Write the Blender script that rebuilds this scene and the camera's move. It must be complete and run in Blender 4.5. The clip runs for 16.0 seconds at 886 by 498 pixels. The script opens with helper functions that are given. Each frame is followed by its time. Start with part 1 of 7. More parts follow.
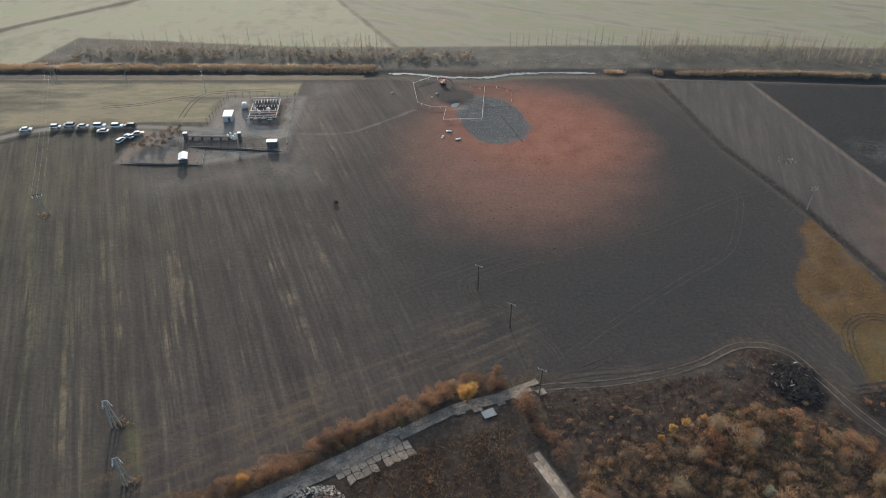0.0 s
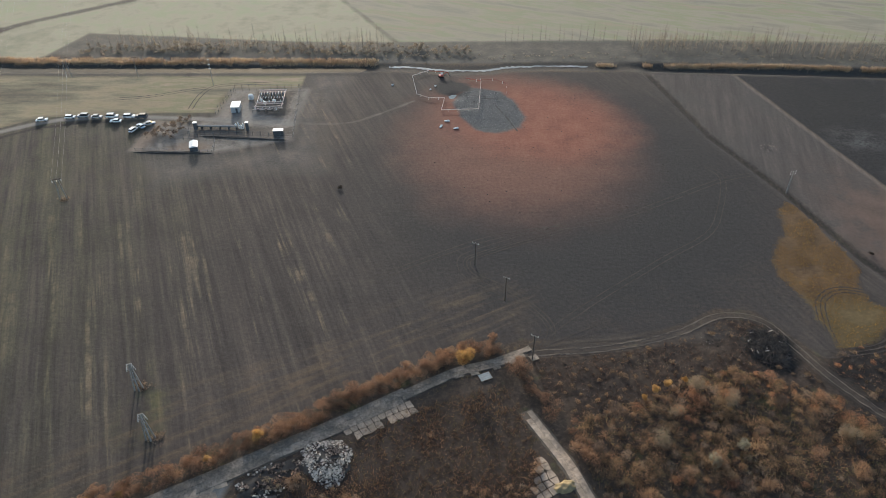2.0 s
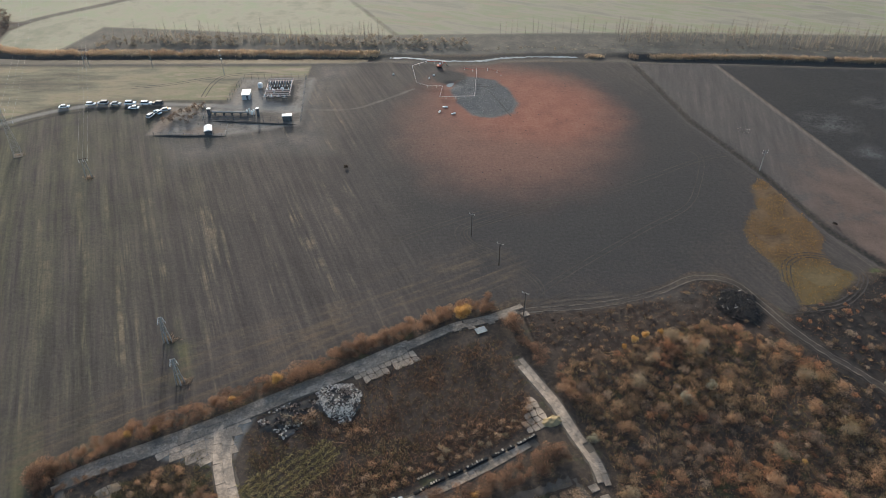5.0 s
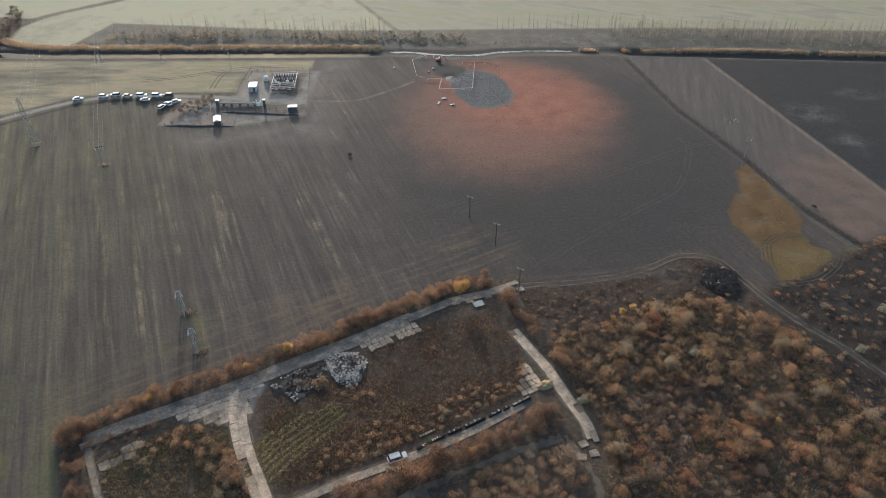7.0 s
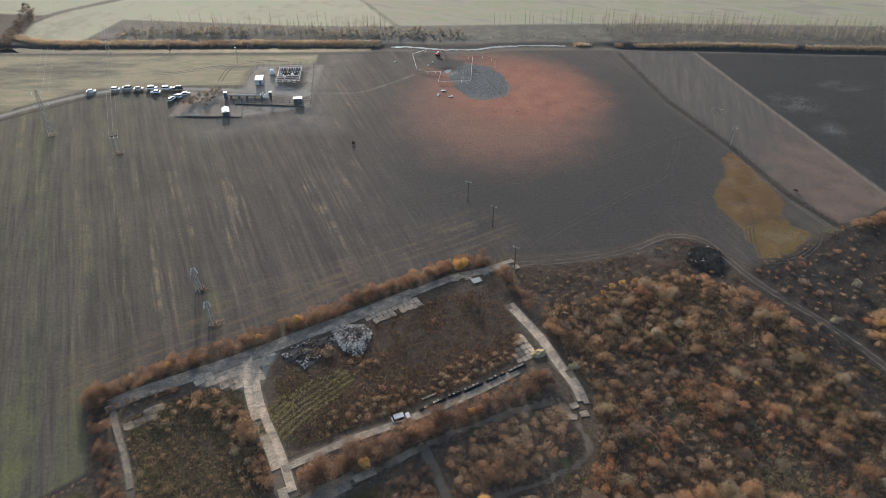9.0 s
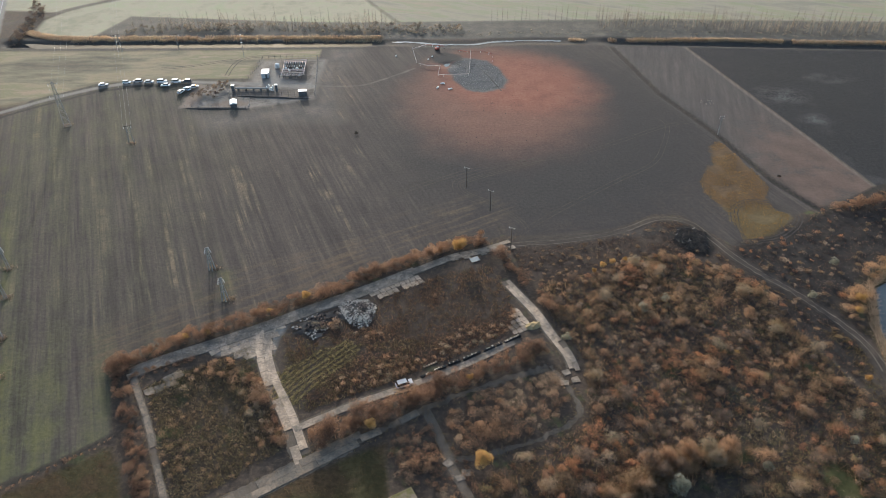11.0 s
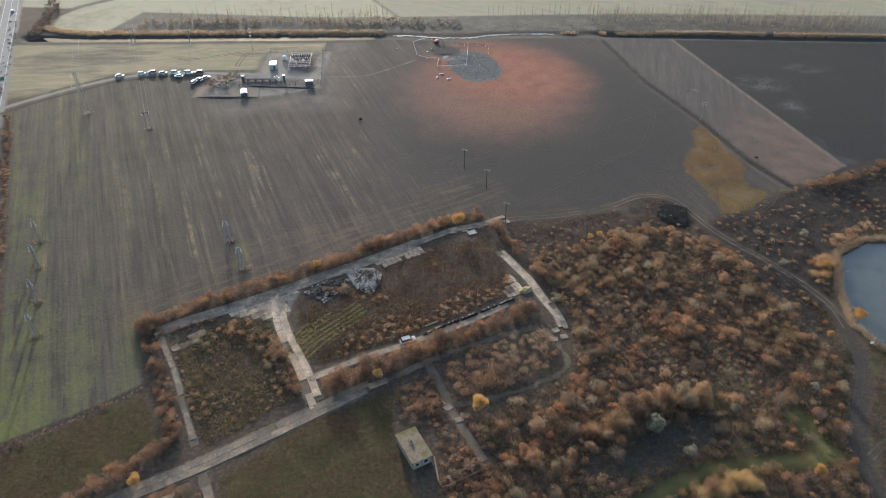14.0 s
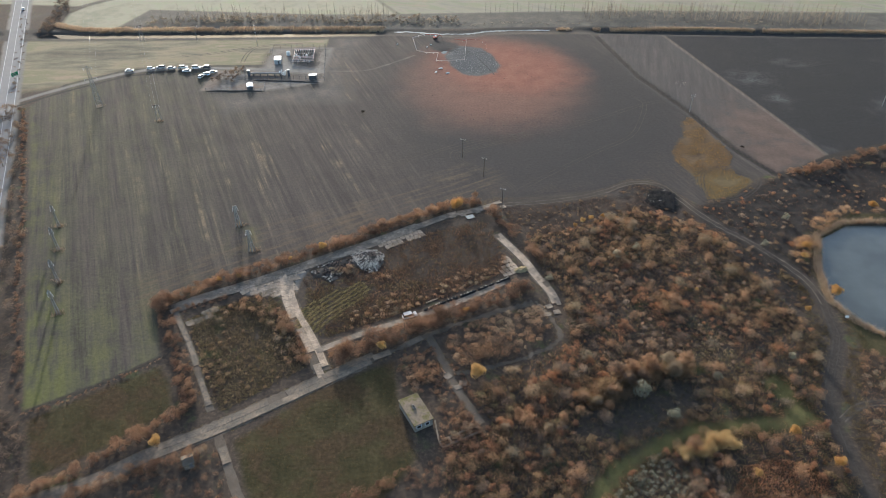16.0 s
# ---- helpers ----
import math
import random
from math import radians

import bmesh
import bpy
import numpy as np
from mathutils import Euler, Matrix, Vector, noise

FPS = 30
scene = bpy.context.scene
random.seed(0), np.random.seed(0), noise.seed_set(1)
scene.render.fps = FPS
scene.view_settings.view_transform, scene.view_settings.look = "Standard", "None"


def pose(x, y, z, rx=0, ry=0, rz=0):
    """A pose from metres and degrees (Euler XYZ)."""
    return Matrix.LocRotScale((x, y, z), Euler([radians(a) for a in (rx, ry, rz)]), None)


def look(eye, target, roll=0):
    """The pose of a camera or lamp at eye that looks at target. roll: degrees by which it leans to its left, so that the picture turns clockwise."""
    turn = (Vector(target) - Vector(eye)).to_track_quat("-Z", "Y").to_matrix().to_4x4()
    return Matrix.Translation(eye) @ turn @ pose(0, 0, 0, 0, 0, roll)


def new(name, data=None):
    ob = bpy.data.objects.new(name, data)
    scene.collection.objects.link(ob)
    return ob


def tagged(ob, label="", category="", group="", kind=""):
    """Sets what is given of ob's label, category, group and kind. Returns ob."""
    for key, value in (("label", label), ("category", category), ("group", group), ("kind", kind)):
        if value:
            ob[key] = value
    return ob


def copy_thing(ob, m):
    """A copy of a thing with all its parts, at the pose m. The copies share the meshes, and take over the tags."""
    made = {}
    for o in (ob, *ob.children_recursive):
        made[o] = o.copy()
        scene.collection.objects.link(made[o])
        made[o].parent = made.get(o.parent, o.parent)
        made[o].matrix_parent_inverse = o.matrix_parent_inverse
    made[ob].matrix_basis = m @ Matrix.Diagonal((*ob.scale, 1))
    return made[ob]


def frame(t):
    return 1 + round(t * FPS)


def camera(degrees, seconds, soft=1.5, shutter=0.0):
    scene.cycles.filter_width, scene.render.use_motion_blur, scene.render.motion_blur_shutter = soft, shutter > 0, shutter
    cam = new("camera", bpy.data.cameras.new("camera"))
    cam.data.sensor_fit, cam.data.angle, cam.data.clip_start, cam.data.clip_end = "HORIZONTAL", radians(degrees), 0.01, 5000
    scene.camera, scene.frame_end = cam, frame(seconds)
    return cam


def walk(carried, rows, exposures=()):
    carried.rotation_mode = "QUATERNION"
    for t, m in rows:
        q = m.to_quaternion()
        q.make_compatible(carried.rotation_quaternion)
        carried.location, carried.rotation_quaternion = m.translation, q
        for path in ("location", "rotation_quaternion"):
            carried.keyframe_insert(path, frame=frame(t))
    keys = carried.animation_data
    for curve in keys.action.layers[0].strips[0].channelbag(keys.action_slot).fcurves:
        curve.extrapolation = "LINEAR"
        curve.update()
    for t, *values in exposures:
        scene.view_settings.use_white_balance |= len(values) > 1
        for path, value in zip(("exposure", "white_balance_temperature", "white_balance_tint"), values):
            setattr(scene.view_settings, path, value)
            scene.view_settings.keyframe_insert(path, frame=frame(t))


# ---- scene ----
# The camera drifts backwards and climbs slowly; metres, degrees.
cam = camera(64.07, 16.0, soft=0.6)
PATH = [
    (0.0, 0.0, 0.0, 130.0, 0.0, -38.419, 0.281),
    (2.0, -0.51, -13.57, 132.69, -0.236, -38.361, 0.219),
    (4.0, -1.03, -27.12, 135.37, -0.437, -38.321, 0.189),
    (6.0, -1.54, -40.66, 138.04, -0.609, -38.291, 0.184),
    (8.0, -2.06, -54.19, 140.7, -0.761, -38.267, 0.198),
    (10.0, -2.59, -67.7, 143.35, -0.898, -38.242, 0.222),
    (12.0, -3.11, -81.2, 145.99, -1.029, -38.21, 0.251),
    (14.0, -3.64, -94.69, 148.63, -1.161, -38.167, 0.277),
    (16.0, -4.18, -108.17, 151.25, -1.301, -38.105, 0.294),
]
walk(cam, [(t, pose(x, y, z, 90 + pitch, roll, yaw)) for t, x, y, z, yaw, pitch, roll in PATH],
     exposures=[(0.0, 0.53, 6060, 8), (8.0, 0.71, 5980, 8), (16.0, 0.84, 5900, 8)])

# ---- world and sun: a low hazy autumn sun ahead of the camera ----
SUN_ELEVATION, SUN_AZIMUTH = radians(13.0), radians(-12.8)   # azimuth from +y towards +x
world = bpy.data.worlds.new("world")
scene.world = world
world.use_nodes = True
wn = world.node_tree
sky = wn.nodes.new("ShaderNodeTexSky")
sky.sky_type, sky.sun_disc = "NISHITA", False
sky.sun_elevation, sky.sun_rotation = SUN_ELEVATION, SUN_AZIMUTH
sky.dust_density, sky.air_density, sky.ozone_density = 3.0, 1.0, 1.0
wn.links.new(sky.outputs[0], wn.nodes["Background"].inputs[0])
wn.nodes["Background"].inputs[1].default_value = 0.21
sun_data = bpy.data.lights.new("sun", "SUN")
sun_data.energy, sun_data.angle, sun_data.color = 3.3, radians(1.2), (1.0, 0.91, 0.81)
sun = new("sun", sun_data)
to_sun = Vector((math.sin(SUN_AZIMUTH) * math.cos(SUN_ELEVATION), math.cos(SUN_AZIMUTH) * math.cos(SUN_ELEVATION), math.sin(SUN_ELEVATION)))
sun.matrix_world = look(to_sun * 600, (0, 0, 0))


# ---- node helpers ----
def mk(name, rough=0.9, metal=0.0, spec=0.3):
    m = bpy.data.materials.new(name)
    m.use_nodes = True
    b = m.node_tree.nodes["Principled BSDF"]
    b.inputs["Roughness"].default_value, b.inputs["Metallic"].default_value = rough, metal
    b.inputs["Specular IOR Level"].default_value = spec
    return m, m.node_tree, b


def put(nt, socket, v):
    if isinstance(v, (int, float)):
        socket.default_value = v
    elif isinstance(v, tuple):
        socket.default_value = (*v, 1.0) if len(v) == 3 and socket.type == "RGBA" else v
    elif v is not None:
        nt.links.new(v, socket)


def mth(nt, op, a, b=None, c=None, clamp=False):
    n = nt.nodes.new("ShaderNodeMath")
    n.operation, n.use_clamp = op, clamp
    for s, v in zip(n.inputs, (a, b, c)):
        put(nt, s, v)
    return n.outputs[0]


def coords(nt, scale=(1, 1, 1), turn=0.0):
    t = nt.nodes.new("ShaderNodeTexCoord")
    m = nt.nodes.new("ShaderNodeMapping")
    nt.links.new(t.outputs["Object"], m.inputs[0])
    m.inputs["Scale"].default_value = scale
    if turn:
        r = nt.nodes.new("ShaderNodeMapping")
        r.inputs["Rotation"].default_value = (0, 0, turn)
        nt.links.new(t.outputs["Object"], r.inputs[0])
        nt.links.new(r.outputs[0], m.inputs[0])
    return m.outputs[0]


def tex(nt, scale, detail=4.0, rough=0.6, vec=None, distort=0.0):
    n = nt.nodes.new("ShaderNodeTexNoise")
    n.inputs["Scale"].default_value, n.inputs["Detail"].default_value = scale, detail
    n.inputs["Roughness"].default_value, n.inputs["Distortion"].default_value = rough, distort
    put(nt, n.inputs["Vector"], vec if vec is not None else coords(nt))
    return n.outputs[0]


def ramp(nt, fac, *stops):
    n = nt.nodes.new("ShaderNodeValToRGB")
    e = n.color_ramp.elements
    while len(e) < len(stops):
        e.new(0.5)
    for el, (p, c) in zip(e, stops):
        el.position, el.color = p, (*c, 1.0) if len(c) == 3 else c
    put(nt, n.inputs[0], fac)
    return n.outputs[0]


def mix(nt, fac, a, b, how="MIX"):
    n = nt.nodes.new("ShaderNodeMix")
    n.data_type, n.blend_type = "RGBA", how
    put(nt, n.inputs[0], fac), put(nt, n.inputs[6], a), put(nt, n.inputs[7], b)
    return n.outputs[2]


def attr(nt, name):
    n = nt.nodes.new("ShaderNodeAttribute")
    n.attribute_name = name
    return n.outputs["Fac"]


def smooth(nt, v, lo, hi):
    n = nt.nodes.new("ShaderNodeMapRange")
    n.interpolation_type = "SMOOTHSTEP"
    put(nt, n.inputs[0], v)
    n.inputs[1].default_value, n.inputs[2].default_value = lo, hi
    return n.outputs[0]


def bump(nt, b, height, strength=0.5, dist=0.2):
    n = nt.nodes.new("ShaderNodeBump")
    n.inputs["Strength"].default_value, n.inputs["Distance"].default_value = strength, dist
    put(nt, n.inputs["Height"], height)
    nt.links.new(n.outputs[0], b.inputs["Normal"])


def plain(name, colour, rough=0.7, metal=0.0, vary=0.25, scale=1.5, spec=0.3, relief=0.0, shift=0.35, island=False, dirt=0.0):
    """A painted, cast or rolled surface with stains at two scales and a small shift from piece to piece."""
    m, nt, b = mk(name, rough, metal, spec)
    oi = nt.nodes.new("ShaderNodeObjectInfo")
    s = mth(nt, "ADD", mth(nt, "MULTIPLY", tex(nt, scale), 0.6), mth(nt, "MULTIPLY", tex(nt, scale * 9), 0.4))
    s = mth(nt, "ADD", s, mth(nt, "MULTIPLY", mth(nt, "SUBTRACT", oi.outputs["Random"], 0.5), shift))
    if island:
        g = nt.nodes.new("ShaderNodeNewGeometry")
        s = mth(nt, "ADD", s, mth(nt, "MULTIPLY", mth(nt, "SUBTRACT", g.outputs["Random Per Island"], 0.5), 0.8))
    lo, hi = tuple(c * (1 - vary * 1.4) for c in colour), tuple(min(1.0, c * (1 + vary)) for c in colour)
    col = ramp(nt, s, (0.25, lo), (0.75, hi))
    if dirt:
        p = nt.nodes.new("ShaderNodeNewGeometry").outputs["Position"]
        d = mth(nt, "ADD", mth(nt, "MULTIPLY", tex(nt, 0.22, 5, 0.65, p), 0.6), mth(nt, "MULTIPLY", tex(nt, 1.7, 5, 0.7, p), 0.4))
        col = mix(nt, mth(nt, "MULTIPLY", smooth(nt, d, 0.40, 0.57), dirt), col, ramp(nt, tex(nt, 3.0, 4, 0.6, p), (0.3, (0.07, 0.06, 0.048)), (0.7, (0.16, 0.135, 0.105))))
    put(nt, b.inputs["Base Color"], col)
    if relief:
        bump(nt, b, s, relief, 0.05)
    return m


def foliage(name, stops, through_light=0.35):
    """Leaves and twigs: tone by plant, lightness by leaf, part of the light passes through."""
    m = bpy.data.materials.new(name)
    m.use_nodes = True
    nt = m.node_tree
    nt.nodes.remove(nt.nodes["Principled BSDF"])
    oi, geo = nt.nodes.new("ShaderNodeObjectInfo"), nt.nodes.new("ShaderNodeNewGeometry")
    tone = mth(nt, "ADD", attr(nt, "tone"), mth(nt, "MULTIPLY", oi.outputs["Random"], mth(nt, "LESS_THAN", attr(nt, "tone"), 0.0001)))
    isl = geo.outputs["Random Per Island"]
    tone = mth(nt, "ADD", tone, mth(nt, "MULTIPLY", mth(nt, "SUBTRACT", isl, 0.5), 0.36), clamp=True)
    col = ramp(nt, tone, *stops)
    col = mix(nt, 1.0, col, ramp(nt, isl, (0.0, (0.64, 0.64, 0.645)), (0.7, (1.17, 1.155, 1.12)), (1.0, (1.6, 1.52, 1.38))), "MULTIPLY")
    d, t = nt.nodes.new("ShaderNodeBsdfDiffuse"), nt.nodes.new("ShaderNodeBsdfTranslucent")
    x = nt.nodes.new("ShaderNodeMixShader")
    x.inputs[0].default_value = through_light
    put(nt, d.inputs[0], col), put(nt, t.inputs[0], col)
    nt.links.new(d.outputs[0], x.inputs[1]), nt.links.new(t.outputs[0], x.inputs[2])
    nt.links.new(x.outputs[0], nt.nodes["Material Output"].inputs[0])
    return m


# ---- materials ----
CONCRETE = plain("weathered_concrete", (0.305, 0.242, 0.182), 0.9, vary=0.35, scale=0.3, relief=0.3, shift=0.22, dirt=0.85)
OLD_CONCRETE = plain("old_dusty_concrete", (0.212, 0.161, 0.115), 0.9, vary=0.4, scale=0.25, relief=0.3, shift=0.2, dirt=0.95)
PALE_CONCRETE = plain("pale_beige_concrete", (0.45, 0.342, 0.245), 0.9, vary=0.3, scale=0.3, relief=0.3, shift=0.15, dirt=0.6)
LATTICE = plain("weathered_lattice_steel", (0.25, 0.235, 0.215), 0.75)
DIRT = plain("packed_dirt", (0.085, 0.075, 0.065), 0.95, vary=0.4, scale=0.5)
RUT = plain("dusty_wheel_rut", (0.079, 0.065, 0.053), 0.95, vary=0.6, scale=0.25)
FIELD_RUT = plain("dark_soil_rut", (0.062, 0.052, 0.044), 0.95, vary=0.35, scale=0.4)
WHITE = plain("white_paint", (0.75, 0.75, 0.73), 0.5, vary=0.12)
# Grey roofing sheet; also the greyed walls of the white control cabin.
GREYROOF = plain("grey_roofing_sheet", (0.42, 0.43, 0.44), 0.5, vary=0.15)
STEEL = plain("galvanised_steel", (0.29, 0.28, 0.27), 0.6, 0.25)
# Dark steel; also the shaded walls of the white valve and vent boxes.
DARKSTEEL = plain("dark_painted_steel", (0.10, 0.10, 0.105), 0.6, vary=0.3)
POLE = plain("old_concrete_pole", (0.29, 0.275, 0.25), 0.85)
TIMBER = plain("tarred_timber_pole", (0.10, 0.08, 0.065), 0.9)
PORCELAIN = plain("white_insulator", (0.56, 0.55, 0.53), 0.45)
PIPE = plain("pale_orange_pipe_paint", (0.72, 0.56, 0.48), 0.6, vary=0.25)
RED = plain("faded_red_paint", (0.42, 0.09, 0.06), 0.55)
RUBBER = plain("black_rubber", (0.02, 0.02, 0.02), 0.85)
GLASS = plain("dark_car_glass", (0.03, 0.035, 0.04), 0.12, spec=0.6)
GREEN_SIGN = plain("green_sign_enamel", (0.02, 0.22, 0.10), 0.5)
ROADDUST = plain("dusty_road_bed", (0.092, 0.072, 0.054), 0.95, vary=0.4, scale=0.4, dirt=0.6)
BARK = plain("grey_brown_bark", (0.10, 0.085, 0.07), 0.95, vary=0.4, scale=2)
WIRE = plain("aluminium_wire", (0.3, 0.3, 0.29), 0.45, 0.3)
PLASTER = plain("dirty_white_plaster", (0.235, 0.21, 0.175), 0.9, vary=0.35, scale=0.6)
ASPHALT = plain("pale_worn_asphalt", (0.20, 0.195, 0.19), 0.9, vary=0.15, scale=0.2)
LINE = plain("road_marking_paint", (0.36, 0.36, 0.35), 0.7)
ASHCHUNK = plain("grey_clay_lumps", (0.22, 0.22, 0.21), 0.95, vary=0.5, scale=0.7, island=True)
RUBBLE = plain("broken_pale_concrete", (0.325, 0.28, 0.228), 0.9, vary=0.65, scale=0.8, island=True)
BRICKBAT = plain("broken_brick_and_earth", (0.135, 0.10, 0.078), 0.95, vary=0.6, scale=0.9, island=True)
SAND = plain("yellow_sand", (0.36, 0.27, 0.14), 0.95, vary=0.25, scale=1.0, relief=0.3)
SOOT = plain("charred_wood", (0.034, 0.03, 0.027), 0.9, vary=0.5)
TAPE = plain("white_red_barrier", (0.75, 0.62, 0.58), 0.6)

SCRUB = foliage("autumn_scrub_leaves", ((0.0, (0.15, 0.12, 0.098)), (0.2, (0.25, 0.165, 0.115)), (0.4, (0.35, 0.215, 0.13)),
                                       (0.58, (0.31, 0.215, 0.15)), (0.76, (0.35, 0.28, 0.21)), (0.9, (0.20, 0.19, 0.12)), (1.0, (0.25, 0.19, 0.15))), 0.45)
RUST = foliage("rust_red_leaves", ((0.0, (0.205, 0.115, 0.08)), (0.4, (0.31, 0.17, 0.105)), (0.75, (0.42, 0.22, 0.12)), (1.0, (0.31, 0.205, 0.15))), 0.45)
OLIVE = foliage("olive_brown_leaves", ((0.0, (0.145, 0.108, 0.076)), (0.4, (0.235, 0.168, 0.108)), (0.75, (0.31, 0.20, 0.125)), (1.0, (0.245, 0.205, 0.115))), 0.45)
BEIGE = foliage("beige_twigs", ((0.0, (0.17, 0.13, 0.10)), (0.5, (0.30, 0.222, 0.162)), (1.0, (0.36, 0.285, 0.215))), 0.4)
HEDGE = foliage("rusty_hedge_leaves", ((0.0, (0.115, 0.083, 0.066)), (0.35, (0.205, 0.132, 0.096)), (0.6, (0.265, 0.162, 0.108)), (0.85, (0.315, 0.20, 0.13)), (1.0, (0.335, 0.27, 0.20))), 0.4)
YELLOW = foliage("golden_leaves", ((0.0, (0.43, 0.262, 0.10)), (1.0, (0.53, 0.365, 0.165))))
SILVER = foliage("silvery_willow_leaves", ((0.0, (0.26, 0.25, 0.19)), (1.0, (0.34, 0.33, 0.26))))
REED = foliage("dry_reed", ((0.0, (0.37, 0.258, 0.175)), (0.5, (0.44, 0.325, 0.225)), (1.0, (0.50, 0.40, 0.285))), 0.36)
DRYGRASS = foliage("dry_grass_blades", ((0.0, (0.09, 0.075, 0.04)), (0.4, (0.15, 0.115, 0.06)), (0.75, (0.20, 0.14, 0.075)), (1.0, (0.10, 0.11, 0.045))))
TWIG = foliage("bare_grey_twigs", ((0.0, (0.11, 0.085, 0.071)), (0.5, (0.185, 0.14, 0.112)), (0.8, (0.24, 0.182, 0.14)), (1.0, (0.24, 0.175, 0.128))), 0.3)
POPLAR = foliage("bare_poplar_twigs", ((0.0, (0.20, 0.175, 0.148)), (1.0, (0.35, 0.30, 0.24))), 0.4)


# ---- plan of the place ----
def inside(px, py, poly):
    hit = np.zeros(px.shape, bool)
    for (ax, ay), (bx, by) in zip(poly, poly[1:] + poly[:1]):
        c = (ay > py) != (by > py)
        hit ^= c & (px < (bx - ax) * (py - ay) / ((by - ay) if by != ay else 1e-9) + ax)
    return hit


def off_line(px, py, line):
    best = np.full(px.shape, 1e9)
    for (ax, ay), (bx, by) in zip(line, line[1:]):
        dx, dy = bx - ax, by - ay
        s = np.clip(((px - ax) * dx + (py - ay) * dy) / (dx * dx + dy * dy), 0, 1)
        best = np.minimum(best, np.hypot(px - ax - s * dx, py - ay - s * dy))
    return best


def sdf(px, py, poly):
    """Metres outside a plot's edge, minus inside."""
    d = off_line(px, py, poly + poly[:1])
    return np.where(inside(px, py, poly), -d, d)


def bow(line, n=6):
    """A smooth line through the given corners."""
    p = [np.array(q, float) for q in line]
    p = [2 * p[0] - p[1]] + p + [2 * p[-1] - p[-2]]
    out = []
    for a, b, c, d in zip(p, p[1:], p[2:], p[3:]):
        for k in range(n):
            t = k / n
            out.append(tuple(0.5 * (2 * b + (c - a) * t + (2 * a - 5 * b + 4 * c - d) * t * t + (3 * b - a - 3 * c + d) * t ** 3)))
    return out + [tuple(p[-2])]


CANAL = [(-2600, 380), (-300, 290), (-196, 286.5), (-70, 285), (-20, 285), (-9, 283.4), (4, 281.2), (21, 281.6), (29, 284.5), (55, 285), (90, 283.5), (130, 281), (188, 276), (300, 268), (2600, 100)]
LEFT_FIELD = [(-192, 199), (-151, 103), (-115, 17.5), (-98.5, 26), (-84, 36.5), (-91, 56), (-72, 70), (-54, 82), (-28, 95), (-5, 106), (20, 116),
              (45, 115), (62, 120.5), (74, 127.5), (84, 126), (96, 108), (120, 124), (133, 130), (124, 147), (114, 184), (101, 222), (89, 279), (-60, 280), (-60, 242), (-112, 243), (-160, 239), (-185, 222)]
STRIP = [(90, 279), (101, 222), (115, 184), (125, 147), (134, 129), (142, 132), (160, 143), (144.5, 205), (127, 276)]
BLACK = [(127.5, 276), (145, 205), (160.5, 143), (192, 153), (330, 200), (330, 262), (188, 273)]
PATCH = [(112.5, 178), (108.3, 173), (107.5, 165.9), (102.3, 155.8), (96.6, 147.6), (96.4, 139.6), (98.1, 133.7), (100.5, 129.2), (99.8, 122.7), (101.3, 116.4), (100, 112), (103.5, 112), (110.4, 115.5), (117, 119.5), (121.4, 125), (117, 130.3), (117.3, 136.3), (120.6, 142.9), (120.4, 149.8), (118.6, 158.4), (116.4, 171.2), (114.5, 176)]
GRASS_A = [(-56, 6), (-37, 22.5), (-15.5, 33), (-14.5, 16), (-9, 0), (-20, -16), (-47, -16)]
GRASS_B = [(-112.5, 14), (-98, 23.2), (-83, 32.6), (-79, 27), (-75.4, 17.6), (-79, 13), (-88, 5.5), (-104, -4)]
CLEARING = [(24, -22), (36, -6), (46, -0.5), (56.5, 6), (67, 9), (82, 11), (92, 15), (88, 27), (93.5, 25), (99, 14), (100, 9), (84, 4.5), (65, 1.8), (54.5, -0.6), (44, -9.5), (36, -22)]
VOID = [(30, 4), (36.7, 13), (44.6, 15.5), (55.5, 21.5), (65.5, 22), (67, 15), (62, 11), (57, 11), (53, 6.5), (44, 4)]
LAWN = [(28, -18), (34.5, -8), (47.5, 1.4), (55, 4.8), (64.5, 8.4), (77, 9.2), (87, 10.2), (91.5, 14), (88.5, 22.5), (91.5, 22.5), (94.5, 13), (98, 8.5), (91, 6.8), (77, 6), (65, 5), (56, 1.4), (48.5, -2), (40, -8), (33, -18)]
RUSTMAT = [(70.9, -5.6), (80.4, -2.9), (86.9, -4.4), (91.1, -9.3), (90.3, -15.4), (66.3, -14.8)]
SILVERPLOT = [(52.0, -0.1), (57.4, -6.0), (57.6, -14.6), (36.9, -14.0), (42.3, -8.0)]
GLADE = [(87.5, 23), (91.2, 24.2), (93.4, 19), (94, 13), (90, 14), (87.6, 19)]
CRATER = [(4.2, 250), (6.5, 258), (10.4, 264), (16, 264), (24, 260.5), (29.2, 252), (32.4, 238), (30, 229), (20, 224.4), (12.3, 227.5), (7, 238)]
WASTE = [(-56, 279), (-58, 236), (-57, 217), (-84, 208), (-108, 206), (-98, 190), (-77, 199), (-42, 200), (-47, 220), (-50, 240), (-40, 279)]
YARD = [(-97, 233), (-113, 236.5), (-115, 213), (-84, 211.5), (-57, 220.5), (-56, 264), (-89, 264), (-90, 240)]
VERGE = [(121, 34), (122, 48), (134, 36), (150, 22), (140, 20)]
POND = [(170, 93), (158, 95), (145, 95.5), (132.5, 88), (125, 71), (121.8, 55), (126, 45), (133, 37), (150, 24), (190, 20), (200, 70), (185, 88)]
PONDBANK = [(175, 100), (150, 102), (134, 94), (124, 80), (120, 58), (123, 48), (131, 84), (150, 97)]
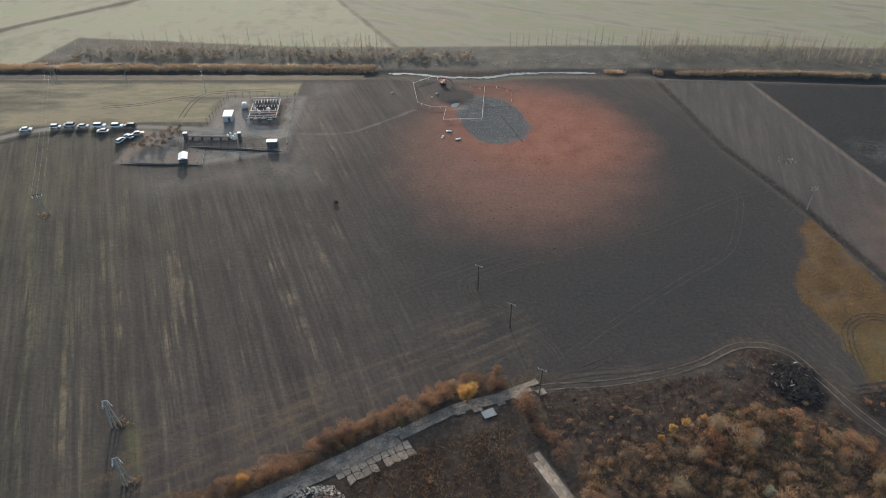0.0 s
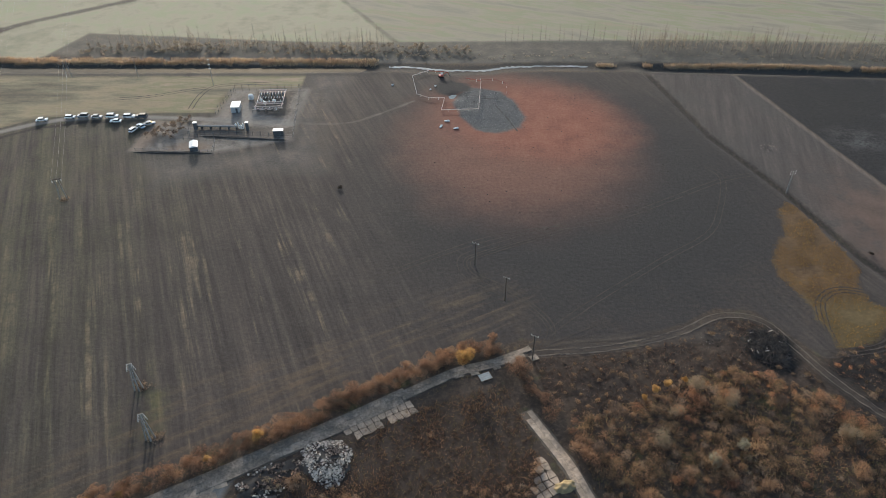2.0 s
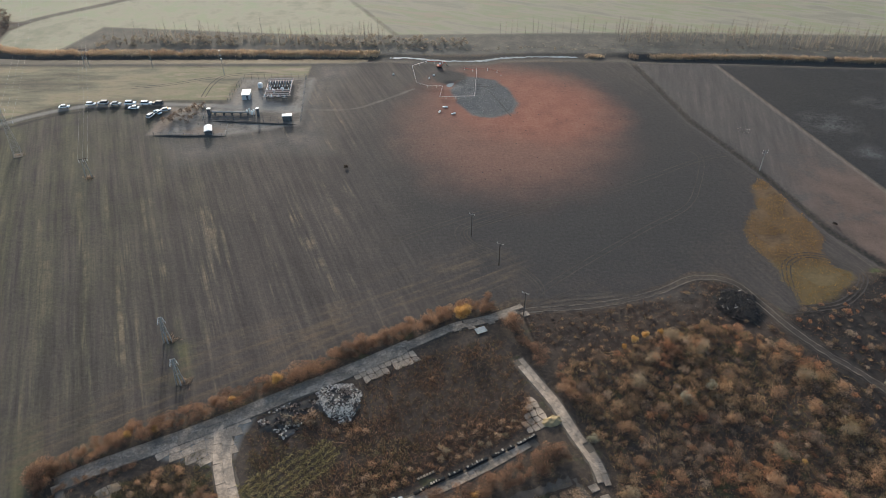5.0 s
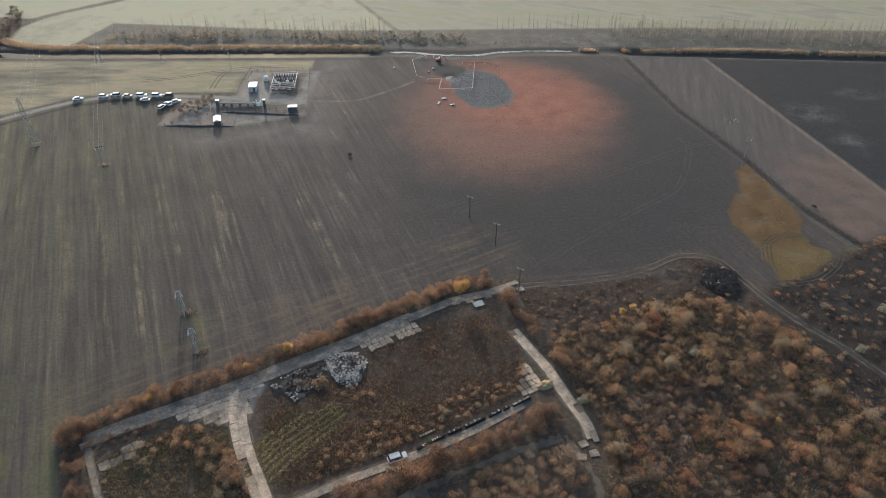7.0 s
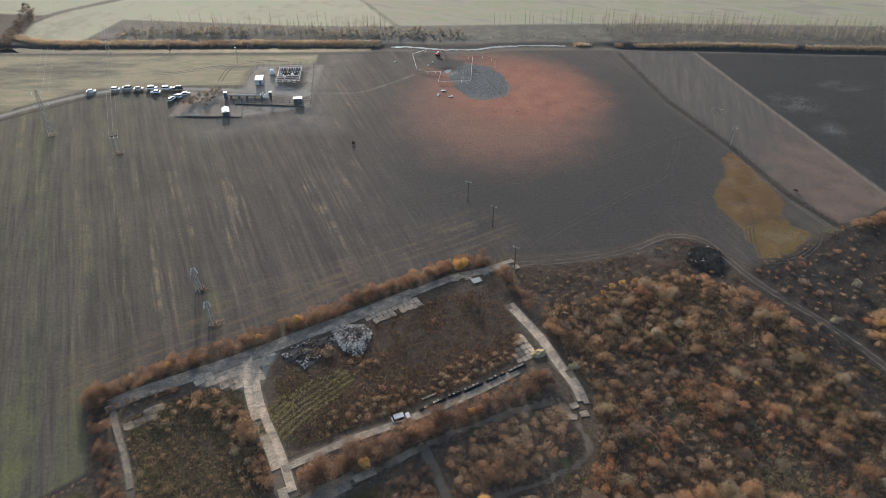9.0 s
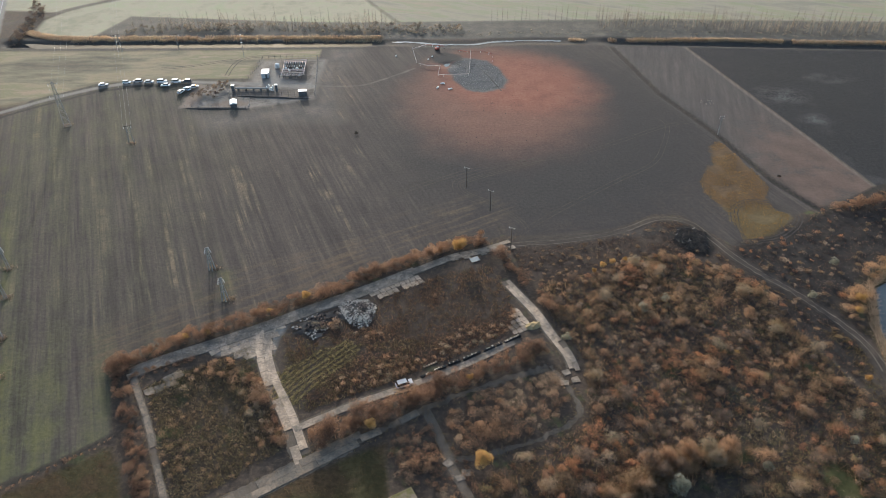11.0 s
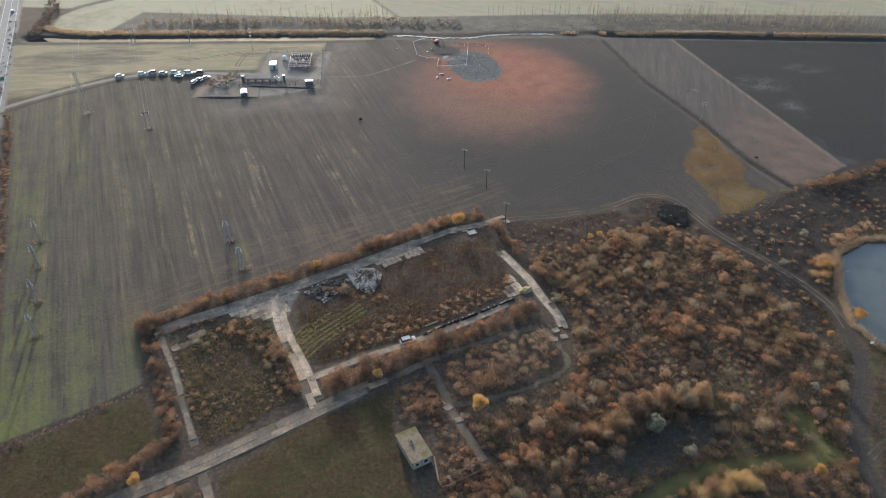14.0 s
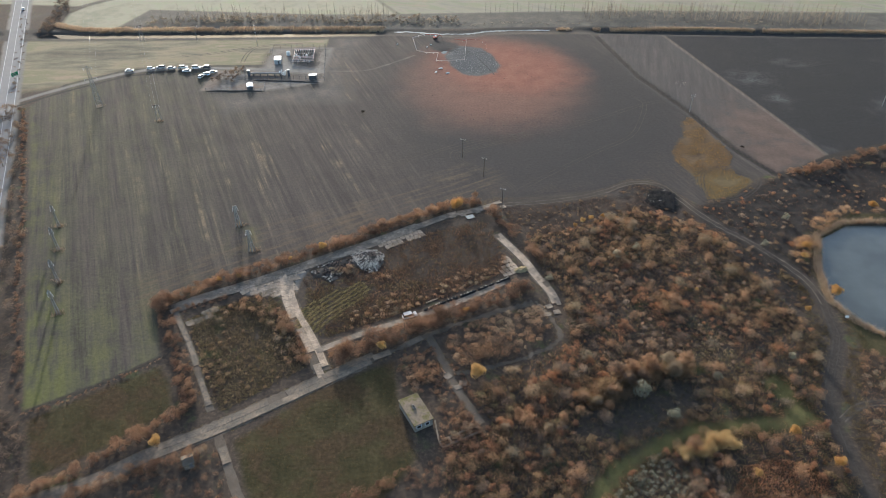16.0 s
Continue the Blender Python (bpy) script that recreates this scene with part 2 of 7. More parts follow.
WOODS = [(31, 89), (39, 94), (48, 95.5), (55, 99.5), (64, 103), (71, 105.5), (79, 102.5), (86, 99), (92, 96), (96, 88), (100, 71), (106, 55), (109, 45), (108, 34), (103, 20), (99, 6), (97, -30), (-6, -30), (0, 5), (8, 22), (20, 30), (36, 40), (38, 60), (31, 76)]
COMPOUND_W = [(-80, 52), (-56, 65), (-52, 58), (-40, 32), (-61, 16), (-66, 20)]
COMPOUND_E = [(-47, 70), (-28, 82), (-8, 93), (14, 101), (19, 90), (21, 72), (4, 62), (-12, 54), (-36, 43)]
SCRUBLAND = [(22, 113), (45, 113), (62, 118), (74, 125), (84, 124), (93, 107), (91, 98), (71, 104), (55, 98), (39, 92), (31, 88), (24, 99)]
BURNT = [(91, 103), (94, 107), (104, 112), (122, 121), (133, 128), (160, 140), (192, 150), (240, 160), (240, 100), (170, 103), (135, 98), (121, 76), (117, 58), (109, 52), (102, 68), (97, 86)]
FAR_A = [(-215, 334), (-221, 322), (-219, 305), (-206, 296), (-190, 293.5), (-182.6, 301.5), (-173.7, 326.4), (-70, 314), (-22, 312), (-57, 378), (-200, 600), (-1200, 900), (-900, 420)]
FAR_B = [(-21, 313), (112, 313), (330, 300), (1500, 700), (300, 900), (-202, 600), (-56.5, 378)]
NORTH_BANK = [(-182.6, 301.5), (-120, 290.5), (-70, 290), (-20, 289), (60, 289), (120, 287), (300, 274), (330, 302), (112, 315), (-22, 314), (-70, 315), (-173.7, 326.4)]
MEADOW = [(-213, 212), (-186, 220), (-160, 237), (-140, 241.5), (-90, 240), (-89, 263), (-60, 264), (-52, 279.5), (-200, 281), (-235, 283)]

MAIN_TRACK = bow([(22, 111), (43, 113), (61, 118), (74, 124.5), (84.5, 122.5), (89.8, 113), (93.6, 104.3), (99.6, 94.5), (107, 85), (113.2, 74.3), (117.5, 65), (118.6, 56), (117.5, 46), (116.0, 38.0), (109.7, 27.0), (104.0, 16.8), (101.2, 7.4), (100.0, -1.4), (99.5, -11.1), (98, -40)])
MUD = bow([(118.6, 56), (117, 46), (115.4, 38.0), (109.1, 27.0), (103.4, 16.8), (100.6, 7.4), (99.4, -1.4), (98.9, -11.1), (98, -40)])
ACCESS = bow([(-204, 200), (-185, 217), (-159.5, 234), (-140, 239), (-113, 239), (-87, 236.5), (-59, 233)])
WELL_PATH = bow([(-59, 233.5), (-38, 233.5), (-26, 240.5), (-12, 252)])
TRACK_A = bow([(-22, 139), (-2, 151), (19, 161), (54, 169), (93, 190), (108, 195)])
TRACK_B = bow([(38, 166), (12, 154), (5, 149), (7, 141), (17, 133), (26, 121), (23, 113)])
TRACK_C = bow([(22, 113), (37, 127), (65, 148.5), (82, 161), (90, 175), (96, 192), (93, 200)])
TRACK_D = bow([(100, 114), (101, 122), (104, 130.5), (111, 134.5), (119, 132), (124, 124), (113, 113), (96, 110)])
EAST_BRANCH = bow([(103, 8.5), (109.7, 12.9), (118, 14), (140, 13)])
NORTH_TRACK = bow([(-250, 314), (-237, 319.5), (-229, 326.4), (-222, 330), (-213, 340), (-200, 350.4), (-163, 380), (-120, 420)])
HIGHWAY = bow([(-420, 760), (-261, 348), (-206, 206), (-186, 155), (-165, 100), (-110, -40)])


def ground_z(px, py):
    px, py = np.asarray(px, float), np.asarray(py, float)
    z = 0.025 * np.sin(px * 0.31 + 1.3 * np.sin(py * 0.17)) + 0.02 * np.sin(py * 0.43 + np.sin(px * 0.23)) + 0.02 * np.sin(px * 0.09 - py * 0.07)
    c = off_line(px, py, CANAL)
    z = z - (1.5 - 1.1 * np.clip((px + 40) / 14, 0, 1) * np.clip((96 - px) / 14, 0, 1)) * np.clip((5.0 - c) / 3.5, 0, 1) * np.clip((off_line(px, py, HIGHWAY) - 7) / 5, 0, 1)
    p = sdf(px, py, POND)
    z = z - 2.2 * np.clip((0.5 - p) / 4.0, 0, 1)
    r = np.hypot((px - 5) / 5.5, (py - 256) / 4.5)
    z = z - 0.6 * np.clip(1 - r, 0, 1)
    rough = np.clip(-sdf(px, py, SCRUBLAND) / 4, 0, 1) + np.clip(-sdf(px, py, BURNT) / 6, 0, 1)
    z = z + rough * 0.22 * (np.sin(px * 1.1 + 2 * np.sin(py * 0.6)) * np.sin(py * 1.3 + np.sin(px * 0.8)))
    # ditch beside the strip field
    z = z - 0.8 * np.clip((1.8 - off_line(px, py, [(89, 279), (100, 222), (114, 184), (124, 147), (133, 129)])) / 1.2, 0, 1)
    return z


def from_arrays(name, verts, faces, mats, smooth_faces=False, slots=None, tone=None):
    """A mesh from numpy arrays; all faces have the same number of corners."""
    me = bpy.data.meshes.new(name)
    faces = np.asarray(faces, np.int32)
    k = faces.shape[1]
    me.vertices.add(len(verts)), me.loops.add(faces.size), me.polygons.add(len(faces))
    me.vertices.foreach_set("co", np.asarray(verts, np.float32).ravel())
    me.loops.foreach_set("vertex_index", faces.ravel())
    me.polygons.foreach_set("loop_start", np.arange(0, faces.size, k, dtype=np.int32))
    if slots is not None:
        me.polygons.foreach_set("material_index", np.asarray(slots, np.int32))
    me.polygons.foreach_set("use_smooth", np.full(len(faces), smooth_faces))
    for m in mats:
        me.materials.append(m)
    if tone is not None:
        me.attributes.new("tone", "FLOAT", "POINT").data.foreach_set("value", np.asarray(tone, np.float32))
    me.update(calc_edges=True)
    return me


# ---- ground: one sheet to the horizon ----
def spread(lo, hi, step, far):
    out = list(np.arange(lo, hi + step / 2, step))
    for sign in (-1, 1):
        d, p = step, (lo if sign < 0 else hi)
        while abs(p) < far:
            d *= 1.35
            p += sign * d
            out.append(p)
    return np.array(sorted(out))


gx, gy = spread(-292, 304, 1.35, 2600), spread(-46, 392, 1.25, 2600)
GX, GY = (a.ravel() for a in np.meshgrid(gx, gy))
idx = np.arange(len(GX)).reshape(len(gy), len(gx))
quads = np.stack([idx[:-1, :-1], idx[:-1, 1:], idx[1:, 1:], idx[1:, :-1]], -1).reshape(-1, 4)


def make_ground_material():
    m, nt, b = mk("ground_soil_and_fields", 0.95, spec=0.15)
    n1, n2, n3, n4 = tex(nt, 0.018, 3), tex(nt, 0.12, 4), tex(nt, 0.9, 5, 0.65), tex(nt, 5.0, 4, 0.7)
    edge = mth(nt, "ADD", mth(nt, "MULTIPLY", mth(nt, "SUBTRACT", n2, 0.5), 5.0), mth(nt, "MULTIPLY", mth(nt, "SUBTRACT", n3, 0.5), 3.0))

    def mask(name, width=1.5, ragged=1.0):
        s = mth(nt, "ADD", attr(nt, name), mth(nt, "MULTIPLY", edge, ragged))
        return mth(nt, "SUBTRACT", 0.5, mth(nt, "DIVIDE", s, width), clamp=True)

    fine = mth(nt, "ADD", mth(nt, "MULTIPLY", n3, 0.55), mth(nt, "MULTIPLY", n4, 0.45))
    # rough waste land: dark litter with dry and green tufts
    col = ramp(nt, fine, (0.3, (0.027, 0.0225, 0.0195)), (0.5, (0.06, 0.046, 0.035)), (0.68, (0.135, 0.094, 0.062)))
    col = mix(nt, smooth(nt, n2, 0.56, 0.74), col, ramp(nt, fine, (0.3, (0.035, 0.04, 0.018)), (0.7, (0.10, 0.105, 0.045))))
    # far fields
    far = ramp(nt, mth(nt, "ADD", mth(nt, "MULTIPLY", n1, 0.5), mth(nt, "MULTIPLY", n2, 0.5)), (0.38, (0.225, 0.215, 0.145)), (0.5, (0.30, 0.275, 0.195)), (0.62, (0.27, 0.28, 0.175)))
    farb = ramp(nt, tex(nt, 0.05, 4, 0.6, coords(nt, (0.5, 2.2, 1), 0.4)), (0.36, (0.215, 0.198, 0.148)), (0.48, (0.262, 0.236, 0.175)), (0.56, (0.225, 0.228, 0.14)), (0.66, (0.265, 0.222, 0.162)))
    col = mix(nt, mask("far_a", 3.0, 0.6), col, far)
    col = mix(nt, mask("far_b", 3.0, 0.6), col, farb)
    mead = ramp(nt, mth(nt, "ADD", mth(nt, "MULTIPLY", tex(nt, 0.035, 5, 0.65, coords(nt, (0.4, 1.4, 1))), 0.82), mth(nt, "MULTIPLY", fine, 0.18)),
                (0.39, (0.092, 0.082, 0.06)), (0.46, (0.165, 0.148, 0.096)), (0.52, (0.25, 0.203, 0.13)), (0.57, (0.18, 0.17, 0.094)), (0.63, (0.28, 0.215, 0.148)))
    col = mix(nt, mth(nt, "MULTIPLY", mask("north_bank", 3.0, 0.8), 0.9), col, ramp(nt, mth(nt, "ADD", mth(nt, "MULTIPLY", n2, 0.5), mth(nt, "MULTIPLY", fine, 0.5)), (0.34, (0.06, 0.057, 0.05)), (0.5, (0.10, 0.093, 0.078)), (0.66, (0.165, 0.15, 0.115))))
    col = mix(nt, mask("meadow", 8.0, 2.0), col, mead)
    # ploughed field with straw and grass streaks along its furrows
    turn = -0.378
    s1 = tex(nt, 1.0, 4, 0.6, coords(nt, (0.16, 0.010, 1), turn))
    s2 = tex(nt, 1.0, 4, 0.65, coords(nt, (0.75, 0.028, 1), turn))
    streak = mth(nt, "ADD", mth(nt, "MULTIPLY", s1, 0.62), mth(nt, "MULTIPLY", s2, 0.38))
    calm = smooth(nt, mth(nt, "ADD", attr(nt, "scorch"), mth(nt, "MULTIPLY", n2, 0.3)), 0.85, 1.3)
    soil = ramp(nt, mth(nt, "ADD", mth(nt, "MULTIPLY", fine, 0.5), mth(nt, "MULTIPLY", s2, 0.5)), (0.36, (0.037, 0.0325, 0.0297)), (0.5, (0.058, 0.0497, 0.0442)), (0.63, (0.085, 0.0705, 0.06)))
    band_tone = mth(nt, "MULTIPLY", mth(nt, "SUBTRACT", tex(nt, 1.0, 3, 0.5, coords(nt, (0.22, 0.006, 1), turn)), 0.5), calm)
    blotch = mth(nt, "SUBTRACT", tex(nt, 0.035, 5, 0.62), 0.5)
    soil = mix(nt, 1.0, soil, ramp(nt, mth(nt, "ADD", mth(nt, "ADD", mth(nt, "MULTIPLY", band_tone, 1.1), mth(nt, "MULTIPLY", blotch, 0.75)), 0.5), (0.25, (0.72, 0.72, 0.73)), (0.5, (1.0, 1.0, 1.0)), (0.78, (1.38, 1.33, 1.26))), "MULTIPLY")
    straw = mth(nt, "MULTIPLY", mth(nt, "MULTIPLY", smooth(nt, streak, 0.51, 0.70), calm), mth(nt, "MULTIPLY", smooth(nt, n2, 0.36, 0.66), attr(nt, "straw")))
    soil = mix(nt, straw, soil, ramp(nt, n3, (0.3, (0.09, 0.076, 0.056)), (0.7, (0.185, 0.148, 0.102))))
    tan = mth(nt, "MULTIPLY", mth(nt, "MULTIPLY", smooth(nt, streak, 0.545, 0.66), calm), mth(nt, "MULTIPLY", smooth(nt, tex(nt, 0.11, 4), 0.45, 0.62), attr(nt, "straw")))
    soil = mix(nt, mth(nt, "MULTIPLY", tan, 0.6), soil, ramp(nt, n3, (0.3, (0.17, 0.125, 0.075)), (0.7, (0.27, 0.205, 0.13))))
    green = mth(nt, "MULTIPLY", attr(nt, "green"), smooth(nt, mth(nt, "ADD", streak, mth(nt, "MULTIPLY", n2, 0.35)), 0.5, 0.82))
    soil = mix(nt, green, soil, ramp(nt, fine, (0.3, (0.057, 0.057, 0.032)), (0.7, (0.124, 0.122, 0.064))))
    vivid = mth(nt, "MULTIPLY", attr(nt, "vivid"), smooth(nt, mth(nt, "ADD", mth(nt, "MULTIPLY", s1, 0.6), mth(nt, "MULTIPLY", n2, 0.4)), 0.44, 0.66))
    soil = mix(nt, vivid, soil, ramp(nt, fine, (0.3, (0.068, 0.069, 0.026)), (0.7, (0.135, 0.137, 0.05))))
    litter = mth(nt, "MULTIPLY", attr(nt, "litter"), smooth(nt, mth(nt, "ADD", mth(nt, "MULTIPLY", n2, 0.5), mth(nt, "MULTIPLY", n3, 0.5)), 0.47, 0.62))
    soil = mix(nt, mth(nt, "MULTIPLY", litter, 0.65), soil, ramp(nt, fine, (0.3, (0.07, 0.05, 0.036)), (0.7, (0.15, 0.10, 0.062))))
    # red dust round the well, blackened soil outside it
    soil = mix(nt, smooth(nt, mth(nt, "ADD", attr(nt, "scorch"), mth(nt, "MULTIPLY", n2, 0.25)), 1.2, 0.55), soil,
               ramp(nt, fine, (0.34, (0.026, 0.025, 0.0255)), (0.66, (0.0465, 0.0442, 0.044))))
    red_r = mth(nt, "ADD", attr(nt, "red"), mth(nt, "MULTIPLY", mth(nt, "SUBTRACT", tex(nt, 0.05, 6, 0.65), 0.5), 0.35))
    redc = ramp(nt, mth(nt, "ADD", mth(nt, "MULTIPLY", fine, 0.6), mth(nt, "MULTIPLY", n2, 0.4)), (0.36, (0.14, 0.054, 0.04)), (0.5, (0.212, 0.082, 0.054)), (0.64, (0.25, 0.12, 0.077)))
    soil = mix(nt, mth(nt, "MULTIPLY", smooth(nt, red_r, 1.17, 0.42), 0.85), soil, mix(nt, 0.55, redc, ramp(nt, fine, (0.3, (0.085, 0.056, 0.045)), (0.7, (0.17, 0.115, 0.085)))))
    core_r = mth(nt, "ADD", attr(nt, "red_core"), mth(nt, "MULTIPLY", mth(nt, "SUBTRACT", tex(nt, 0.045, 6, 0.65), 0.5), 0.5))
    soil = mix(nt, mth(nt, "MULTIPLY", smooth(nt, core_r, 1.1, 0.4), 0.9), soil, redc)
    cr = mth(nt, "ADD", attr(nt, "crater"), mth(nt, "MULTIPLY", mth(nt, "SUBTRACT", n2, 0.5), 0.5))
    soil = mix(nt, smooth(nt, cr, 1.2, 0.88), soil, ramp(nt, mth(nt, "ADD", mth(nt, "MULTIPLY", n4, 0.5), mth(nt, "MULTIPLY", tex(nt, 1.8, 5, 0.7), 0.5)),
                                                         (0.36, (0.036, 0.037, 0.037)), (0.5, (0.085, 0.086, 0.085)), (0.66, (0.19, 0.188, 0.183))))
    soil = mix(nt, smooth(nt, mth(nt, "ADD", attr(nt, "soot"), mth(nt, "MULTIPLY", mth(nt, "SUBTRACT", n2, 0.5), 0.9)), 1.15, 0.7), soil, ramp(nt, fine, (0.3, (0.022, 0.022, 0.022)), (0.7, (0.046, 0.044, 0.043))))
    soil = mix(nt, mth(nt, "MULTIPLY", mask("waste", 12.0, 2.5), 0.6), soil, ramp(nt, mth(nt, "ADD", mth(nt, "MULTIPLY", fine, 0.5), mth(nt, "MULTIPLY", n2, 0.5)), (0.36, (0.065, 0.06, 0.054)), (0.48, (0.115, 0.104, 0.092)), (0.62, (0.20, 0.168, 0.132))))
    col = mix(nt, mask("plough", 1.2, 0.25), col, soil)
    strip = ramp(nt, mth(nt, "ADD", mth(nt, "MULTIPLY", fine, 0.4), mth(nt, "MULTIPLY", tex(nt, 1.0, 4, 0.6, coords(nt, (0.35, 0.03, 1), 0.23)), 0.6)),
                 (0.34, (0.052, 0.0465, 0.0435)), (0.52, (0.074, 0.065, 0.0595)), (0.68, (0.106, 0.091, 0.08)))
    strip = mix(nt, smooth(nt, attr(nt, "south"), 0.0, 1.0), strip, ramp(nt, mth(nt, "ADD", mth(nt, "MULTIPLY", n2, 0.5), mth(nt, "MULTIPLY", fine, 0.5)), (0.34, (0.075, 0.055, 0.045)), (0.66, (0.142, 0.10, 0.079))))
    strip = mix(nt, mth(nt, "MULTIPLY", smooth(nt, tex(nt, 0.05, 5, 0.65), 0.5, 0.62), 0.55), strip, ramp(nt, fine, (0.3, (0.05, 0.047, 0.046)), (0.7, (0.085, 0.077, 0.07))))
    col = mix(nt, mask("strip", 1.2, 0.2), col, strip)
    ash = smooth(nt, mth(nt, "ADD", mth(nt, "MULTIPLY", tex(nt, 0.035, 3), 0.7), mth(nt, "MULTIPLY", n4, 0.3)), 0.56, 0.70)
    black = ramp(nt, fine, (0.36, (0.017, 0.017, 0.0182)), (0.66, (0.034, 0.0338, 0.035)))
    col = mix(nt, mask("black", 1.2, 0.2), col, mix(nt, mth(nt, "ADD", mth(nt, "MULTIPLY", ash, 0.5), mth(nt, "MULTIPLY", attr(nt, "ash"), smooth(nt, mth(nt, "ADD", mth(nt, "MULTIPLY", n2, 0.5), mth(nt, "MULTIPLY", fine, 0.5)), 0.42, 0.6)), clamp=True), black, (0.085, 0.085, 0.085)))
    col = mix(nt, mask("burnt", 5.0, 1.0), col, ramp(nt, fine, (0.36, (0.0155, 0.0138, 0.013)), (0.58, (0.036, 0.0295, 0.0255)), (0.7, (0.098, 0.074, 0.056))))
    col = mix(nt, mask("plot", 4.0, 0.8), col, ramp(nt, fine, (0.34, (0.022, 0.018, 0.0152)), (0.52, (0.052, 0.0385, 0.0295)), (0.7, (0.125, 0.084, 0.056))))
    patch = ramp(nt, mth(nt, "ADD", mth(nt, "MULTIPLY", fine, 0.6), mth(nt, "MULTIPLY", n2, 0.4)), (0.34, (0.046, 0.032, 0.021)), (0.5, (0.11, 0.069, 0.036)), (0.66, (0.165, 0.11, 0.057)))
    patch = mix(nt, mth(nt, "MULTIPLY", smooth(nt, attr(nt, "patch_south"), 0.3, 1.0), 0.35), patch, ramp(nt, fine, (0.3, (0.09, 0.08, 0.032)), (0.7, (0.17, 0.145, 0.065))))
    col = mix(nt, mask("patch", 1.5, 1.6), col, patch)
    grass = ramp(nt, mth(nt, "ADD", mth(nt, "MULTIPLY", fine, 0.6), mth(nt, "MULTIPLY", n2, 0.4)), (0.36, (0.021, 0.019, 0.009)), (0.46, (0.041, 0.0365, 0.016)), (0.54, (0.062, 0.052, 0.0235)), (0.66, (0.10, 0.074, 0.036)))
    grass = mix(nt, mth(nt, "MULTIPLY", smooth(nt, tex(nt, 0.075, 4, 0.6), 0.46, 0.6), 0.85), grass, ramp(nt, fine, (0.34, (0.027, 0.019, 0.011)), (0.5, (0.065, 0.042, 0.023)), (0.68, (0.12, 0.075, 0.04))))
    col = mix(nt, mask("grass", 2.0, 0.6), col, grass)
    col = mix(nt, mask("lawn", 2.6, 1.8), col, ramp(nt, mth(nt, "ADD", mth(nt, "MULTIPLY", fine, 0.6), mth(nt, "MULTIPLY", n2, 0.4)), (0.34, (0.058, 0.058, 0.023)), (0.5, (0.105, 0.098, 0.038)), (0.66, (0.17, 0.14, 0.064))))
    dust = ramp(nt, mth(nt, "ADD", mth(nt, "MULTIPLY", fine, 0.6), mth(nt, "MULTIPLY", n2, 0.4)), (0.32, (0.042, 0.0355, 0.030)), (0.5, (0.07, 0.058, 0.048)), (0.68, (0.125, 0.101, 0.081)))
    col = mix(nt, mth(nt, "MULTIPLY", mask("dust", 2.5, 0.5), 0.85), col, dust)
    col = mix(nt, mask("char", 3.0, 0.9), col, ramp(nt, fine, (0.3, (0.012, 0.0115, 0.011)), (0.56, (0.026, 0.0235, 0.021)), (0.72, (0.075, 0.062, 0.05))))
    col = mix(nt, mask("mud", 2.2, 0.5), col, ramp(nt, fine, (0.32, (0.029, 0.025, 0.0215)), (0.55, (0.053, 0.0445, 0.037)), (0.72, (0.105, 0.087, 0.07))))
    col = mix(nt, mth(nt, "MULTIPLY", mask("yard", 3.0, 1.2), 0.85), col, ramp(nt, mth(nt, "ADD", mth(nt, "MULTIPLY", fine, 0.5), mth(nt, "MULTIPLY", n2, 0.5)), (0.36, (0.09, 0.08, 0.07)), (0.48, (0.185, 0.165, 0.14)), (0.62, (0.30, 0.262, 0.22))))
    col = mix(nt, mth(nt, "MULTIPLY", mask("plots", 1.6, 0.9), 0.75), col, dust)
    col = mix(nt, mth(nt, "MULTIPLY", mask("clay", 2.5, 1.6), 0.8), col, ramp(nt, fine, (0.3, (0.15, 0.112, 0.085)), (0.7, (0.26, 0.20, 0.15))))
    col = mix(nt, mth(nt, "MULTIPLY", mask("path", 1.0, 0.5), 0.6), col, ramp(nt, fine, (0.3, (0.12, 0.108, 0.092)), (0.7, (0.20, 0.18, 0.155))))
    col = mix(nt, mask("gravel", 1.5, 0.4), col, ramp(nt, fine, (0.3, (0.13, 0.12, 0.105)), (0.7, (0.26, 0.24, 0.21))))
    marg = mth(nt, "MULTIPLY", mth(nt, "MULTIPLY", attr(nt, "margin"), 0.9), smooth(nt, mth(nt, "ADD", mth(nt, "MULTIPLY", n2, 0.35), mth(nt, "MULTIPLY", tex(nt, 1.0, 4, 0.6, coords(nt, (0.035, 0.42, 1), -0.49)), 0.65)), 0.44, 0.68))
    col = mix(nt, marg, col, ramp(nt, fine, (0.3, (0.066, 0.05, 0.036)), (0.7, (0.15, 0.108, 0.07))))
    # Dark ditch soil; beside the access road a ditch's shade put into colour.
    col = mix(nt, mask("ditch", 1.2, 0.25), col, ramp(nt, fine, (0.3, (0.018, 0.017, 0.016)), (0.7, (0.05, 0.044, 0.036))))
    col = mix(nt, mth(nt, "MULTIPLY", mask("headland", 1.5, 0.3), 0.7), col, ramp(nt, fine, (0.3, (0.12, 0.10, 0.08)), (0.7, (0.21, 0.18, 0.14))))
    # Dark canal banks, widened and darkened to hold the reeds' cast shade.
    col = mix(nt, mth(nt, "MULTIPLY", mask("bank", 3.0, 0.8), 0.9), col, ramp(nt, fine, (0.3, (0.03, 0.0275, 0.025)), (0.7, (0.075, 0.067, 0.057))))
    col = mix(nt, mask("reedbed", 2.0, 0.8), col, ramp(nt, fine, (0.3, (0.20, 0.142, 0.095)), (0.7, (0.36, 0.265, 0.175))))
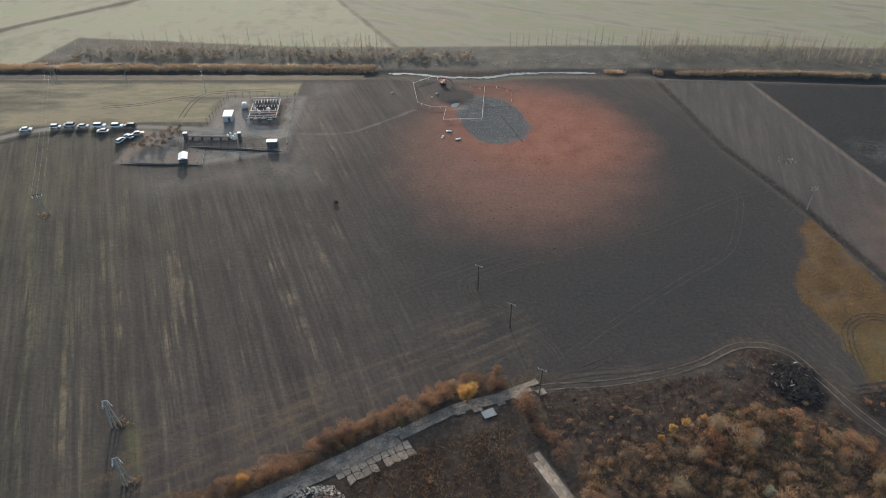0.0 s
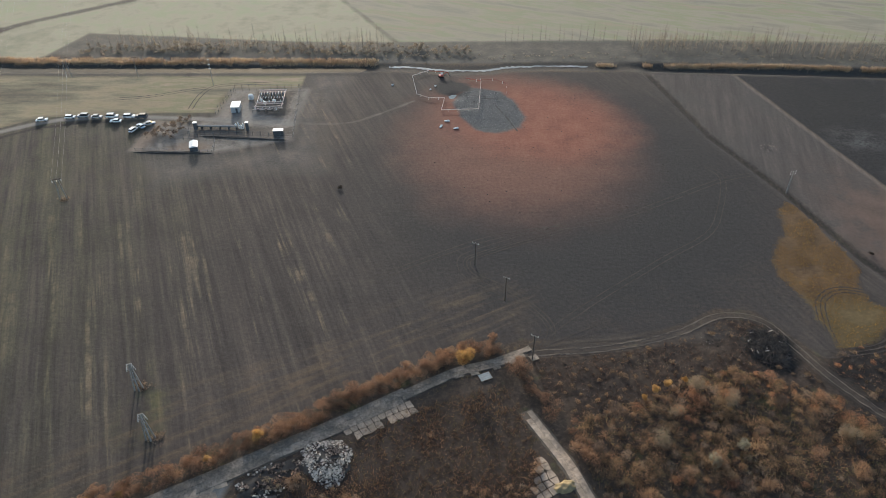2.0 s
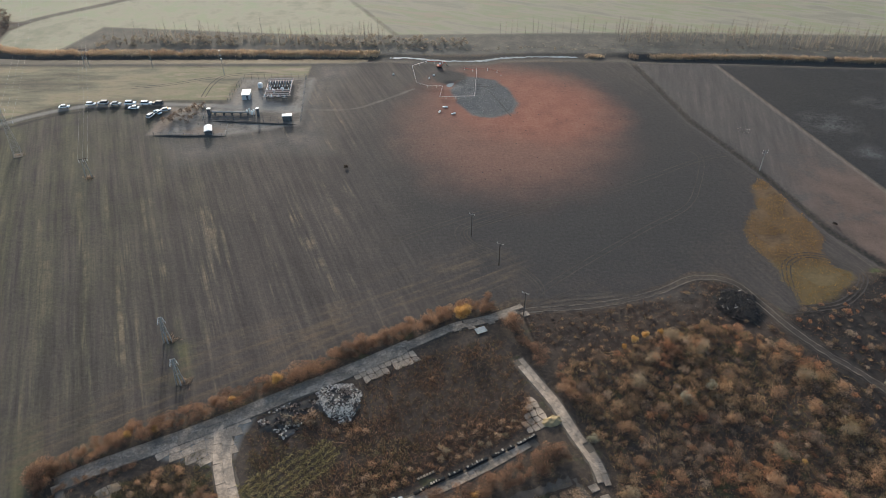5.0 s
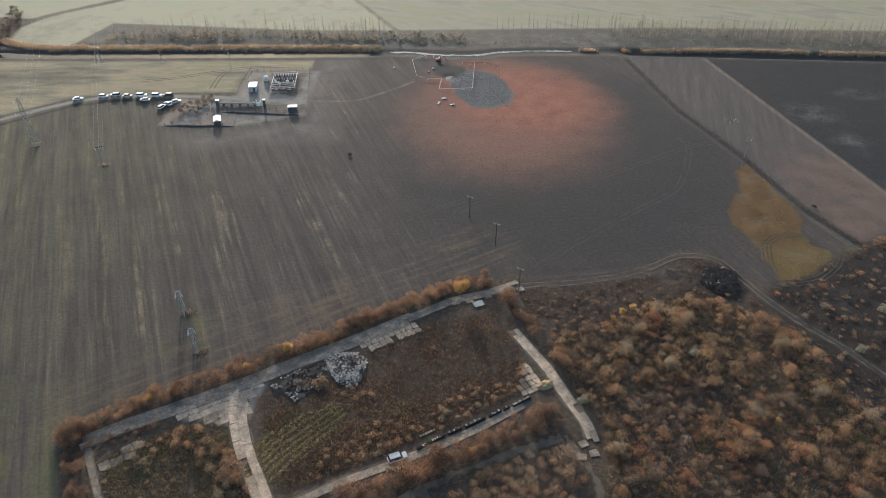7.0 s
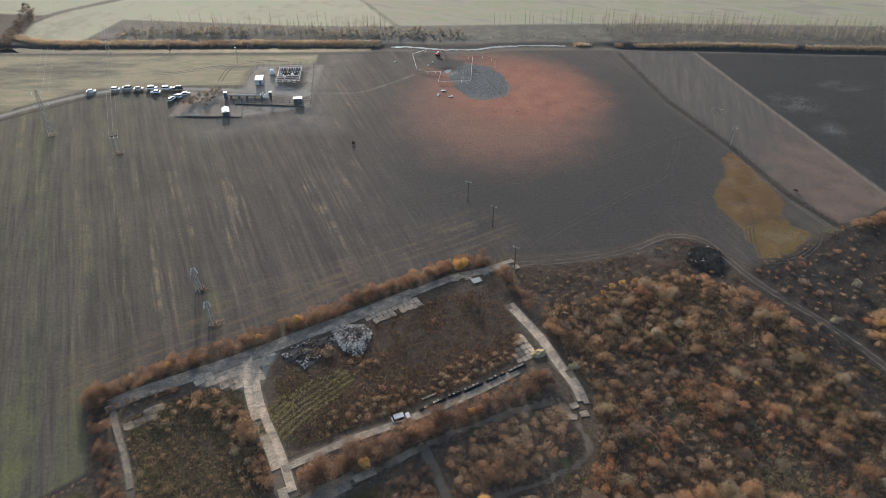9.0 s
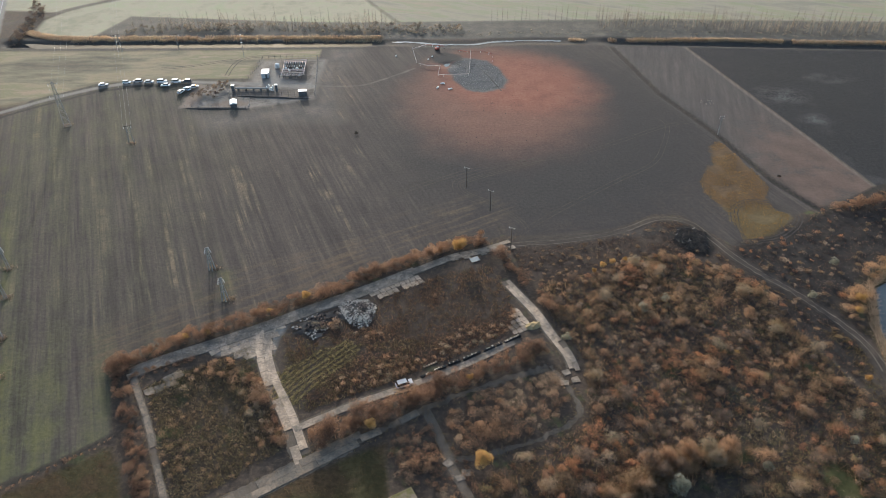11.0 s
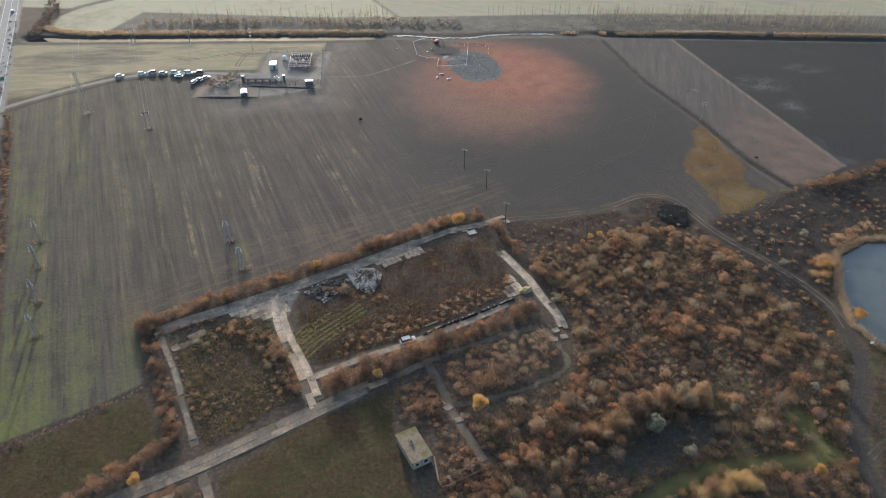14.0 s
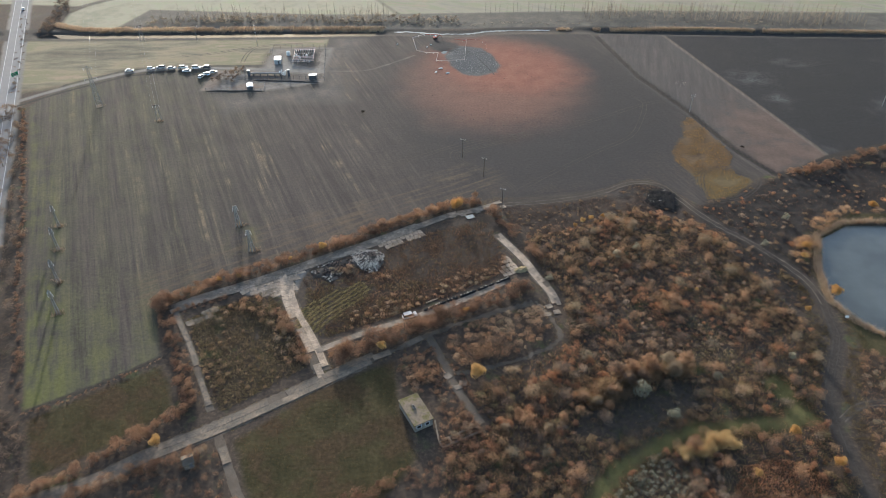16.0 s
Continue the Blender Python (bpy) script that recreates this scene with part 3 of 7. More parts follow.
    put(nt, b.inputs["Base Color"], col)
    clods = mth(nt, "ADD", mth(nt, "MULTIPLY", n4, 0.5), mth(nt, "ADD", n3, mth(nt, "MULTIPLY", s2, 0.3)))
    bump(nt, b, clods, 0.4, 0.3)
    return m


gm = from_arrays("ground", np.stack([GX, GY, ground_z(GX, GY)], -1), quads, [make_ground_material()], True)
red = np.hypot((GX - 27) / 49, (GY - 219) / 57)
layers = {
    "plough": sdf(GX, GY, LEFT_FIELD), "strip": sdf(GX, GY, STRIP), "black": sdf(GX, GY, BLACK), "burnt": sdf(GX, GY, BURNT),
    "patch": sdf(GX, GY, PATCH), "far_a": sdf(GX, GY, FAR_A), "far_b": sdf(GX, GY, FAR_B),
    "grass": np.minimum.reduce([sdf(GX, GY, p) for p in (GRASS_A, GRASS_B, CLEARING, VERGE, PONDBANK)]),
    "dust": np.minimum.reduce([off_line(GX, GY, MAIN_TRACK) - 0.8, off_line(GX, GY, bow([(28, 113), (45, 115), (62, 117), (74, 119)])) - 2.4, off_line(GX, GY, EAST_BRANCH) - 1.6,
                               off_line(GX, GY, NORTH_TRACK) - 2.5,
                               off_line(GX, GY, [(-51, 262), (-49.4, 239), (-46, 219.7), (-40, 201)]) - 0.7]),
    "gravel": np.minimum.reduce([off_line(GX, GY, ACCESS) - 1.5, off_line(GX, GY, HIGHWAY) - 6.0,
                                 sdf(GX, GY, [(-68, 65), (-60, 69), (-45.6, 75.5), (-48, 69), (-48.6, 61), (-56, 61.5), (-64, 63)]),
                                 sdf(GX, GY, [(-82, 252), (-77, 250), (-72, 238), (-60, 237), (-60, 234), (-80, 235)])]),
    "red": red, "red_core": np.hypot((GX - 34 - 0.2 * (240 - GY)) / 44, (GY - 238) / 42), "crater": 1.04 + sdf(GX, GY, CRATER) / 7.5, "soot": np.hypot((GX - 3.5) / 8.5, (GY - 264) / 7.5), "waste": sdf(GX, GY, WASTE), "path": off_line(GX, GY, WELL_PATH) - 0.5, "clay": np.minimum(sdf(GX, GY, [(-114.5, 213.5), (-114, 221), (-113, 236), (-110.5, 236), (-108.5, 214)]), sdf(GX, GY, [(-101, 213), (-101, 219), (-86, 218), (-86, 213)])), "yard": sdf(GX, GY, YARD), "lawn": np.minimum(sdf(GX, GY, LAWN), sdf(GX, GY, GLADE)),
    "mud": np.minimum(off_line(GX, GY, MUD) - 2.1, np.hypot(GX - 101, GY - 12) - 4.0), "char": np.hypot((GX - 83) / 7.2, (GY - 112.5) / 8.6) * 8 - 7.6,
    "plots": np.minimum(sdf(GX, GY, [(-95, 222), (-95, 231), (-75, 230.5), (-58, 231), (-57.5, 221.5)]), sdf(GX, GY, [(-78, 240), (-78, 262), (-62, 262), (-62, 240)])),
    "reedbed": off_line(GX, GY, [(-222, 303.5), (-213.6, 298.8), (-204, 295), (-194, 293.4), (-170, 293.4), (-70, 291.4), (-30, 290)]) - 1.8,
    "vivid": np.clip((80 - GY) / 45, 0, 1) * np.clip((-70 - GX) / 25, 0, 1) * 0.62 + np.clip(1 - np.abs(GX + 128 + 0.4 * (GY - 60)) / 9, 0, 1) * np.clip((130 - GY) / 60, 0, 1) * 0.7 + np.clip(1.2 - np.hypot((GX + 71) / 7, (GY - 95) / 14), 0, 1) + 0.8 * np.clip(1 - np.abs(off_line(GX, GY, [(-186, 197), (-146, 103), (-112, 24)]) - 2.5) / 3.5, 0, 1) * (GX > -188),
    "litter": np.clip(1 - np.hypot((GX - 58) / 56, (GY - 134) / 26), 0, 1) ** 0.5,
    "ash": np.clip(1.15 - np.hypot((GX - 155) / 13, (GY - 219) / 10), 0, 0.8) + np.clip(1.1 - np.hypot((GX - 161) / 9, (GY - 195) / 5), 0, 0.6) + np.clip(1 - np.hypot((GX - 185) / 14, (GY - 236) / 7), 0, 0.35),
    "scorch": np.hypot((GX - 48) / 94, (GY - 190) / 114),
    "straw": np.clip((20 - GX) / 60, 0, 1) * np.clip((GY - 20) / 30, 0, 1),
    "green": np.clip((-60 - GX) / 90, 0, 1) * 0.6 + np.clip((75 - GY) / 55, 0, 1) * (GX < -70) * 0.8 + np.clip((GY - 238) / 12, 0, 1) * (GX < -60) * 0.6,
    "margin": np.clip(1 - np.abs(off_line(GX, GY, [(-92, 66), (-72, 80), (-54, 92), (-28, 106), (-5, 118), (12, 128)]) - 2) / 15, 0, 1),
    "ditch": np.minimum(np.minimum(off_line(GX, GY, [(-114, 16.6), (-98.5, 25.8), (-92, 29.8), (-83.5, 36)]) - 0.9, off_line(GX, GY, [(-199, 198), (-183, 213), (-158, 230.3), (-140, 235.3), (-126, 235.8)]) - 0.9), 0.35 + off_line(GX, GY, [(90, 276), (100.5, 222), (114.5, 184), (124.5, 147), (133.5, 129), (142, 131), (160, 142), (192, 152)]) - 1.45),
    "headland": off_line(GX, GY, [(127, 276), (144.2, 205), (159.8, 144)]) - 0.8,
    "north_bank": sdf(GX, GY, NORTH_BANK),
    "meadow": sdf(GX, GY, MEADOW),
    "plot": np.minimum(sdf(GX, GY, COMPOUND_E), sdf(GX, GY, SCRUBLAND)),
    # Reach of the darkened banks, out to where reed shade would end.
    "bank": off_line(GX, GY, CANAL) - np.where(GX < -30, 8.5, np.where(GX > 80, 6.5, 4.5)),
    "south": np.clip((215 - GY) / 50, 0, 1) * np.clip((GX - 113) / 22, 0.25, 1), "patch_south": np.clip((140 - GY) / 14, 0, 1),
}
for key, val in layers.items():
    gm.attributes.new(key, "FLOAT", "POINT").data.foreach_set("value", val.astype(np.float32))
tagged(new("ground", gm), "dark ploughed soil, waste land and pale fields", "ground", kind="structure")


# ---- mesh helpers ----
def part(name, bm, material, parent, label="", smooth_faces=False):
    me = bpy.data.meshes.new(name)
    bm.to_mesh(me)
    bm.free()
    me.materials.append(material)
    if smooth_faces:
        for p in me.polygons:
            p.use_smooth = True
    ob = new(name, me)
    ob.parent = parent
    return tagged(ob, label)


def again(ob, m, parent):
    """Another piece on the same mesh."""
    o = new(ob.name, ob.data)
    o.parent, o.matrix_basis = parent, m
    return o


def box(bm, sx, sy, sz, at=(0, 0, 0), turn=0.0, bevel=0.0, tilt=0.0):
    """A box whose underside's middle is at the place given."""
    m = pose(*at, tilt, 0, turn) @ Matrix.Translation((0, 0, sz / 2)) @ Matrix.Diagonal((sx, sy, sz, 1))
    made = bmesh.ops.create_cube(bm, size=1, matrix=m)["verts"]
    if bevel:
        edges = list({e for v in made for e in v.link_edges})
        bmesh.ops.bevel(bm, geom=edges, offset=bevel, segments=1, affect="EDGES")
    return bm


def tube(bm, a, b, r1, r2=None, sides=8):
    a, b = Vector(a), Vector(b)
    d = b - a
    m = Matrix.Translation((a + b) / 2) @ d.to_track_quat("Z", "Y").to_matrix().to_4x4()
    bmesh.ops.create_cone(bm, cap_ends=True, segments=sides, radius1=r1, radius2=r1 if r2 is None else r2, depth=d.length, matrix=m)
    return bm


def thing(name, m, label, category, group="", kind=""):
    e = new(name)
    e.matrix_basis = m
    return tagged(e, label, category, group, kind)


def on_ground(x, y, turn=0.0, sink=0.0, scale=1.0):
    return pose(x, y, float(ground_z(x, y)) - sink, 0, 0, turn) @ Matrix.Diagonal((scale, scale, scale, 1))


def along(line, step, start=0.0):
    """Places every step metres along a line: x, y, heading in degrees."""
    out, left = [], start
    for (ax, ay), (bx, by) in zip(line, line[1:]):
        n = math.hypot(bx - ax, by - ay)
        while left < n:
            s = left / n
            out.append((ax + (bx - ax) * s, ay + (by - ay) * s, math.degrees(math.atan2(by - ay, bx - ax))))
            left += step
        left -= n
    return out


def ribbon(line, width, lift, sides=0.0, wobble=0.0, seed=0):
    """A strip that follows a line on the ground."""
    rng = np.random.default_rng(seed)
    pts = np.array([(x, y) for x, y, _ in along(line, 1.2)])
    t = np.gradient(pts, axis=0)
    t /= np.linalg.norm(t, axis=1)[:, None]
    n = np.stack([-t[:, 1], t[:, 0]], -1)
    w = width / 2 * (1 + wobble * rng.uniform(-1, 1, (len(pts), 2)))
    a, b = pts + n * (sides + w[:, :1]), pts + n * (sides - w[:, 1:])
    v = np.concatenate([a, b])
    z = ground_z(v[:, 0], v[:, 1]) + lift
    k = len(pts)
    i = np.arange(k - 1)
    return np.column_stack([v, z]), np.stack([i, i + k, i + k + 1, i + 1], -1)


def strips(name, specs, material, label, category):
    vs, fs, base = [], [], 0
    for i, (line, width, lift, side, wob) in enumerate(specs):
        v, f = ribbon(line, width, lift, side, wob, i)
        vs.append(v), fs.append(f + base)
        base += len(v)
    return tagged(new(name, from_arrays(name, np.concatenate(vs), np.concatenate(fs), [material])), label, category, kind="structure")


# ---- water ----
def water(name, colour, rough, label, scale, spec=0.5):
    m, nt, b = mk(name, rough, spec=spec)
    put(nt, b.inputs["Base Color"], ramp(nt, tex(nt, scale, 3), (0.35, colour), (0.7, tuple(c * 1.5 for c in colour))))
    bump(nt, b, tex(nt, 2.5, 3), 0.08, 0.05)
    return m


def flat_shape(name, poly, z, material, label, category):
    bm = bmesh.new()
    bmesh.ops.contextual_create(bm, geom=[bm.verts.new((x, y, z)) for x, y in poly])
    bmesh.ops.triangulate(bm, faces=bm.faces)
    me = bpy.data.meshes.new(name)
    bm.to_mesh(me)
    bm.free()
    me.materials.append(material)
    return tagged(new(name, me), label, category, kind="structure")


flat_shape("pond_water", bow(POND + POND[:1])[:-1], -0.7, water("pond_water", (0.06, 0.066, 0.06), 0.16, "", 0.06), "still blue-grey pond water with dry reeds round it", "water")
v, f = ribbon(bow([(-24, 286), (-14, 285.6), (-6, 283.8), (4, 282), (20, 282.2), (28, 285), (40, 286), (48, 286.3), (57, 285.9), (66, 285.6)]), 1.5, 0, 0, 0.7)
v[:, 2] = -0.32
dark_water = water("dark_canal_water", (0.022, 0.022, 0.02), 0.08, "", 0.2, 0.03)
for line in ([(-224, 306), (-222, 297), (-214, 290), (-196, 285.6), (-70, 284), (-34, 284)],):
    q, w = ribbon(bow(line), 5.4, 0, 0, 0.12)
    q[:, 2] = -0.85
    tagged(new("canal_water", from_arrays("canal_water", q, w, [dark_water])), "still dark canal water below dry reeds", "water", kind="structure")
# Near-matt water; the pale sky reflection is put into the base colour.
tagged(new("canal_water", from_arrays("canal_water", v, f, [water("canal_water", (0.17, 0.19, 0.20), 0.5, "", 0.2, 0.05)])), "narrow canal water, sky's pale reflection in its colour", "water", kind="structure")
flat_shape("crater_water", [(1.6, 255.2), (2.8, 253.9), (4.7, 254.8), (5.6, 256.6), (5.9, 258.5), (4.7, 259.2), (3.2, 257.8)], -0.3, water("crater_water", (0.12, 0.15, 0.165), 0.5, "", 0.5, 0.02), "pale blue pool in the well crater", "water")

# ---- roads and tracks ----
strips("highway", [(HIGHWAY, 8.5, 0.10, 0, 0)], ASPHALT, "pale worn asphalt highway beside the fields", "road")
strips("lane_marking", [(HIGHWAY, 0.25, 0.125, 3.7, 0), (HIGHWAY, 0.25, 0.125, -3.7, 0), (HIGHWAY, 0.2, 0.125, 0, 0)], LINE, "white painted lines on the highway", "road marking")
FAN = [bow(q) for q in ([(25, 112), (36, 114), (50, 115.4), (62, 118)], [(24, 113), (33, 115.5), (46, 116.5), (57, 120.5)], [(26, 113), (35, 117.5), (46, 123)],
                        [(26, 111), (38, 112.5), (52, 115), (64, 121.5)])]
strips("dirt_track", [([q for q in MAIN_TRACK if q[1] > 52], 0.34, 0.06, s, 0.8) for s in (-0.95, 0.85)] + [(EAST_BRANCH, 0.4, 0.04, s, 0.5) for s in (-0.8, 0.8)], RUT, "dusty rutted dirt track through the scrub", "track")
strips("field_track", [(MAIN_TRACK, 0.12, 0.07, s, 1.0) for s in (-1.8, 1.7)] + [(MUD, 0.3, 0.05, s, 1.2) for s in (-1.1, 0.6)] + [(q, 0.18, 0.06, s, 1.0) for q in FAN for s in (-0.8, 0.8)] + [(ln, 0.24, 0.03, s, 0.9) for ln in (TRACK_A, TRACK_B, TRACK_C) for s in (-0.9, 0.9)]
       + [(TRACK_B, 0.3, 0.05, s, 0.6) for s in (1.9, 3.0)] + [(TRACK_D, 0.4, 0.05, s, 0.5) for s in (-1.2, 0.0, 1.2)] + [(bow([(-102, 246), (-101.3, 258), (-97.8, 265.8), (-90, 268.5), (-73, 269.7)]), 0.35, 0.03, s, 0.5) for s in (-0.9, 0.9)] + [(bow([(-136, 255), (-121, 257.8), (-108, 263), (-100, 265)]), 0.35, 0.03, s, 0.5) for s in (-0.9, 0.9)], FIELD_RUT, "faint pairs of wheel ruts across dark soil", "track")


# ---- plants ----
def spray(rng, pts, out_dir, size, slim):
    """One thin triangle at each place: leaves (slim 0) or twigs (slim 1)."""
    n = len(pts)
    d = out_dir + rng.normal(0, 0.4, (n, 3))
    d /= np.linalg.norm(d, axis=1)[:, None] + 1e-9
    s = np.cross(d, rng.normal(0, 1, (n, 3)))
    s /= np.linalg.norm(s, axis=1)[:, None] + 1e-9
    ln = (size * rng.uniform(0.6, 1.3, n) * np.where(slim, 2.5, 1.0))[:, None]
    wd = (size * np.where(slim, 0.26, 0.8) * rng.uniform(0.7, 1.2, n))[:, None]
    v = np.stack([pts - s * wd / 2, pts + s * wd / 2, pts + d * ln], 1).reshape(-1, 3)
    return v, np.arange(3 * n).reshape(-1, 3)


def crown_arrays(seed, r, h, n, size=0.34, twigs=0.45, base=0.12, lobes=8):
    """A lumpy, open crown of small leaves and twigs, with gaps between its lobes."""
    rng = np.random.default_rng(seed)
    c = rng.normal(0, 1, (lobes, 3))
    c /= np.linalg.norm(c, axis=1)[:, None]
    c *= rng.uniform(0.25, 0.68, lobes)[:, None]
    lr = rng.uniform(0.30, 0.55, lobes)
    w = lr ** 2 / (lr ** 2).sum()
    k = rng.choice(lobes, n, p=w)
    d = rng.normal(0, 1, (n, 3))
    d[:, 2] = np.abs(d[:, 2]) * 0.8 + d[:, 2] * 0.3
    d /= np.linalg.norm(d, axis=1)[:, None]
    p = c[k] + d * (lr[k] * rng.uniform(0.45, 1.05, n) ** 0.6)[:, None]
    p = p * np.array([r, r, h / 2 * 0.95])
    p[:, 2] += h * (0.5 + base / 2)
    p[:, 2] = np.maximum(p[:, 2], h * base * rng.uniform(0.3, 1, n))
    o = d + np.array([0, 0, 0.5])
    return spray(rng, p, o, size, rng.uniform(0, 1, n) < twigs)


def stem_arrays(seed, r, h, stems=5, girth=0.09):
    rng = np.random.default_rng(seed + 900)
    vs, fs = [], []
    for i in range(stems):
        a = rng.uniform(0, 2 * math.pi)
        top = np.array([math.cos(a) * r * 0.55 * rng.uniform(0.3, 1), math.sin(a) * r * 0.55 * rng.uniform(0.3, 1), h * rng.uniform(0.55, 0.9)])
        foot = np.array([math.cos(a) * 0.2, math.sin(a) * 0.2, -0.3])
        b = len(vs) * 6
        ring = np.array([(math.cos(q), math.sin(q), 0) for q in (0, 2.1, 4.2)])
        vs.append(np.concatenate([foot + ring * girth, top + ring * girth * 0.25]))
        for j in range(3):
            k = (j + 1) % 3
            fs += [(b + j, b + k, b + 3 + k), (b + j, b + 3 + k, b + 3 + j)]
    return np.concatenate(vs), np.array(fs)


def plant(name, seed, r, h, n, leaf, label, category, group="", size=0.34, twigs=0.45, stems=5, girth=0.09, base=0.12, lobes=8):
    """A shrub or tree with its stems and its crown."""
    e = thing(name, Matrix(), label, category, group)
    v, f = stem_arrays(seed, r, h, stems, girth)
    s = new("trunk" if stems == 1 else "branchwork", from_arrays("branchwork", v, f, [BARK]))
    v, f = crown_arrays(seed, r, h, n, size, twigs, base, lobes)
    c = new("crown", from_arrays("crown", v, f, [leaf]))
    s.parent = c.parent = e
    return e


def scatter(poly, gap, rng, tries=9000, avoid=()):
    """Places in a plot that keep their distance from one another and from the lines to avoid."""
    p = np.array(poly)
    x, y = rng.uniform(p[:, 0].min(), p[:, 0].max(), tries), rng.uniform(p[:, 1].min(), p[:, 1].max(), tries)
    ok = inside(x, y, poly)
    for line, away in avoid:
        ok &= off_line(x, y, line) > away
    out, cells = [], {}
    for a, b in zip(x[ok], y[ok]):
        i, j = int(a // gap), int(b // gap)
        if all((a - u) ** 2 + (b - v) ** 2 > gap * gap for k in (-1, 0, 1) for m in (-1, 0, 1) for u, v in cells.get((i + k, j + m), ())):
            cells.setdefault((i, j), []).append((a, b))
            out.append((a, b))
    return out


def growth(name, places, kinds, leaf, label, category, seed, scale=(0.7, 1.25), tones=(0, 1), squash=1.0):
    """Countless plants of one kind in one mesh: kinds are pairs of crown and stem arrays."""
    rng = np.random.default_rng(seed)
    vs, fs, sl, tn, base = [], [], [], [], 0
    for x, y in places:
        (cv, cf), (sv, sf) = kinds[rng.integers(len(kinds))]
        a, s = rng.uniform(0, 6.283), rng.uniform(*scale) * (0.82 + 0.85 * max(0.0, noise.noise(Vector((x * 0.07, y * 0.07, 17)))))
        q = rng.uniform(0.7, 1.4)
        rot = np.array([[math.cos(a) * q, -math.sin(a), 0], [math.sin(a) * q, math.cos(a), 0], [0, 0, rng.uniform(0.7, 1.2) * squash]]) * s
        v = np.concatenate([cv, sv]) @ rot.T + np.array([x, y, float(ground_z(x, y)) - 0.05])
        vs.append(v), fs.append(np.concatenate([cf, sf + len(cv)]) + base)
        sl.append(np.r_[np.zeros(len(cf)), np.ones(len(sf))]), tn.append(np.full(len(v), min(0.999, max(0.001, 0.45 * rng.uniform(*tones) + 0.55 * (0.5 + 0.9 * noise.noise(Vector((x * 0.07, y * 0.07, seed))))))))
        base += len(v)
    me = from_arrays(name, np.concatenate(vs), np.concatenate(fs), [leaf, BARK], False, np.concatenate(sl), np.concatenate(tn))
    return tagged(new(name, me), label, category, kind="stuff")


def band(line, width, step, rng, wiggle=1.0):
    out = []
    for x, y, a in along(line, step):
        a = math.radians(a)
        for _ in range(max(1, round(width / step))):
            s, u = rng.uniform(-width / 2, width / 2), rng.uniform(-step / 2, step / 2) * wiggle
            out.append((x - math.sin(a) * s + math.cos(a) * u, y + math.cos(a) * s + math.sin(a) * u))
    return out


def tufts(name, places, leaf, label, category, seed, height=0.8, blades=7, reach=0.5, size=0.12, sway=0.75):
    """Clumps of upright blades in one mesh."""
    rng = np.random.default_rng(seed)
    p = np.repeat(np.array(places), blades, axis=0)
    n = len(p)
    p = p + rng.normal(0, reach / 2, (n, 2))
    z = ground_z(p[:, 0], p[:, 1]) - 0.05
    foot = np.column_stack([p, z])
    lean = rng.normal(0, sway, (n, 2)) * height
    a = rng.uniform(0, 6.283, n)
    w = np.stack([np.cos(a), np.sin(a), 0 * a], -1) * size
    tip = foot + np.column_stack([lean, rng.uniform(0.6, 1.2, n) * height])
    v = np.stack([foot - w, foot + w, tip], 1).reshape(-1, 3)
    patchy = np.array([0.5 + 0.9 * noise.noise(Vector((x * 0.07, y * 0.07, seed))) for x, y in places])
    tone = np.repeat(np.repeat(np.clip(0.4 * rng.uniform(0, 1, len(places)) + 0.6 * patchy, 0.001, 0.999), blades), 3)
    return tagged(new(name, from_arrays(name, v, np.arange(3 * n).reshape(-1, 3), [leaf], tone=tone)), label, category, kind="stuff")


ROAD_N = bow([(-86, 56.5), (-79, 60.6), (-66, 66.9), (-52.4, 73.8), (-38.1, 81.8), (-22.7, 90.1), (-10, 97.6), (2.3, 104.6), (11.2, 107.4), (21.3, 111.8)], 4)
ROAD_MID = bow([(-52.6, 71.6), (-50.6, 62), (-46.8, 52.4), (-41, 41.3), (-35.5, 28.5)], 4)
ROAD_S = bow([(-112, -15)] + [(-89.9, -6.0), (-78.5, 1.3), (-66.0, 7.9), (-55.5, 13.8)] + [(-24, 33)], 4)
LANE = bow([(-26, 32), (-15, 37.5), (-5, 43.5), (11, 50.8), (28, 57)])
ROAD_W = bow([(-84.6, 55.5), (-82.6, 51.3), (-75.8, 39.5), (-68.9, 25), (-64, 15)], 4)
ROAD_W2 = bow([(-60.9, 8.1), (-58.3, 2.8), (-55.0, -3.9), (-51.8, -10.2)] + [(-46, -18)], 4)
ROAD_IN = bow([(-38, 37.5), (-24, 44.8), (-11.8, 50), (6, 58.5), (21.5, 67.8)])
ROAD_E = bow([(18.7, 92.7), (22.2, 86.2), (26.8, 77.5), (29.7, 69.7), (33.3, 61.3), (34.5, 56)])
LOOP = bow([(28, 57), (33.5, 44), (31, 38), (18, 31.5), (2, 27.5), (-2, 33)])
PATH_S = bow([(-6, 43), (-1.8, 32.2), (1.1, 23.7), (8, 9.5)], 4)
ROADS = [ROAD_N, ROAD_MID, ROAD_S, LANE, ROAD_W, ROAD_IN, ROAD_E, LOOP, PATH_S]
clear_roads = [(r, 3.6) for r in ROADS]

rng = np.random.default_rng(7)
shrub_kinds = [(crown_arrays(i, 1.25 + 0.3 * (i % 4), 2.1 + 0.45 * (i % 3), 600, 0.17, 0.5, 0.0, 16), stem_arrays(i, 1.4, 1.9, 4, 0.05)) for i in range(8)]
low_kinds = [(crown_arrays(30 + i, 1.4, 1.2, 260, 0.19, 0.55, 0.0), stem_arrays(30 + i, 1.0, 0.8, 3, 0.04)) for i in range(5)]

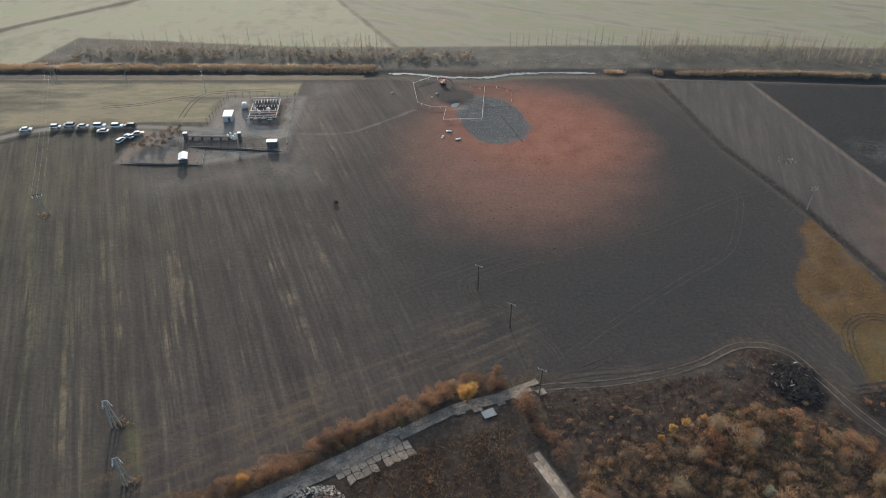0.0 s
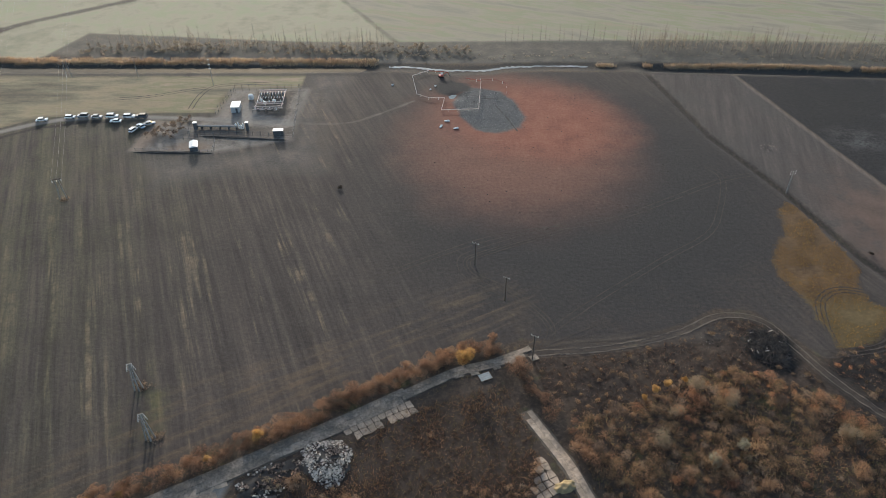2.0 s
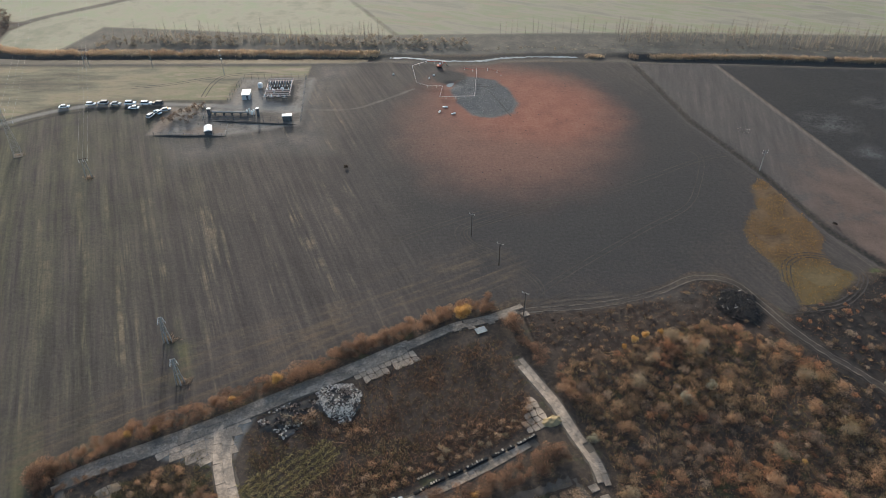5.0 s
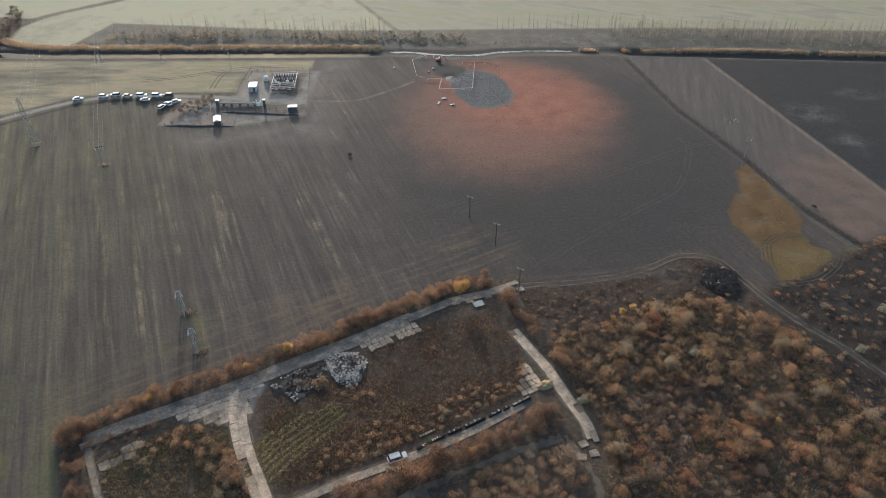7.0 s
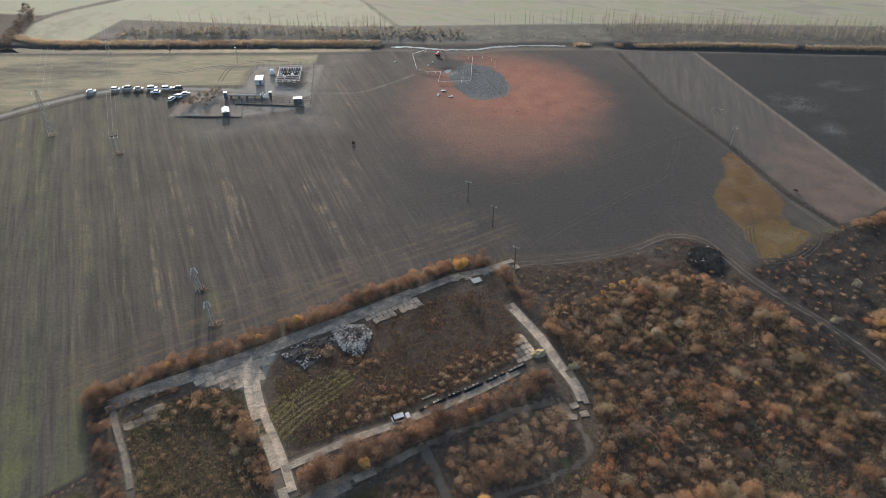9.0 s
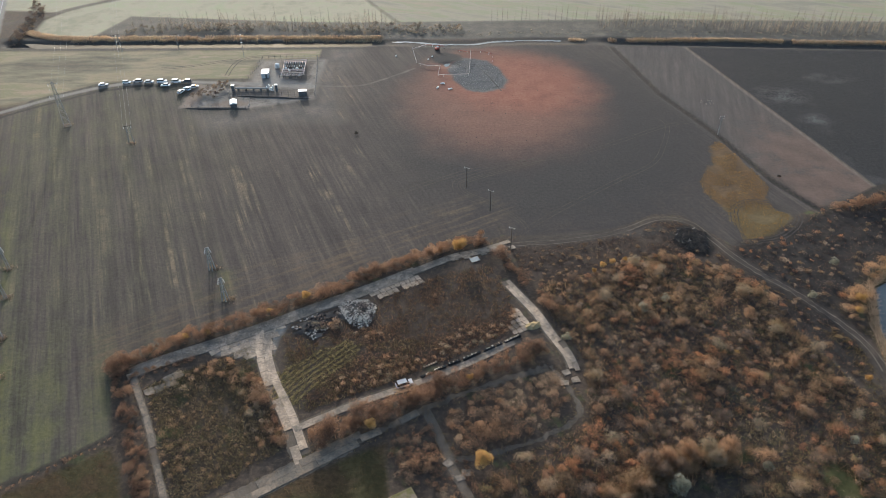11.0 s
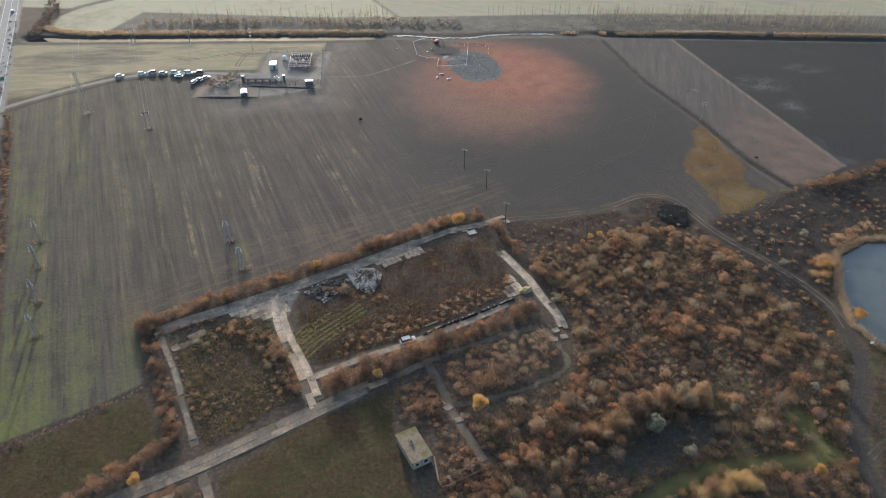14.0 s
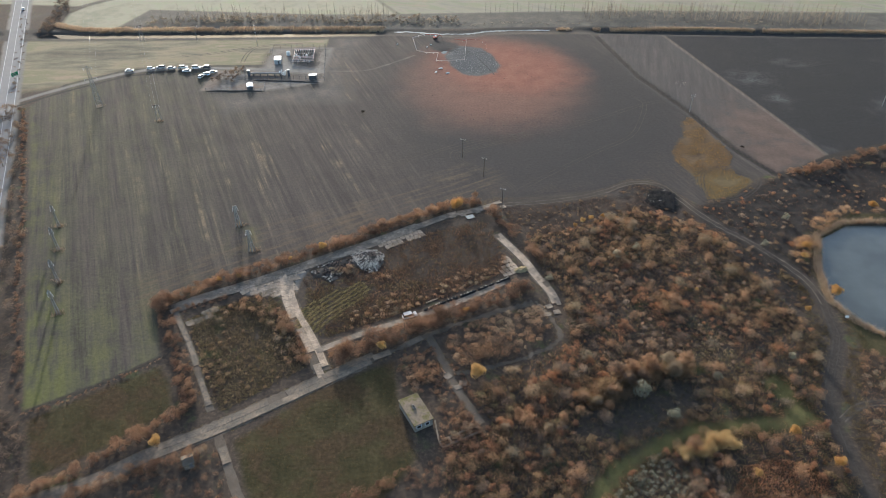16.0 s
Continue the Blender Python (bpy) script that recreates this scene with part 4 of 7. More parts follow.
# woodland: the nearer part shrub by shrub, the rest as a thicket
wood_avoid = clear_roads + [(MAIN_TRACK, 3.0), (EAST_BRANCH, 2.5)]
def open_wood(p, share=0.6):
    """Neither in the clearing nor in the gap beside it."""
    x, y = np.array(p[0]), np.array(p[1])
    return sdf(x, y, LAWN) > 0.3 and (sdf(x, y, VOID) > 0 or random.random() < share)


wood = [p for p in scatter(WOODS, 2.1, rng, 40000, wood_avoid) if open_wood(p, 0.06)
        and math.hypot(p[0] - 53, p[1] - 12) > 7 and not (-14 < p[0] < 6 and 0 < p[1] < 22) and p[1] > -27]
wood = [p for p in wood if noise.noise(Vector((p[0] * 0.06, p[1] * 0.06, 3))) > -0.24 + 0.25 * noise.noise(Vector((p[0] * 0.2, p[1] * 0.2, 9)))]
canopy = [p for p in scatter(WOODS, 8.5, np.random.default_rng(14), 1500, wood_avoid) if math.hypot(p[0] - 53, p[1] - 12) > 7 and sdf(np.array(p[0]), np.array(p[1]), LAWN) > 2 and not (-14 < p[0] < 6 and 0 < p[1] < 22)]
wood = [p for p in wood if not (inside(np.array(p[0]), np.array(p[1]), RUSTMAT) and random.random() < 0.8) and not inside(np.array(p[0]), np.array(p[1]), SILVERPLOT)]
wood = [p for p in wood if not (p[0] > 70 and p[1] < 40 - 0.15 * (100 - p[0])) or random.random() < 0.5]
near = [p for p in wood if p[1] < 30 and p[0] > 8][:250]
rest = [p for p in wood if p not in set(near)]
SHADES = ((RUST, "rust-red autumn shrub in the woodland"), (OLIVE, "olive-brown autumn shrub among dry grass"), (BEIGE, "pale beige bare-twigged shrub in the woodland"), (TWIG, "bare grey-brown shrub in the dark woodland"))
models = [plant("shrub", i, 1.25 + 0.3 * (i % 4), 2.1 + 0.45 * ((i // 3) % 3), 640, SHADES[i % 4][0], SHADES[i % 4][1], "shrub", "woodland shrubs", 0.165, 0.5, 4, 0.05, 0.0, 14) for i in range(12)]
def shade(x, y):
    """Which colour of shrub grows here: 0 rust, 1 olive, 2 beige, 3 bare and grey."""
    if random.random() < 0.05 + 0.35 * max(0.0, noise.noise(Vector((x * 0.05, y * 0.05, 27)))):
        return 3
    s = noise.noise(Vector((x * 0.045, y * 0.045, 21))) + random.uniform(-0.28, 0.28)
    s += (-0.15 if y > 64 else 0.0) + 0.22 * (math.hypot((x - 52) / 20, (y - 46) / 18) < 1) + 0.15 * (math.hypot(x - 103, y - 37) < 10)
    if y > 60 and random.random() < 0.14:
        return 2
    return 1 if s < (0.06 if y > 60 else -0.02) else 0 if s < 0.36 else 2


for i, (x, y) in enumerate(near):
    m = on_ground(x, y, random.uniform(0, 360), 0.05, random.uniform(0.7, 1.3) + 0.6 * max(0.0, noise.noise(Vector((x * 0.09, y * 0.09, 5))))) @ Matrix.Diagonal((random.uniform(0.75, 1.4), random.uniform(0.75, 1.2), random.uniform(0.7, 1.15), 1))
    if i < 12:
        models[i].matrix_basis = m
    else:
        copy_thing(models[shade(x, y) + 4 * random.randrange(3)], m).matrix_basis = m
tree_models = [plant("small_tree", 300 + i, 2.3, 3.9, 1400, TWIG if i == 2 else SCRUB, ("bare grey-twigged" if i == 2 else "tall rust-brown") + " young tree above the thicket", "tree", "young trees", 0.19, 0.55, 3, 0.1, 0.05, 18) for i in range(4)]
for i, (x, y) in enumerate(canopy):
    m = on_ground(x, y, random.uniform(0, 360), 0.05, random.uniform(0.8, 1.25))
    (tree_models[i] if i < 4 else copy_thing(tree_models[i % 4], m)).matrix_basis = m
zoned = [(p, shade(*p)) for p in rest]
for k, (leaf, tint) in enumerate(((RUST, "rust-red"), (OLIVE, "olive-brown"), (BEIGE, "beige bare-twigged"), (TWIG, "grey bare-twigged"))):
    growth("thicket", [p for p, s in zoned if s == k], shrub_kinds, leaf, "dense " + tint + " autumn thicket of shrubs", "thicket", 11 + k, (0.4, 1.3))
growth("undergrowth", list(filter(open_wood, scatter(WOODS, 2.2, np.random.default_rng(8), 9000, [(r, 2.4) for r in ROADS] + [(MAIN_TRACK, 3.2)])))[:420], low_kinds, SCRUB, "low tangled brown undergrowth", "undergrowth", 12)

# hedges
hedge_kinds = [(crown_arrays(60 + i, 1.5 + 0.2 * (i % 3), 2.3 + 0.5 * (i % 4), 560, 0.185, 0.5, 0.0, 12), stem_arrays(60 + i, 1.5, 2.2, 4, 0.05)) for i in range(6)]
APRON = [(-66, 64), (-60.6, 61.4), (-56, 61.4), (-53, 58), (-48.5, 57), (-46.5, 66), (-43.5, 73), (-52, 74), (-64, 67.5)]
HEDGES = {
    "hedge_north": ([(-91, 57.5)] + [(x - 2.4, y + 4.2) for x, y in ROAD_N[:-2]], 5.4, "rust-brown hedge between field and slab road"),
    "hedge_west": ([(-90, 57), (-85.4, 49), (-80.4, 39.7), (-75, 28), (-70.6, 17.6), (-78, 9.5), (-92, -2), (-106, -10)], 4.6, "brown overgrown hedge at the plot's edge"),
    "hedge_inner": ([(-33, 32.5), (-20, 40), (-8, 46.5), (6, 53), (20, 60.5), (28, 63)], 5.6, "tall rusty hedge along the slab lane"),
    "hedge_east": ([(18, 106), (23, 97), (28, 86), (33, 76)], 5.0, "brown hedge beside the slab road"),
    "hedge_lane": ([(-53, 55.5), (-50, 50), (-44, 38), (-42, 32)], 3.6, "brown shrubs along the broken slab road"),
    "hedge_south": ([(-104, -16), (-86, -6), (-70, 0), (-62, 3)], 4.5, "brown scrub along the south road"),
    "hedge_canal_side": ([(139, 128), (155, 132.5), (167, 138.5), (190, 149), (240, 168)], 2.9, "golden-brown hedge beside the burnt field"),
}
for i, (name, (line, width, label)) in enumerate(HEDGES.items()):
    places = [p for p in band(line, width * 0.9, 1.35 if name == "hedge_north" else 1.6, np.random.default_rng(40 + i)) if noise.noise(Vector((p[0] * 0.2, p[1] * 0.2, 13))) > {"hedge_inner": -0.7, "hedge_north": -0.45}.get(name, -0.3) and (name != "hedge_north" or not -66 < p[0] < -46 or random.random() < 0.65)]
    growth(name, places, hedge_kinds, HEDGE, label, "hedge", 50 + i, {"hedge_inner": (0.8, 1.6), "hedge_north": (0.5, 1.4)}.get(name, (0.45, 1.3)))
growth("road_overgrowth", band([(-86, 54.6), (-80, 57), (-71, 62.2)], 3.4, 1.5, np.random.default_rng(149)), low_kinds, HEDGE, "rusty brambles creeping over the road's end", "brambles", 150, (0.5, 1.1))
belt = band([(-200, 196), (-160, 102), (-124, 17), (-113, -12)], 10.0, 4.2, np.random.default_rng(61))
growth("field_belt", belt, shrub_kinds, TWIG, "bare grey-brown shelter belt beside the field", "shelter belt", 62, (0.9, 1.7))
growth("roadside_hedge", band([(-205, 212), (-216, 240), (-246, 318)], 4.0, 2.8, np.random.default_rng(141)), low_kinds, TWIG, "brown weeds and bushes beside the highway", "hedge", 142, (0.4, 0.9))
growth("corner_bushes", band([(-239, 352), (-228, 331), (-226, 312), (-225, 298), (-222, 287)], 8.0, 2.9, np.random.default_rng(143)), shrub_kinds, TWIG, "bare bushes where canal meets highway", "bushes", 144, (0.6, 1.1))
growth("south_edge", band([(-34, -16), (-22, -10.5), (-9, -3.5)], 3.5, 1.4, np.random.default_rng(145)), low_kinds, HEDGE, "dry brown weeds at the grass plot's edge", "weeds", 146, (0.7, 1.2))
growth("field_corner_weeds", band([(-114.5, 15.5), (-98.5, 24.6), (-92, 28.6), (-83, 35)], 1.4, 1.2, np.random.default_rng(147)), low_kinds, HEDGE, "strip of rusty weeds between two fields", "weeds", 148, (0.35, 0.7))
growth("belt_fringe", band([(-193, 196), (-153.5, 103), (-117.5, 18)], 2.0, 2.0, np.random.default_rng(63)), low_kinds, HEDGE, "rusty weeds at the field's edge", "weeds", 64)
growth("plot_weeds", [p for p in scatter(COMPOUND_W, 2.5, np.random.default_rng(65), 3000) if not inside(np.array(p[0]), np.array(p[1]), APRON)], low_kinds, OLIVE, "brown weeds and brambles in the slab plot", "weeds", 66, (0.35, 0.9))
edge_e = [p for p in scatter(COMPOUND_E, 1.9, np.random.default_rng(67), 5000) if p[1] - 0.5 * p[0] < 67 + 8 * noise.noise(Vector((p[0] * 0.1, p[1] * 0.1, 3))) or noise.noise(Vector((p[0] * 0.12, p[1] * 0.12, 31))) > 0.42]
growth("plot_brambles", edge_e, low_kinds, SCRUB, "rust-brown brambles at the edge of the plot", "brambles", 68, (0.6, 1.3))
growth("plot_shrubs", scatter([(-72, 55), (-60, 60), (-53.6, 57), (-47, 46), (-43, 33), (-48, 30), (-54, 48), (-62, 55), (-74, 48)], 2.6, np.random.default_rng(69), 900), shrub_kinds, SCRUB, "brown shrubs in the western slab plot", "shrubs", 70, (0.7, 1.3))
growth("island_shrubs", scatter([(-1, 40.5), (12, 48.5), (26.5, 53.5), (31.5, 44), (29, 40), (18, 33.8), (3, 29.5)], 2.0, np.random.default_rng(71), 2000), shrub_kinds, SCRUB, "brown shrubs enclosed by the looping slab road", "shrubs", 72, (0.8, 1.4))
growth("yard_shrubs", scatter([(-14, 35), (-3, 40), (-3, 30), (0, 18), (5, 8), (-2, 4), (-4, 22), (-12, 26)], 2.8, np.random.default_rng(73), 2000, [(PATH_S, 2.2)]), low_kinds, SCRUB, "dry brown shrubs round the derelict building", "shrubs", 74, (0.8, 1.6))
EAST_BANK = [(112, 16), (121, 34), (138, 18), (150, 0), (150, -30), (104, -30), (108, 4)]
growth("east_bank_scrub", scatter(EAST_BANK, 2.6, np.random.default_rng(75), 3000, [(MAIN_TRACK, 2.8), (EAST_BRANCH, 2.5)]), shrub_kinds, SCRUB, "mixed brown scrub east of the track", "scrub", 76, (0.6, 1.1))
sparse = [p for p in scatter(BURNT, 2.5, np.random.default_rng(77), 6000, [(MAIN_TRACK, 3.2)]) if p[0] < 200 and noise.noise(Vector((p[0] * 0.09, p[1] * 0.09, 51))) + random.uniform(-0.3, 0.3) > -0.12]
for leaf, share, word, seed in ((OLIVE, (0.0, 0.45), "olive-brown", 78), (RUST, (0.45, 0.75), "rust-brown", 79), (TWIG, (0.75, 1.0), "bare grey-brown", 80)):
    chosen = [p for i, p in enumerate(sparse) if share[0] <= (i * 0.618) % 1 < share[1]]
    growth("burnt_scrub", chosen, low_kinds, leaf, "scattered " + word + " bushes on burnt ground", "bushes", seed, (0.35, 1.25))
growth("scrub_brambles", [p for p in scatter(SCRUBLAND, 2.6, np.random.default_rng(79), 3000, [(MAIN_TRACK, 3.2)]) if random.random() < 0.3 + 0.7 * (p[1] < 106)], low_kinds, OLIVE, "dark low scrub on churned earth", "scrub", 80, (0.4, 1.0))
pond_edge = band([(150, 104), (144, 101), (137.5, 96.4), (131, 91)], 3.4, 2.0, np.random.default_rng(81)) + band([(127, 85), (122, 78), (120, 73)], 5.0, 1.9, np.random.default_rng(87)) + band([(126, 62), (123, 58)], 2.6, 1.8, np.random.default_rng(88)) + [(158.9, 101.7), (161, 103), (155, 97)]
growth("pond_shrubs", pond_edge, shrub_kinds, foliage("amber_willow_leaves", ((0.0, (0.35, 0.21, 0.12)), (0.5, (0.44, 0.28, 0.165)), (1.0, (0.47, 0.355, 0.245)))), "pale golden shrubs beside the pond", "shrubs", 82, (0.5, 1.25))
growth("track_bushes", [(112.8, 83.8), (106.2, 81.9), (122.9, 95.7), (121, 93), (107.9, 88.3), (111.9, 89.3), (104, 80), (101.5, 96), (109, 100), (117, 104), (126, 108), (131, 115), (112, 95.5)], shrub_kinds, BEIGE, "pale bare bushes on burnt ground beside the track", "bushes", 89, (0.5, 1.0))

growth("roadside_scrub", scatter([(-106, -20), (-84, -9), (-63, 1), (-59, 4), (-52, -10), (-48, -24), (-104, -30)], 2.1, np.random.default_rng(83), 3000, [(ROAD_S, 3.4), (ROAD_W2, 1.6)]), low_kinds, HEDGE, "rusty brown scrub south of the slab road", "scrub", 84, (0.6, 1.4))
growth("corner_scrub", scatter([(-126, 20), (-112, -14), (-104, -10), (-106, -3), (-115, 15)], 1.9, np.random.default_rng(85), 1500), low_kinds, TWIG, "grey-brown scrub at the grass plot's corner", "scrub", 86, (0.6, 1.3))

# single trees that stand out
gold = plant("yellow_tree", 101, 2.2, 5.4, 2300, YELLOW, "round golden-yellow tree among brown shrubs", "tree", "golden trees", 0.27, 0.3, 1, 0.14, 0.08, 14)
gold.matrix_basis = on_ground(5.1, 106.4, 0, 0, 1.15)
for x, y, s in [(-42, 84.5, 0.7), (-52, 79, 0.45), (-68, 70, 0.5), (-74, 68.5, 0.5), (7.5, 24.5, 1.15), (-19.5, 36.5, 0.75), (122.6, 56.0, 1.0), (111.3, 49.6, 0.5), (-75.3, 4.6, 0.8), (6, 52, 0.5), (87.6, 3.5, 0.75), (123.5, 80, 0.75), (120.8, 75, 0.6), (158, 103, 0.8), (95, -6, 0.75), (74, -8, 0.55), (50, 97.5, 0.55), (53.5, 99.5, 0.5), (58, 101, 0.4), (47, 95.5, 0.4), (66, 92, 0.35), (80, 60, 0.35)]:
    copy_thing(gold, Matrix()).matrix_basis = on_ground(x, y, random.uniform(0, 360), 0, s)
silver = plant("silver_willow", 111, 3.0, 5.5, 1500, SILVER, "silvery-green willow in the woodland", "tree", "silvery willows", 0.34, 0.35, 4, 0.14)
silver.matrix_basis = on_ground(52.1, 18.0, 0, 0.1, 1.05)
for x, y, s in [(62.3, 24.3, 0.7), (74.3, 23.5, 0.55), (110.5, 82.5, 0.55), (58, 77, 0.7), (34, 66, 0.6), (98, 30, 0.5), (59, 9.5, 0.75), (124, 98, 0.6), (66, 82, 0.6)]:
    copy_thing(silver, Matrix()).matrix_basis = on_ground(x, y, random.uniform(0, 360), 0.1, s)
growth("golden_row", band([(57.5, -1.6), (63, -0.4), (69, 2), (72.5, 0.6)], 3.0, 1.1, np.random.default_rng(115)), hedge_kinds, foliage("pale_gold_leaves", ((0.0, (0.46, 0.32, 0.15)), (1.0, (0.60, 0.45, 0.245)))), "row of pale golden willow shrubs in the clearing", "shrubs", 116, (0.9, 1.2))

# taller trees whose shade falls over the hollow beside the clearing
tall = plant("tall_tree", 310, 2.6, 6.6, 2400, SCRUB, "tall rust-brown tree beside the clearing", "tree", "tall trees", 0.26, 0.6, 3, 0.14, 0.05, 16)
tall.matrix_basis = on_ground(20, 8, 0, 0.05, 0.9)
for x, y, s in [(25, 6.5, 0.6), (29.5, 10, 0.6), (34, 12, 0.6), (39, 14.5, 0.7), (44, 17, 1.0), (48.5, 20.5, 1.1), (57, 25, 0.9), (61.5, 27.5, 1.05), (14, 7, 0.6), (17.5, 12, 0.6), (42, 13, 0.7), (53, 22, 1.0), (36, 16, 0.7), (46, 24, 1.2), (50.5, 25, 1.1), (56, 26.5, 1.2), (62, 24, 1.1), (66, 27, 1.2)]:
    copy_thing(tall, Matrix()).matrix_basis = on_ground(x, y, random.uniform(0, 360), 0.05, s * 0.9)
growth("hollow_thicket", band([(36, 15.5), (44, 18.5), (51, 22.5), (57, 26), (67, 26.5)], 4.6, 1.5, np.random.default_rng(176)), shrub_kinds, OLIVE, "dense tall brown thicket above the dark hollow", "thicket", 177, (1.2, 1.9))
growth("silvery_scrub", scatter(SILVERPLOT, 1.35, np.random.default_rng(164), 500), low_kinds, SILVER, "low silvery-green scrub beside the clearing lane", "scrub", 165, (0.6, 1.1))
growth("yard_scrub", scatter([(-15, 34), (-4, 37), (4, 26), (9, 10), (12, 0), (0, -8), (-12, -10), (-3, 1), (-3, 20), (-12, 22)], 1.5, np.random.default_rng(166), 4000, [(PATH_S, 1.4)]), low_kinds, HEDGE, "tangled brown brambles round the derelict building", "scrub", 167, (0.6, 1.2))

# bare poplars beyond the canal
poplar = thing("poplar", Matrix(), "slender bare poplar in a row beyond the canal", "tree", "bare poplars")
v, f = stem_arrays(120, 0.3, 8.5, 1, 0.09)
t = new("trunk", from_arrays("trunk", v, f, [BARK]))
pr = np.random.default_rng(121)
hp = pr.uniform(1.2, 8.4, 130)
pp = np.column_stack([pr.normal(0, 0.13, (130, 2)) * (9.4 - hp)[:, None] / 4, hp])
pd = np.column_stack([pr.normal(0, 0.7, (130, 2)), np.full(130, 1.2)])
v, f = spray(pr, pp, pd, 0.24, np.ones(130, bool))
c = new("crown", from_arrays("crown", v, f, [POPLAR]))
t.parent = c.parent = poplar
spots = []
for line, step, n in (([(-166, 305), (-122, 304), (-70, 303), (-24, 301)], 3.6, 1), ([(-158, 312), (-120, 315), (-60, 314), (-22, 309)], 5.2, 1),
                      ([(30, 314), (58, 314), (110, 313), (160, 308), (240, 300)], 3.2, 1), ([(90, 304), (160, 300), (240, 291)], 4.0, 1), ([(150, 294), (240, 285)], 4.5, 1)):
    spots += [(x + random.uniform(-1, 1), y + random.uniform(-1.2, 1.2)) for x, y, _ in along(line, step)]
for i, (x, y) in enumerate(spots[:298]):
    m = on_ground(x, y, random.uniform(0, 360), 0.1, random.uniform(0.55, 1.08))
    (poplar if i == 0 else copy_thing(poplar, m)).matrix_basis = m
sapling = [((np.concatenate([v, v2 @ np.diag([1, 1, 0.8])]), np.concatenate([f, f + len(v)])), stem_arrays(125, 0.2, 7.0, 1, 0.07)) for v2 in (v + np.array([0.3, 0.2, 0]),)]
far_rows = band([(90, 309), (120, 307), (160, 301), (245, 291)], 17, 3.0, np.random.default_rng(126)) + band([(-150, 309), (-80, 307), (-30, 305)], 11, 3.0, np.random.default_rng(127))
growth("sapling_rows", far_rows[:900], sapling, POPLAR, "pale bare saplings in rows beyond the canal", "saplings", 128, (0.5, 0.95))
growth("canal_bushes", band([(-24, 295), (40, 297), (120, 296), (230, 286)], 7, 4.4, np.random.default_rng(123)), low_kinds, POPLAR, "low bare bushes along the canal bank", "bushes", 124, (0.35, 0.8))
growth("bank_thicket", [p for p in band([(-168, 306), (-130, 306), (-70, 305), (-20, 301), (14, 301)], 13, 2.4, np.random.default_rng(125)) if noise.noise(Vector((p[0] * 0.06, p[1] * 0.1, 41))) > -0.22], low_kinds, POPLAR, "tangled bare grey thicket under the poplars", "thicket", 129, (0.4, 1.2), squash=1.9)

# reeds and grass
reeds = [p for p in band([(-222, 303.5), (-213.6, 298.8), (-204, 295), (-194, 293.4), (-170, 293.4), (-70, 291.4), (-30, 290)], 5.0, 1.0, np.random.default_rng(130)) if noise.noise(Vector((p[0] * 0.1, p[1] * 0.3, 4))) > -0.4]
reeds += [p for p in band([(70, 285.9), (99, 285.6), (130, 284.8), (150, 283.8), (188, 280), (300, 272)], 1.5, 0.8, np.random.default_rng(131)) if noise.noise(Vector((p[0] * 0.09, 0, 4))) > (0.1 if p[0] < 100 else -0.4)]
tufts("canal_reeds", reeds, REED, "orange-tan dry reeds along the canal", "reeds", 132, 1.35, 26, 1.3, 0.085, 0.25)
tufts("pond_reeds", band([(172, 94), (158, 96), (145, 96.5), (131.5, 88.5), (124, 71), (120.8, 55), (125, 44.5), (132, 36.5)], 2.2, 0.6, np.random.default_rng(133)), REED, "tan dry reeds round the pond", "reeds", 134, 1.1, 12, 0.7, 0.06)
dry = [p for q, g, n in ((COMPOUND_W, 0.62, 14000), (COMPOUND_E, 1.1, 6000), (WOODS, 1.7, 16000)) for p in scatter(q, g, np.random.default_rng(n), n, [(r, 2.4) for r in ROADS] + [(MAIN_TRACK, 3.0)])]
tufts("dry_grass", dry, DRYGRASS, "tufts of dry yellow-brown grass", "grass", 135, 0.45, 10, 0.7, 0.075)
turf = [p for q in (GRASS_A, GRASS_B) for p in scatter(q, 0.55, np.random.default_rng(len(q)), 12000)]
tufts("rough_turf", turf, foliage("olive_turf", ((0.0, (0.042, 0.034, 0.015)), (0.35, (0.078, 0.060, 0.026)), (0.6, (0.118, 0.084, 0.04)), (0.8, (0.115, 0.063, 0.034)), (1.0, (0.085, 0.045, 0.027)))), "rough olive-green turf with brown patches", "grass", 159, 0.22, 7, 1.0, 0.085)
lush = [p for q in (LAWN, GLADE) for p in scatter(q, 0.8, np.random.default_rng(162), 3000)]
tufts("lane_grass", lush, foliage("green_lane_grass", ((0.0, (0.085, 0.088, 0.032)), (1.0, (0.17, 0.152, 0.06)))), "short green grass on the clearing lane", "grass", 163, 0.18, 6, 0.5, 0.08)
HUMMOCKS = COMPOUND_W, [(-46, 46), (-45, 66), (-36, 70), (-26, 66), (-10, 68), (-2, 64), (-12, 54), (-36, 43)]
hummock = [p for q in HUMMOCKS for p in scatter(q, 0.72, np.random.default_rng(172), 16000) if noise.noise(Vector((p[0] * 0.2, p[1] * 0.2, 71))) > -0.25 and not inside(np.array(p[0]), np.array(p[1]), APRON)]
tufts("hummock_grass", hummock, foliage("olive_straw_grass", ((0.0, (0.10, 0.092, 0.044)), (0.4, (0.20, 0.168, 0.085)), (0.7, (0.31, 0.235, 0.135)), (1.0, (0.23, 0.145, 0.09)))), "hummocks of olive and straw-coloured grass", "grass", 173, 0.42, 9, 0.6, 0.08)
COMBED = [(-46.6, 44), (-46.3, 56), (-38, 62), (-28, 68.5), (-24, 64), (-33, 52), (-43.5, 41.5)]
